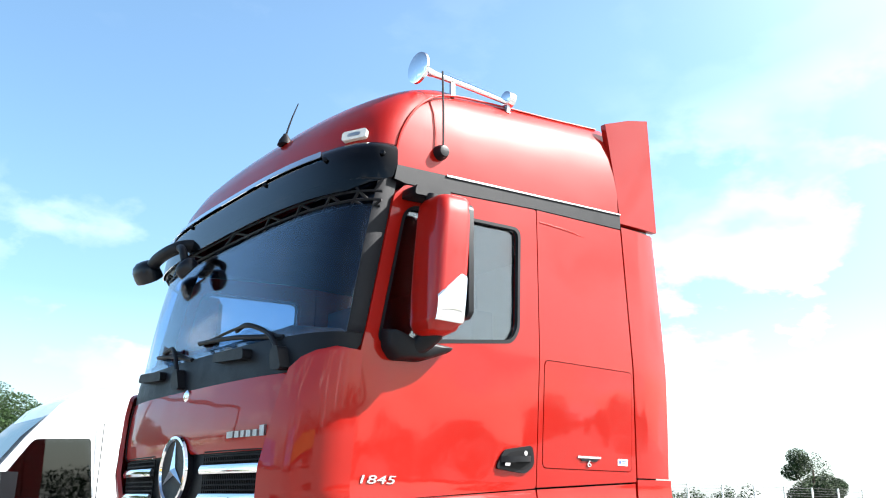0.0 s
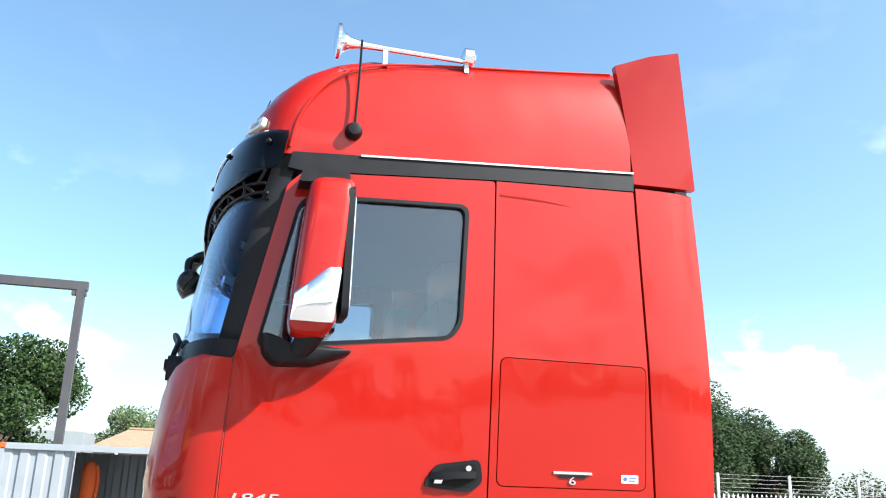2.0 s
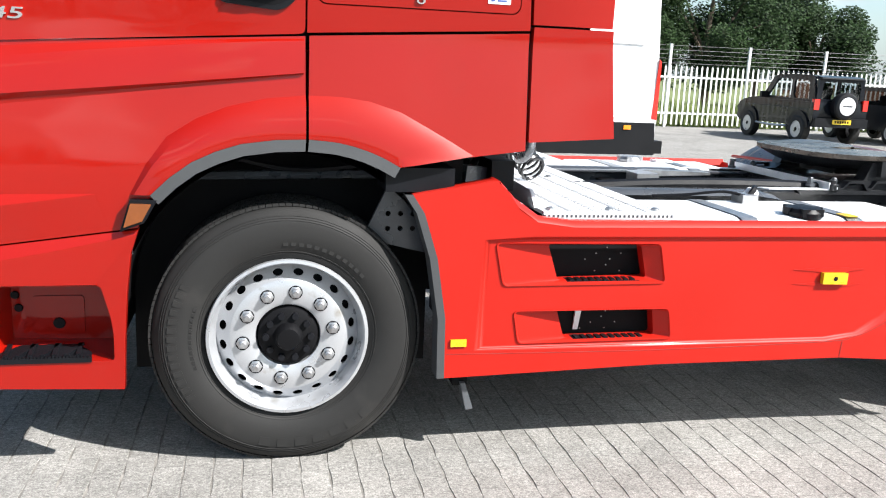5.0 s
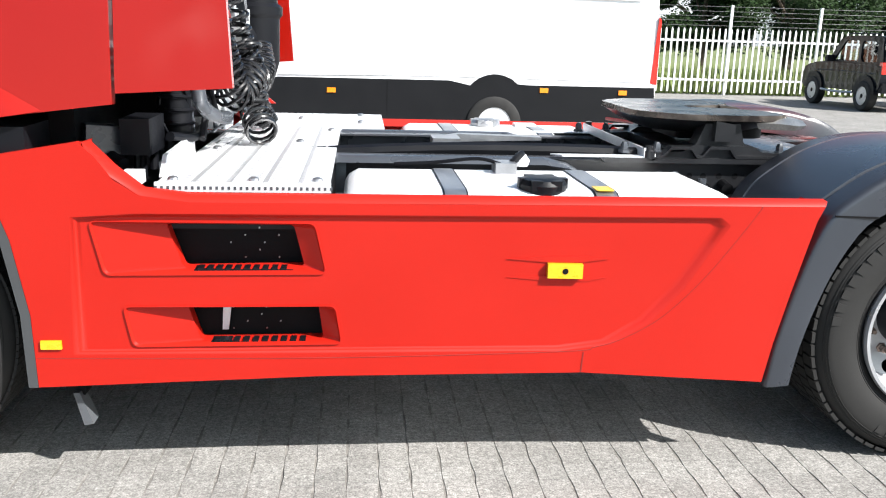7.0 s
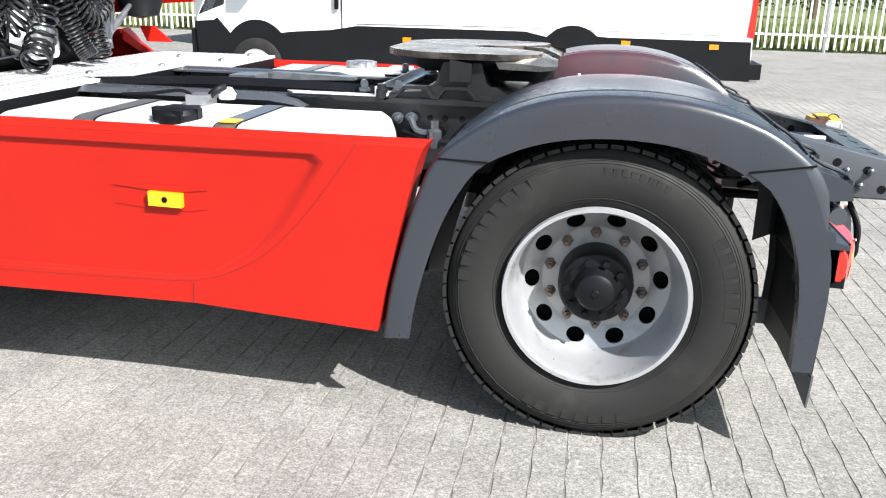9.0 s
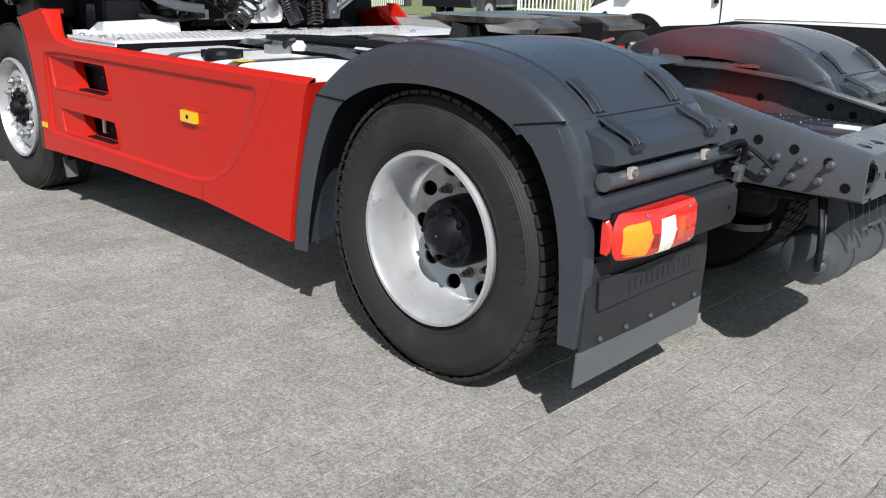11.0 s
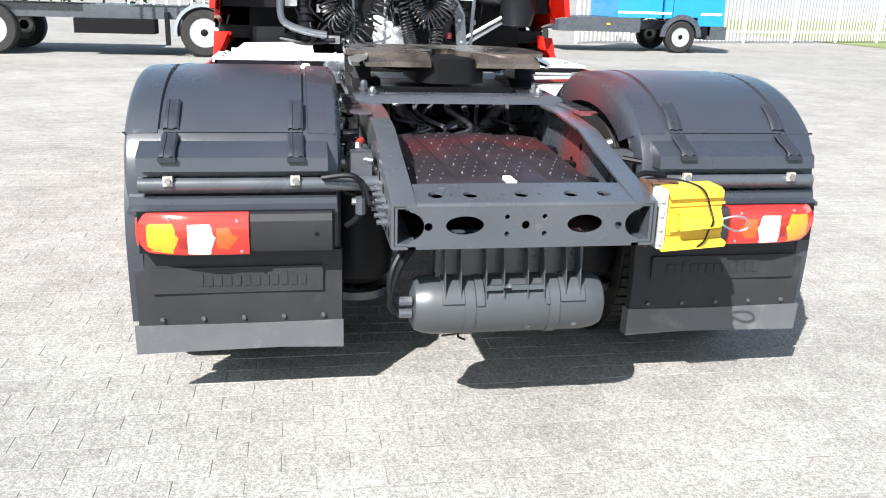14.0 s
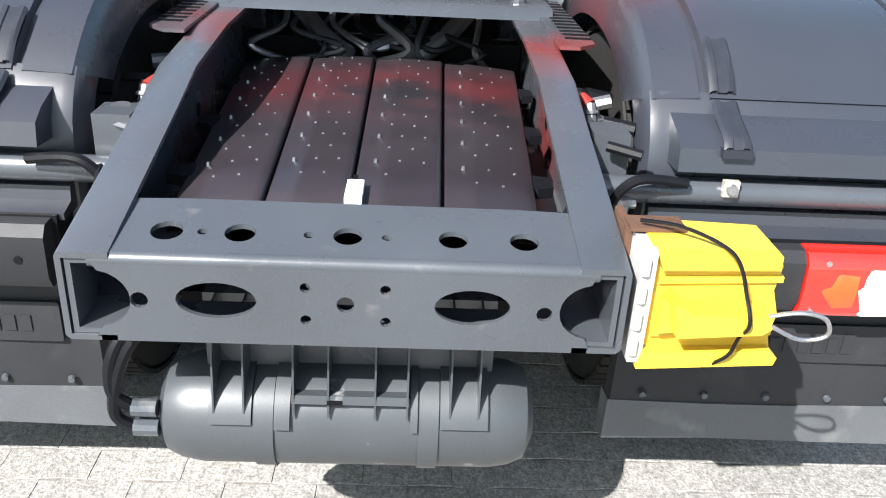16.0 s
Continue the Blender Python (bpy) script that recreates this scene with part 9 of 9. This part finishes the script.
def container():
    c = thing("storage_container", (-5.35, 15.0, 0), "pale grey corrugated container standing open", "container")
    L, W, Hh = 4.6, 2.2, 2.32
    def corr(x0, x1, y):
        pts, x = [], x0
        while x < x1 - 0.01:
            for dx, dy in ((0, 0), (0.13, 0), (0.17, 0.035), (0.27, 0.035), (0.31, 0)):
                if x + dx <= x1:
                    pts.append((x + dx, y + dy))
            x += 0.34
        pts.append((x1, y))
        return pts
    for name_, x0, x1, y in (("door_leaf", 0.06, 1.42, 0.0), ("front_wall", 2.9, L - 0.05, 0.0), ("rear_wall", 0.05, L - 0.05, W)):
        p = corr(x0, x1, y)
        bm = bmesh.new()
        loft(bm, [[(x, yy, 0.12) for x, yy in p], [(x, yy, Hh - 0.1) for x, yy in p]])
        part(name_, bm, CONT, c, smooth=0)
    for x in (0.0, L):
        part("end_wall", cube(x - 0.02, x + 0.02, 0.04, W, 0.1, Hh - 0.08), CONT, c, smooth=0)
        for y in (0.0, W):
            part("corner_post", cube(x - 0.06, x + 0.06, y - 0.05, y + 0.05, 0.0, Hh, w=0.01), CONT, c)
            for z in (0.0, Hh - 0.1):
                part("corner_casting", cube(x - 0.075, x + 0.075, y - 0.065, y + 0.065, z, z + 0.1, w=0.01), ORANGE, c, "orange corner casting")
    part("top_rail", cube(0, L, -0.05, 0.05, Hh - 0.12, Hh - 0.02, w=0.008), CONT, c)
    part("bottom_rail", cube(0, L, -0.05, 0.05, 0.03, 0.14, w=0.008), CONT, c)
    part("container_roof", cube(0, L, 0, W, Hh - 0.03, Hh + 0.01), CONT, c, smooth=0)
    part("floor", cube(0, L, 0.05, W, 0.08, 0.14), BARK, c, smooth=0)
    part("edge_bar", tube(bmesh.new(), [(1.45, -0.03, 0.15), (1.45, -0.03, 2.2)], 0.02, 8), STEEL, c)
    part("leaning_plank", slab([(0.75, 0.0), (0.85, 0.0), (1.02, 1.15), (0.95, 1.15)], "y", -0.09, -0.07), BARK, c, smooth=0)
    return c


def coat():
    bm = bmesh.new()
    rows = []
    for z, w, d in ((2.02, 0.05, 0.04), (1.98, 0.16, 0.07), (1.85, 0.24, 0.10), (1.5, 0.22, 0.12), (1.2, 0.25, 0.13), (0.98, 0.23, 0.11)):
        rows.append([(w * math.cos(2 * math.pi * k / 14) * (1 + 0.08 * math.sin(3 * k + z * 9)), d * math.sin(2 * math.pi * k / 14) * (1 + 0.2 * math.sin(5 * k + z * 7)), z) for k in range(14)])
    vv = loft(bm, rows, True)
    bm.faces.new(vv[0]), bm.faces.new(vv[-1])
    c = part("work_coat", bm, ORANGE, None, smooth=60)
    c.location, c.scale = (-3.66, 15.75, 0), (0.72, 0.9, 1.0)
    tagged(c, "orange work coat hanging inside the container", "coat")
    part("sleeve", pipe([(0.2, -0.02, 1.92), (0.27, -0.04, 1.6), (0.25, -0.05, 1.25)], 0.06, 8), ORANGE, c)
    part("hanger_hook", tube(bmesh.new(), [(0, 0, 2.0), (0, 0.0, 2.30)], 0.008, 6), STEEL, c)


def gantry():
    g = thing("steel_gantry", (-4.75, 18.0, 0), "tall dark steel portal frame", "gantry")
    part("post", cube(-0.10, 0.10, -0.10, 0.10, 0, 6.28, w=0.015), POSTM, g)
    part("beam", cube(-9.0, 0.15, -0.10, 0.10, 6.28, 6.50, w=0.015), POSTM, g)
    part("bracket", cube(-0.22, 0.13, -0.08, 0.08, 6.14, 6.28, w=0.015), POSTM, g)
    part("post", cube(-8.9, -8.7, -0.10, 0.10, 0, 6.28, w=0.015), POSTM, g)


def street_lamp(at, h, arm):
    s = thing("street_lamp", at, "tall grey street lamp with a curved arm", "street lamp")
    part("pole", pipe([(0, 0, 0), (0, 0, h * 0.5), (0, 0, h - 0.5), (arm * 0.25, 0, h - 0.05), (arm, 0, h)], 0.07, 8, taper=0.045), CHASSIS, s)
    part("lamp_head", cube(min(arm, arm * 1.35), max(arm, arm * 1.35), -0.12, 0.12, h - 0.05, h + 0.09, w=0.04), CHASSIS, s)


LEAF_SHAPES = ((0.0, -0.5), (0.36, -0.05), (0.0, 0.5), (-0.36, 0.05))


def crown_mesh(rng2, clumps, per, size):
    """Many small leaf blades spread over the shells of uneven clumps."""
    verts, faces = [], []
    for c, r in clumps:
        for _ in range(per):
            d = Vector((rng2.gauss(0, 1), rng2.gauss(0, 1), rng2.gauss(0, 1))).normalized()
            p = Vector(c) + Vector((d.x * r[0], d.y * r[1], d.z * r[2])) * (rng2.random() ** 0.35)
            a = Vector((rng2.gauss(0, 1), rng2.gauss(0, 1), rng2.gauss(0, 0.7))).normalized()
            b = a.orthogonal().normalized()
            q = size * rng2.uniform(0.6, 1.3)
            i = len(verts)
            for u, w in LEAF_SHAPES:
                verts.append(tuple(p + a * w * q + b * u * q))
            faces.append((i, i + 1, i + 2, i + 3))
    return verts, faces


def tree(at, h, w, seed, leaf=None, per=1900, size=0.150):
    rng2 = random.Random(seed)
    t = thing("tree", at, "leafy broad-crowned tree behind the fence", "tree", group="trees behind the fence")
    bm = tube(bmesh.new(), smooth_path([(0, 0, 0), (0.05, 0.02, h * 0.2), (-0.08, 0.05, h * 0.42), (0.05, 0, h * 0.68)], 4), 0.035 * h, 10, 0.012 * h)
    part("trunk", bm, BARK, t)
    clumps = []
    for k in range(16):
        a, e = 2 * math.pi * k / 16 * 2.4 + rng2.random(), rng2.random()
        rr = w * 0.5 * (0.35 + 0.5 * math.sin(math.pi * (0.15 + 0.75 * e)))
        c = (rr * math.cos(a), rr * math.sin(a) * 0.9, h * (0.24 + 0.62 * e))
        s = w * rng2.uniform(0.15, 0.25)
        clumps.append((c, (s, s, s * 0.8)))
        if k % 3 == 0:
            part("limb", tube(bmesh.new(), [(0, 0, h * 0.3), (c[0] * 0.5, c[1] * 0.5, (h * 0.35 + c[2]) / 2), c], 0.012 * h, 6, 0.004 * h), BARK, t)
    clumps.append(((0, 0, h * 0.58), (w * 0.36, w * 0.36, h * 0.34)))
    verts, faces = crown_mesh(rng2, clumps, per, size)
    me = bpy.data.meshes.new("crown")
    me.from_pydata(verts, [], faces)
    me.materials.append(leaf or LEAF)
    cr = new("crown", me)
    cr.parent = t
    return t


white_van()
jeep = off_roader()
jeep.location = (14.05, 16.25, 0)
dc = hatchback(BLACKP, "dark blue-black hatchback beside the off-road car")
dc.location = (16.75, 16.2, 0)
sv = small_van()
sv.matrix_world = pose(-15.2, 20.5, 0, 0, 0, 3) @ Matrix.Diagonal((1.2, 1.2, 1.2, 1))
bl = blue_lorry()
bl.matrix_world = pose(-17.45, 9.45, 0)
cl = cage_lorry()
cl.matrix_world = pose(-13.0, -2.57, 0)
container()
coat()
gantry()
fence((-14.0, 20.4), (46.0, 19.0), 0.17, "white palisade fence with wire strands above it")
fence((-20.4, 8.5), (-26.8, 27.0), 0.18, "white palisade fence along the yard entrance", False, 2.45)
street_lamp((48, 35, 0), 8.6, -3.0)
part_post = thing("gate_post", (-27.2, 27.4, 0), "black steel gate post", "post")
part("post_body", cube(-0.18, 0.18, -0.18, 0.18, 0, 4.5, w=0.03), POSTM, part_post)


def cottage():
    c = thing("cottage", (0, 46, 0), "low brick house with a hipped brown tile roof", "house")
    part("wall", cube(-7.0, 3.3, -2.6, 2.6, 0, 3.1), BRICK, c, smooth=0)
    bm = bmesh.new()
    lo = [bm.verts.new(p) for p in ((-7.5, -3.0, 3.0), (3.8, -3.0, 3.0), (3.8, 3.0, 3.0), (-7.5, 3.0, 3.0))]
    hi = [bm.verts.new(p) for p in ((-5.6, 0, 4.25), (1.7, 0, 4.25))]
    for q in ((lo[0], lo[1], hi[1], hi[0]), (lo[1], lo[2], hi[1]), (lo[2], lo[3], hi[0], hi[1]), (lo[3], lo[0], hi[0]), tuple(lo[::-1])):
        bm.faces.new(q)
    rf = part("roof", bm, TILE, c, "weathered brown roof tiles", smooth=0)
    part("ridge_tile", tube(bmesh.new(), [(-5.6, 0, 4.27), (1.7, 0, 4.27)], 0.09, 8), TILE, rf)
    part("gutter", tube(bmesh.new(), [(-7.5, -3.05, 2.98), (3.8, -3.05, 2.98)], 0.07, 8), STICK_W, c)
    for x in (-5.2, -2.2, 0.9):
        wdw = part("window", cube(x, x + 1.2, -2.66, -2.58, 1.0, 2.2, w=0.01), STICK_W, c)
        part("pane", cube(x + 0.08, x + 1.12, -2.67, -2.65, 1.08, 2.12), CAR_GLASS, wdw, smooth=0)
    part("pale_extension", cube(-11.5, -7.6, -2.4, 2.4, 0, 3.9, w=0.03), CONT, c)


BRICK = mat("house_brick", (0.30, 0.14, 0.09), 0.9, 0, 0.25, 4, 0.3, 40)
TILE = mat("brown_roof_tile", (0.22, 0.15, 0.10), 0.85, 0, 0.3, 3, 0.4, 25)
cottage()
bm = bmesh.new()
bm.faces.new([bm.verts.new(p) for p in ((-60, 20.6, 0.01), (200, 19.4, 0.01), (300, 380, 0.01), (-200, 380, 0.01))])
tagged(part("verge", bm, SOIL, None, smooth=0), "rough grassy field beyond the fence", "ground", kind="structure")
rng3 = random.Random(11)
verts, faces = [], []
for _ in range(26000):
    x = rng3.uniform(-16, 46)
    y = 20.4 - 0.023 * (x + 14) + 0.25 + abs(rng3.gauss(0, 3.0))
    hgt, a = rng3.uniform(0.25, 0.85), rng3.uniform(0, 6.28)
    dx, dy, ox, oy = 0.03 * math.cos(a), 0.03 * math.sin(a), rng3.gauss(0, 0.12), rng3.gauss(0, 0.12)
    i = len(verts)
    verts += [(x - dx, y - dy, 0), (x + dx, y + dy, 0), (x + ox, y + oy, hgt)]
    faces.append((i, i + 1, i + 2))
me = bpy.data.meshes.new("tall_grass")
me.from_pydata(verts, [], faces)
me.materials.append(GRASS)
tagged(new("tall_grass", me), "tall sunlit grass behind the fence", "grass", kind="stuff")

for at, h, w, sd, lf in (((21.5, 35.0, 0), 7.6, 7.0, 1, LEAF), ((25.5, 37.0, 0), 6.6, 6.5, 2, LEAF), ((28.5, 36.0, 0), 5.6, 5.0, 3, LEAF), ((18.0, 36.5, 0), 6.4, 5.0, 4, LEAF),
                         ((-9.2, 31.0, 0), 7.0, 6.0, 5, LEAF), ((-12.6, 33.0, 0), 6.2, 5.0, 6, LEAF), ((-5.0, 52.0, 0), 6.6, 7.0, 7, LEAF2), ((-0.5, 54.0, 0), 6.6, 7.0, 8, LEAF2), ((5.5, 53.0, 0), 6.0, 6.0, 9, LEAF2), ((74, 37, 0), 7.0, 5.0, 10, LEAF), ((9.0, 52.5, 0), 8.4, 7.5, 12, LEAF), ((12.6, 53.5, 0), 8.0, 5.5, 13, LEAF), ((16.3, 52.0, 0), 9.2, 4.2, 14, LEAF)):
    tree(at, h, w, sd, lf)


def tree_belt(name, pts, h, seed, label):
    rng2 = random.Random(seed)
    clumps = []
    for (x0, y0), (x1, y1) in zip(pts, pts[1:]):
        n = max(2, int(math.hypot(x1 - x0, y1 - y0) / 2.2))
        for k in range(n):
            t = k / n
            hh = h * rng2.uniform(0.6, 1.1)
            clumps.append(((x0 + (x1 - x0) * t, y0 + (y1 - y0) * t + rng2.gauss(0, 0.8), hh * 0.5), (2.0, 1.6, hh * 0.5)))
    verts, faces = crown_mesh(rng2, clumps, 420, 0.34)
    me = bpy.data.meshes.new(name)
    me.from_pydata(verts, [], faces)
    me.materials.append(LEAF)
    tagged(new(name, me), label, "trees", kind="stuff")


tree_belt("distant_trees", [(-60, 75), (-10, 80), (40, 80), (120, 70)], 5.0, 21, "distant row of green trees and hedges")
tree_belt("distant_trees_behind", [(-70, -50), (-20, -66), (30, -68), (80, -60)], 4.5, 22, "row of trees on the near side of the yard")

# out of view; added so that the cab corner mirrors dark trees
tree_belt("distant_trees_ahead", [(-52, -48), (-47, -20), (-46, 12)], 9.0, 23, "row of trees out of view, added to darken the cab corner's reflection")

# ---- concrete pavers: rows run across the truck, in running bond ----
PX, PY = 0.1085, 0.2135


def paver_shape(rng4):
    """A block with chipped, slightly keyed edges; every variant is worn differently."""
    a, b = PX / 2 - 0.0015, PY / 2 - 0.0001
    ys = [-b + 2 * b * k / 7 for k in range(8)]
    wob = [0.0027 * math.sin(2 * math.pi * k / 7) for k in range(8)]
    def chip(k=1.0):
        return -abs(rng4.gauss(0, 0.0010)) * k
    low = [(a + w + chip(), y + (rng4.uniform(-0.004, 0.004) if 0 < i < 7 else 0)) for i, (w, y) in enumerate(zip(wob, ys))] + [(0.018, b + chip(0.25)), (-0.018, b + chip(0.25))]
    low += [(-a + w - chip(), y + (rng4.uniform(-0.004, 0.004) if 0 < i < 7 else 0)) for i, (w, y) in enumerate(zip(wob[::-1], ys[::-1]))] + [(-0.018, -b - chip(0.25)), (0.018, -b - chip(0.25))]
    top = [(x * (1 - 0.0016 / (abs(x) + 0.02)), y * (1 - 0.0012 / (abs(y) + 0.05)), 0.0) for x, y in low]
    n = len(low)
    return top + [(x, y, -0.0034) for x, y in low], [tuple(range(n))] + [(k, n + k, n + (k + 1) % n, (k + 1) % n) for k in range(n)]


def pavement():
    rng4 = random.Random(5)
    shapes = [paver_shape(rng4) for _ in range(12)]
    quads = shapes[0][1]
    i0, i1, j0, j1 = int(-9 / PX), int(13 / PX), int(-5.5 / PY), int(9 / PY)
    near_i, near_j = (int(4.9 / PX), int(6.9 / PX)), (int(-1.6 / PY), int(1.6 / PY))
    coords, polys, base = [], [], 0
    holder = tagged(new("pavement"), "grey concrete block paving in running bond", "paving", kind="structure")
    singles = []
    for shape, faces_ in shapes:
        me1 = bpy.data.meshes.new("paver")
        me1.from_pydata(shape, [], faces_)
        me1.materials.append(PAVER)
        singles.append(me1)
    for i in range(i0, i1):
        for j in range(j0, j1):
            cx, cy = i * PX, (j + (0.5 if i % 2 else 0.0)) * PY
            dz, tx, ty = rng4.gauss(0, 0.0004), rng4.gauss(0, 0.003), rng4.gauss(0, 0.002)
            if near_i[0] <= i < near_i[1] and near_j[0] <= j < near_j[1]:
                ob = new("paver", rng4.choice(singles))
                ob.parent, ob.location, ob.rotation_euler = holder, (cx, cy, dz), (ty, tx, rng4.gauss(0, 0.006))
                continue
            shape = shapes[rng4.randrange(12)][0]
            for x, y, z in shape:
                coords.append((cx + x, cy + y, z + (dz + tx * x + ty * y if z == 0 else 0)))
            polys += [tuple(base + k for k in q) for q in quads]
            base += len(shape)
    me = bpy.data.meshes.new("paver_field")
    me.from_pydata(coords, [], polys)
    me.materials.append(PAVER)
    rest = new("paver_field", me)
    rest.parent = holder
    tagged(rest, kind="stuff")


bm = bmesh.new()
bm.faces.new([bm.verts.new(p) for p in ((-9.0, -5.5, -0.0028), (12.9, -5.5, -0.0028), (12.9, 8.9, -0.0028), (-9.0, 8.9, -0.0028))])
part("joint_sand", bm, JOINT, ground, "dirty sand between the blocks", 0)
pavement()
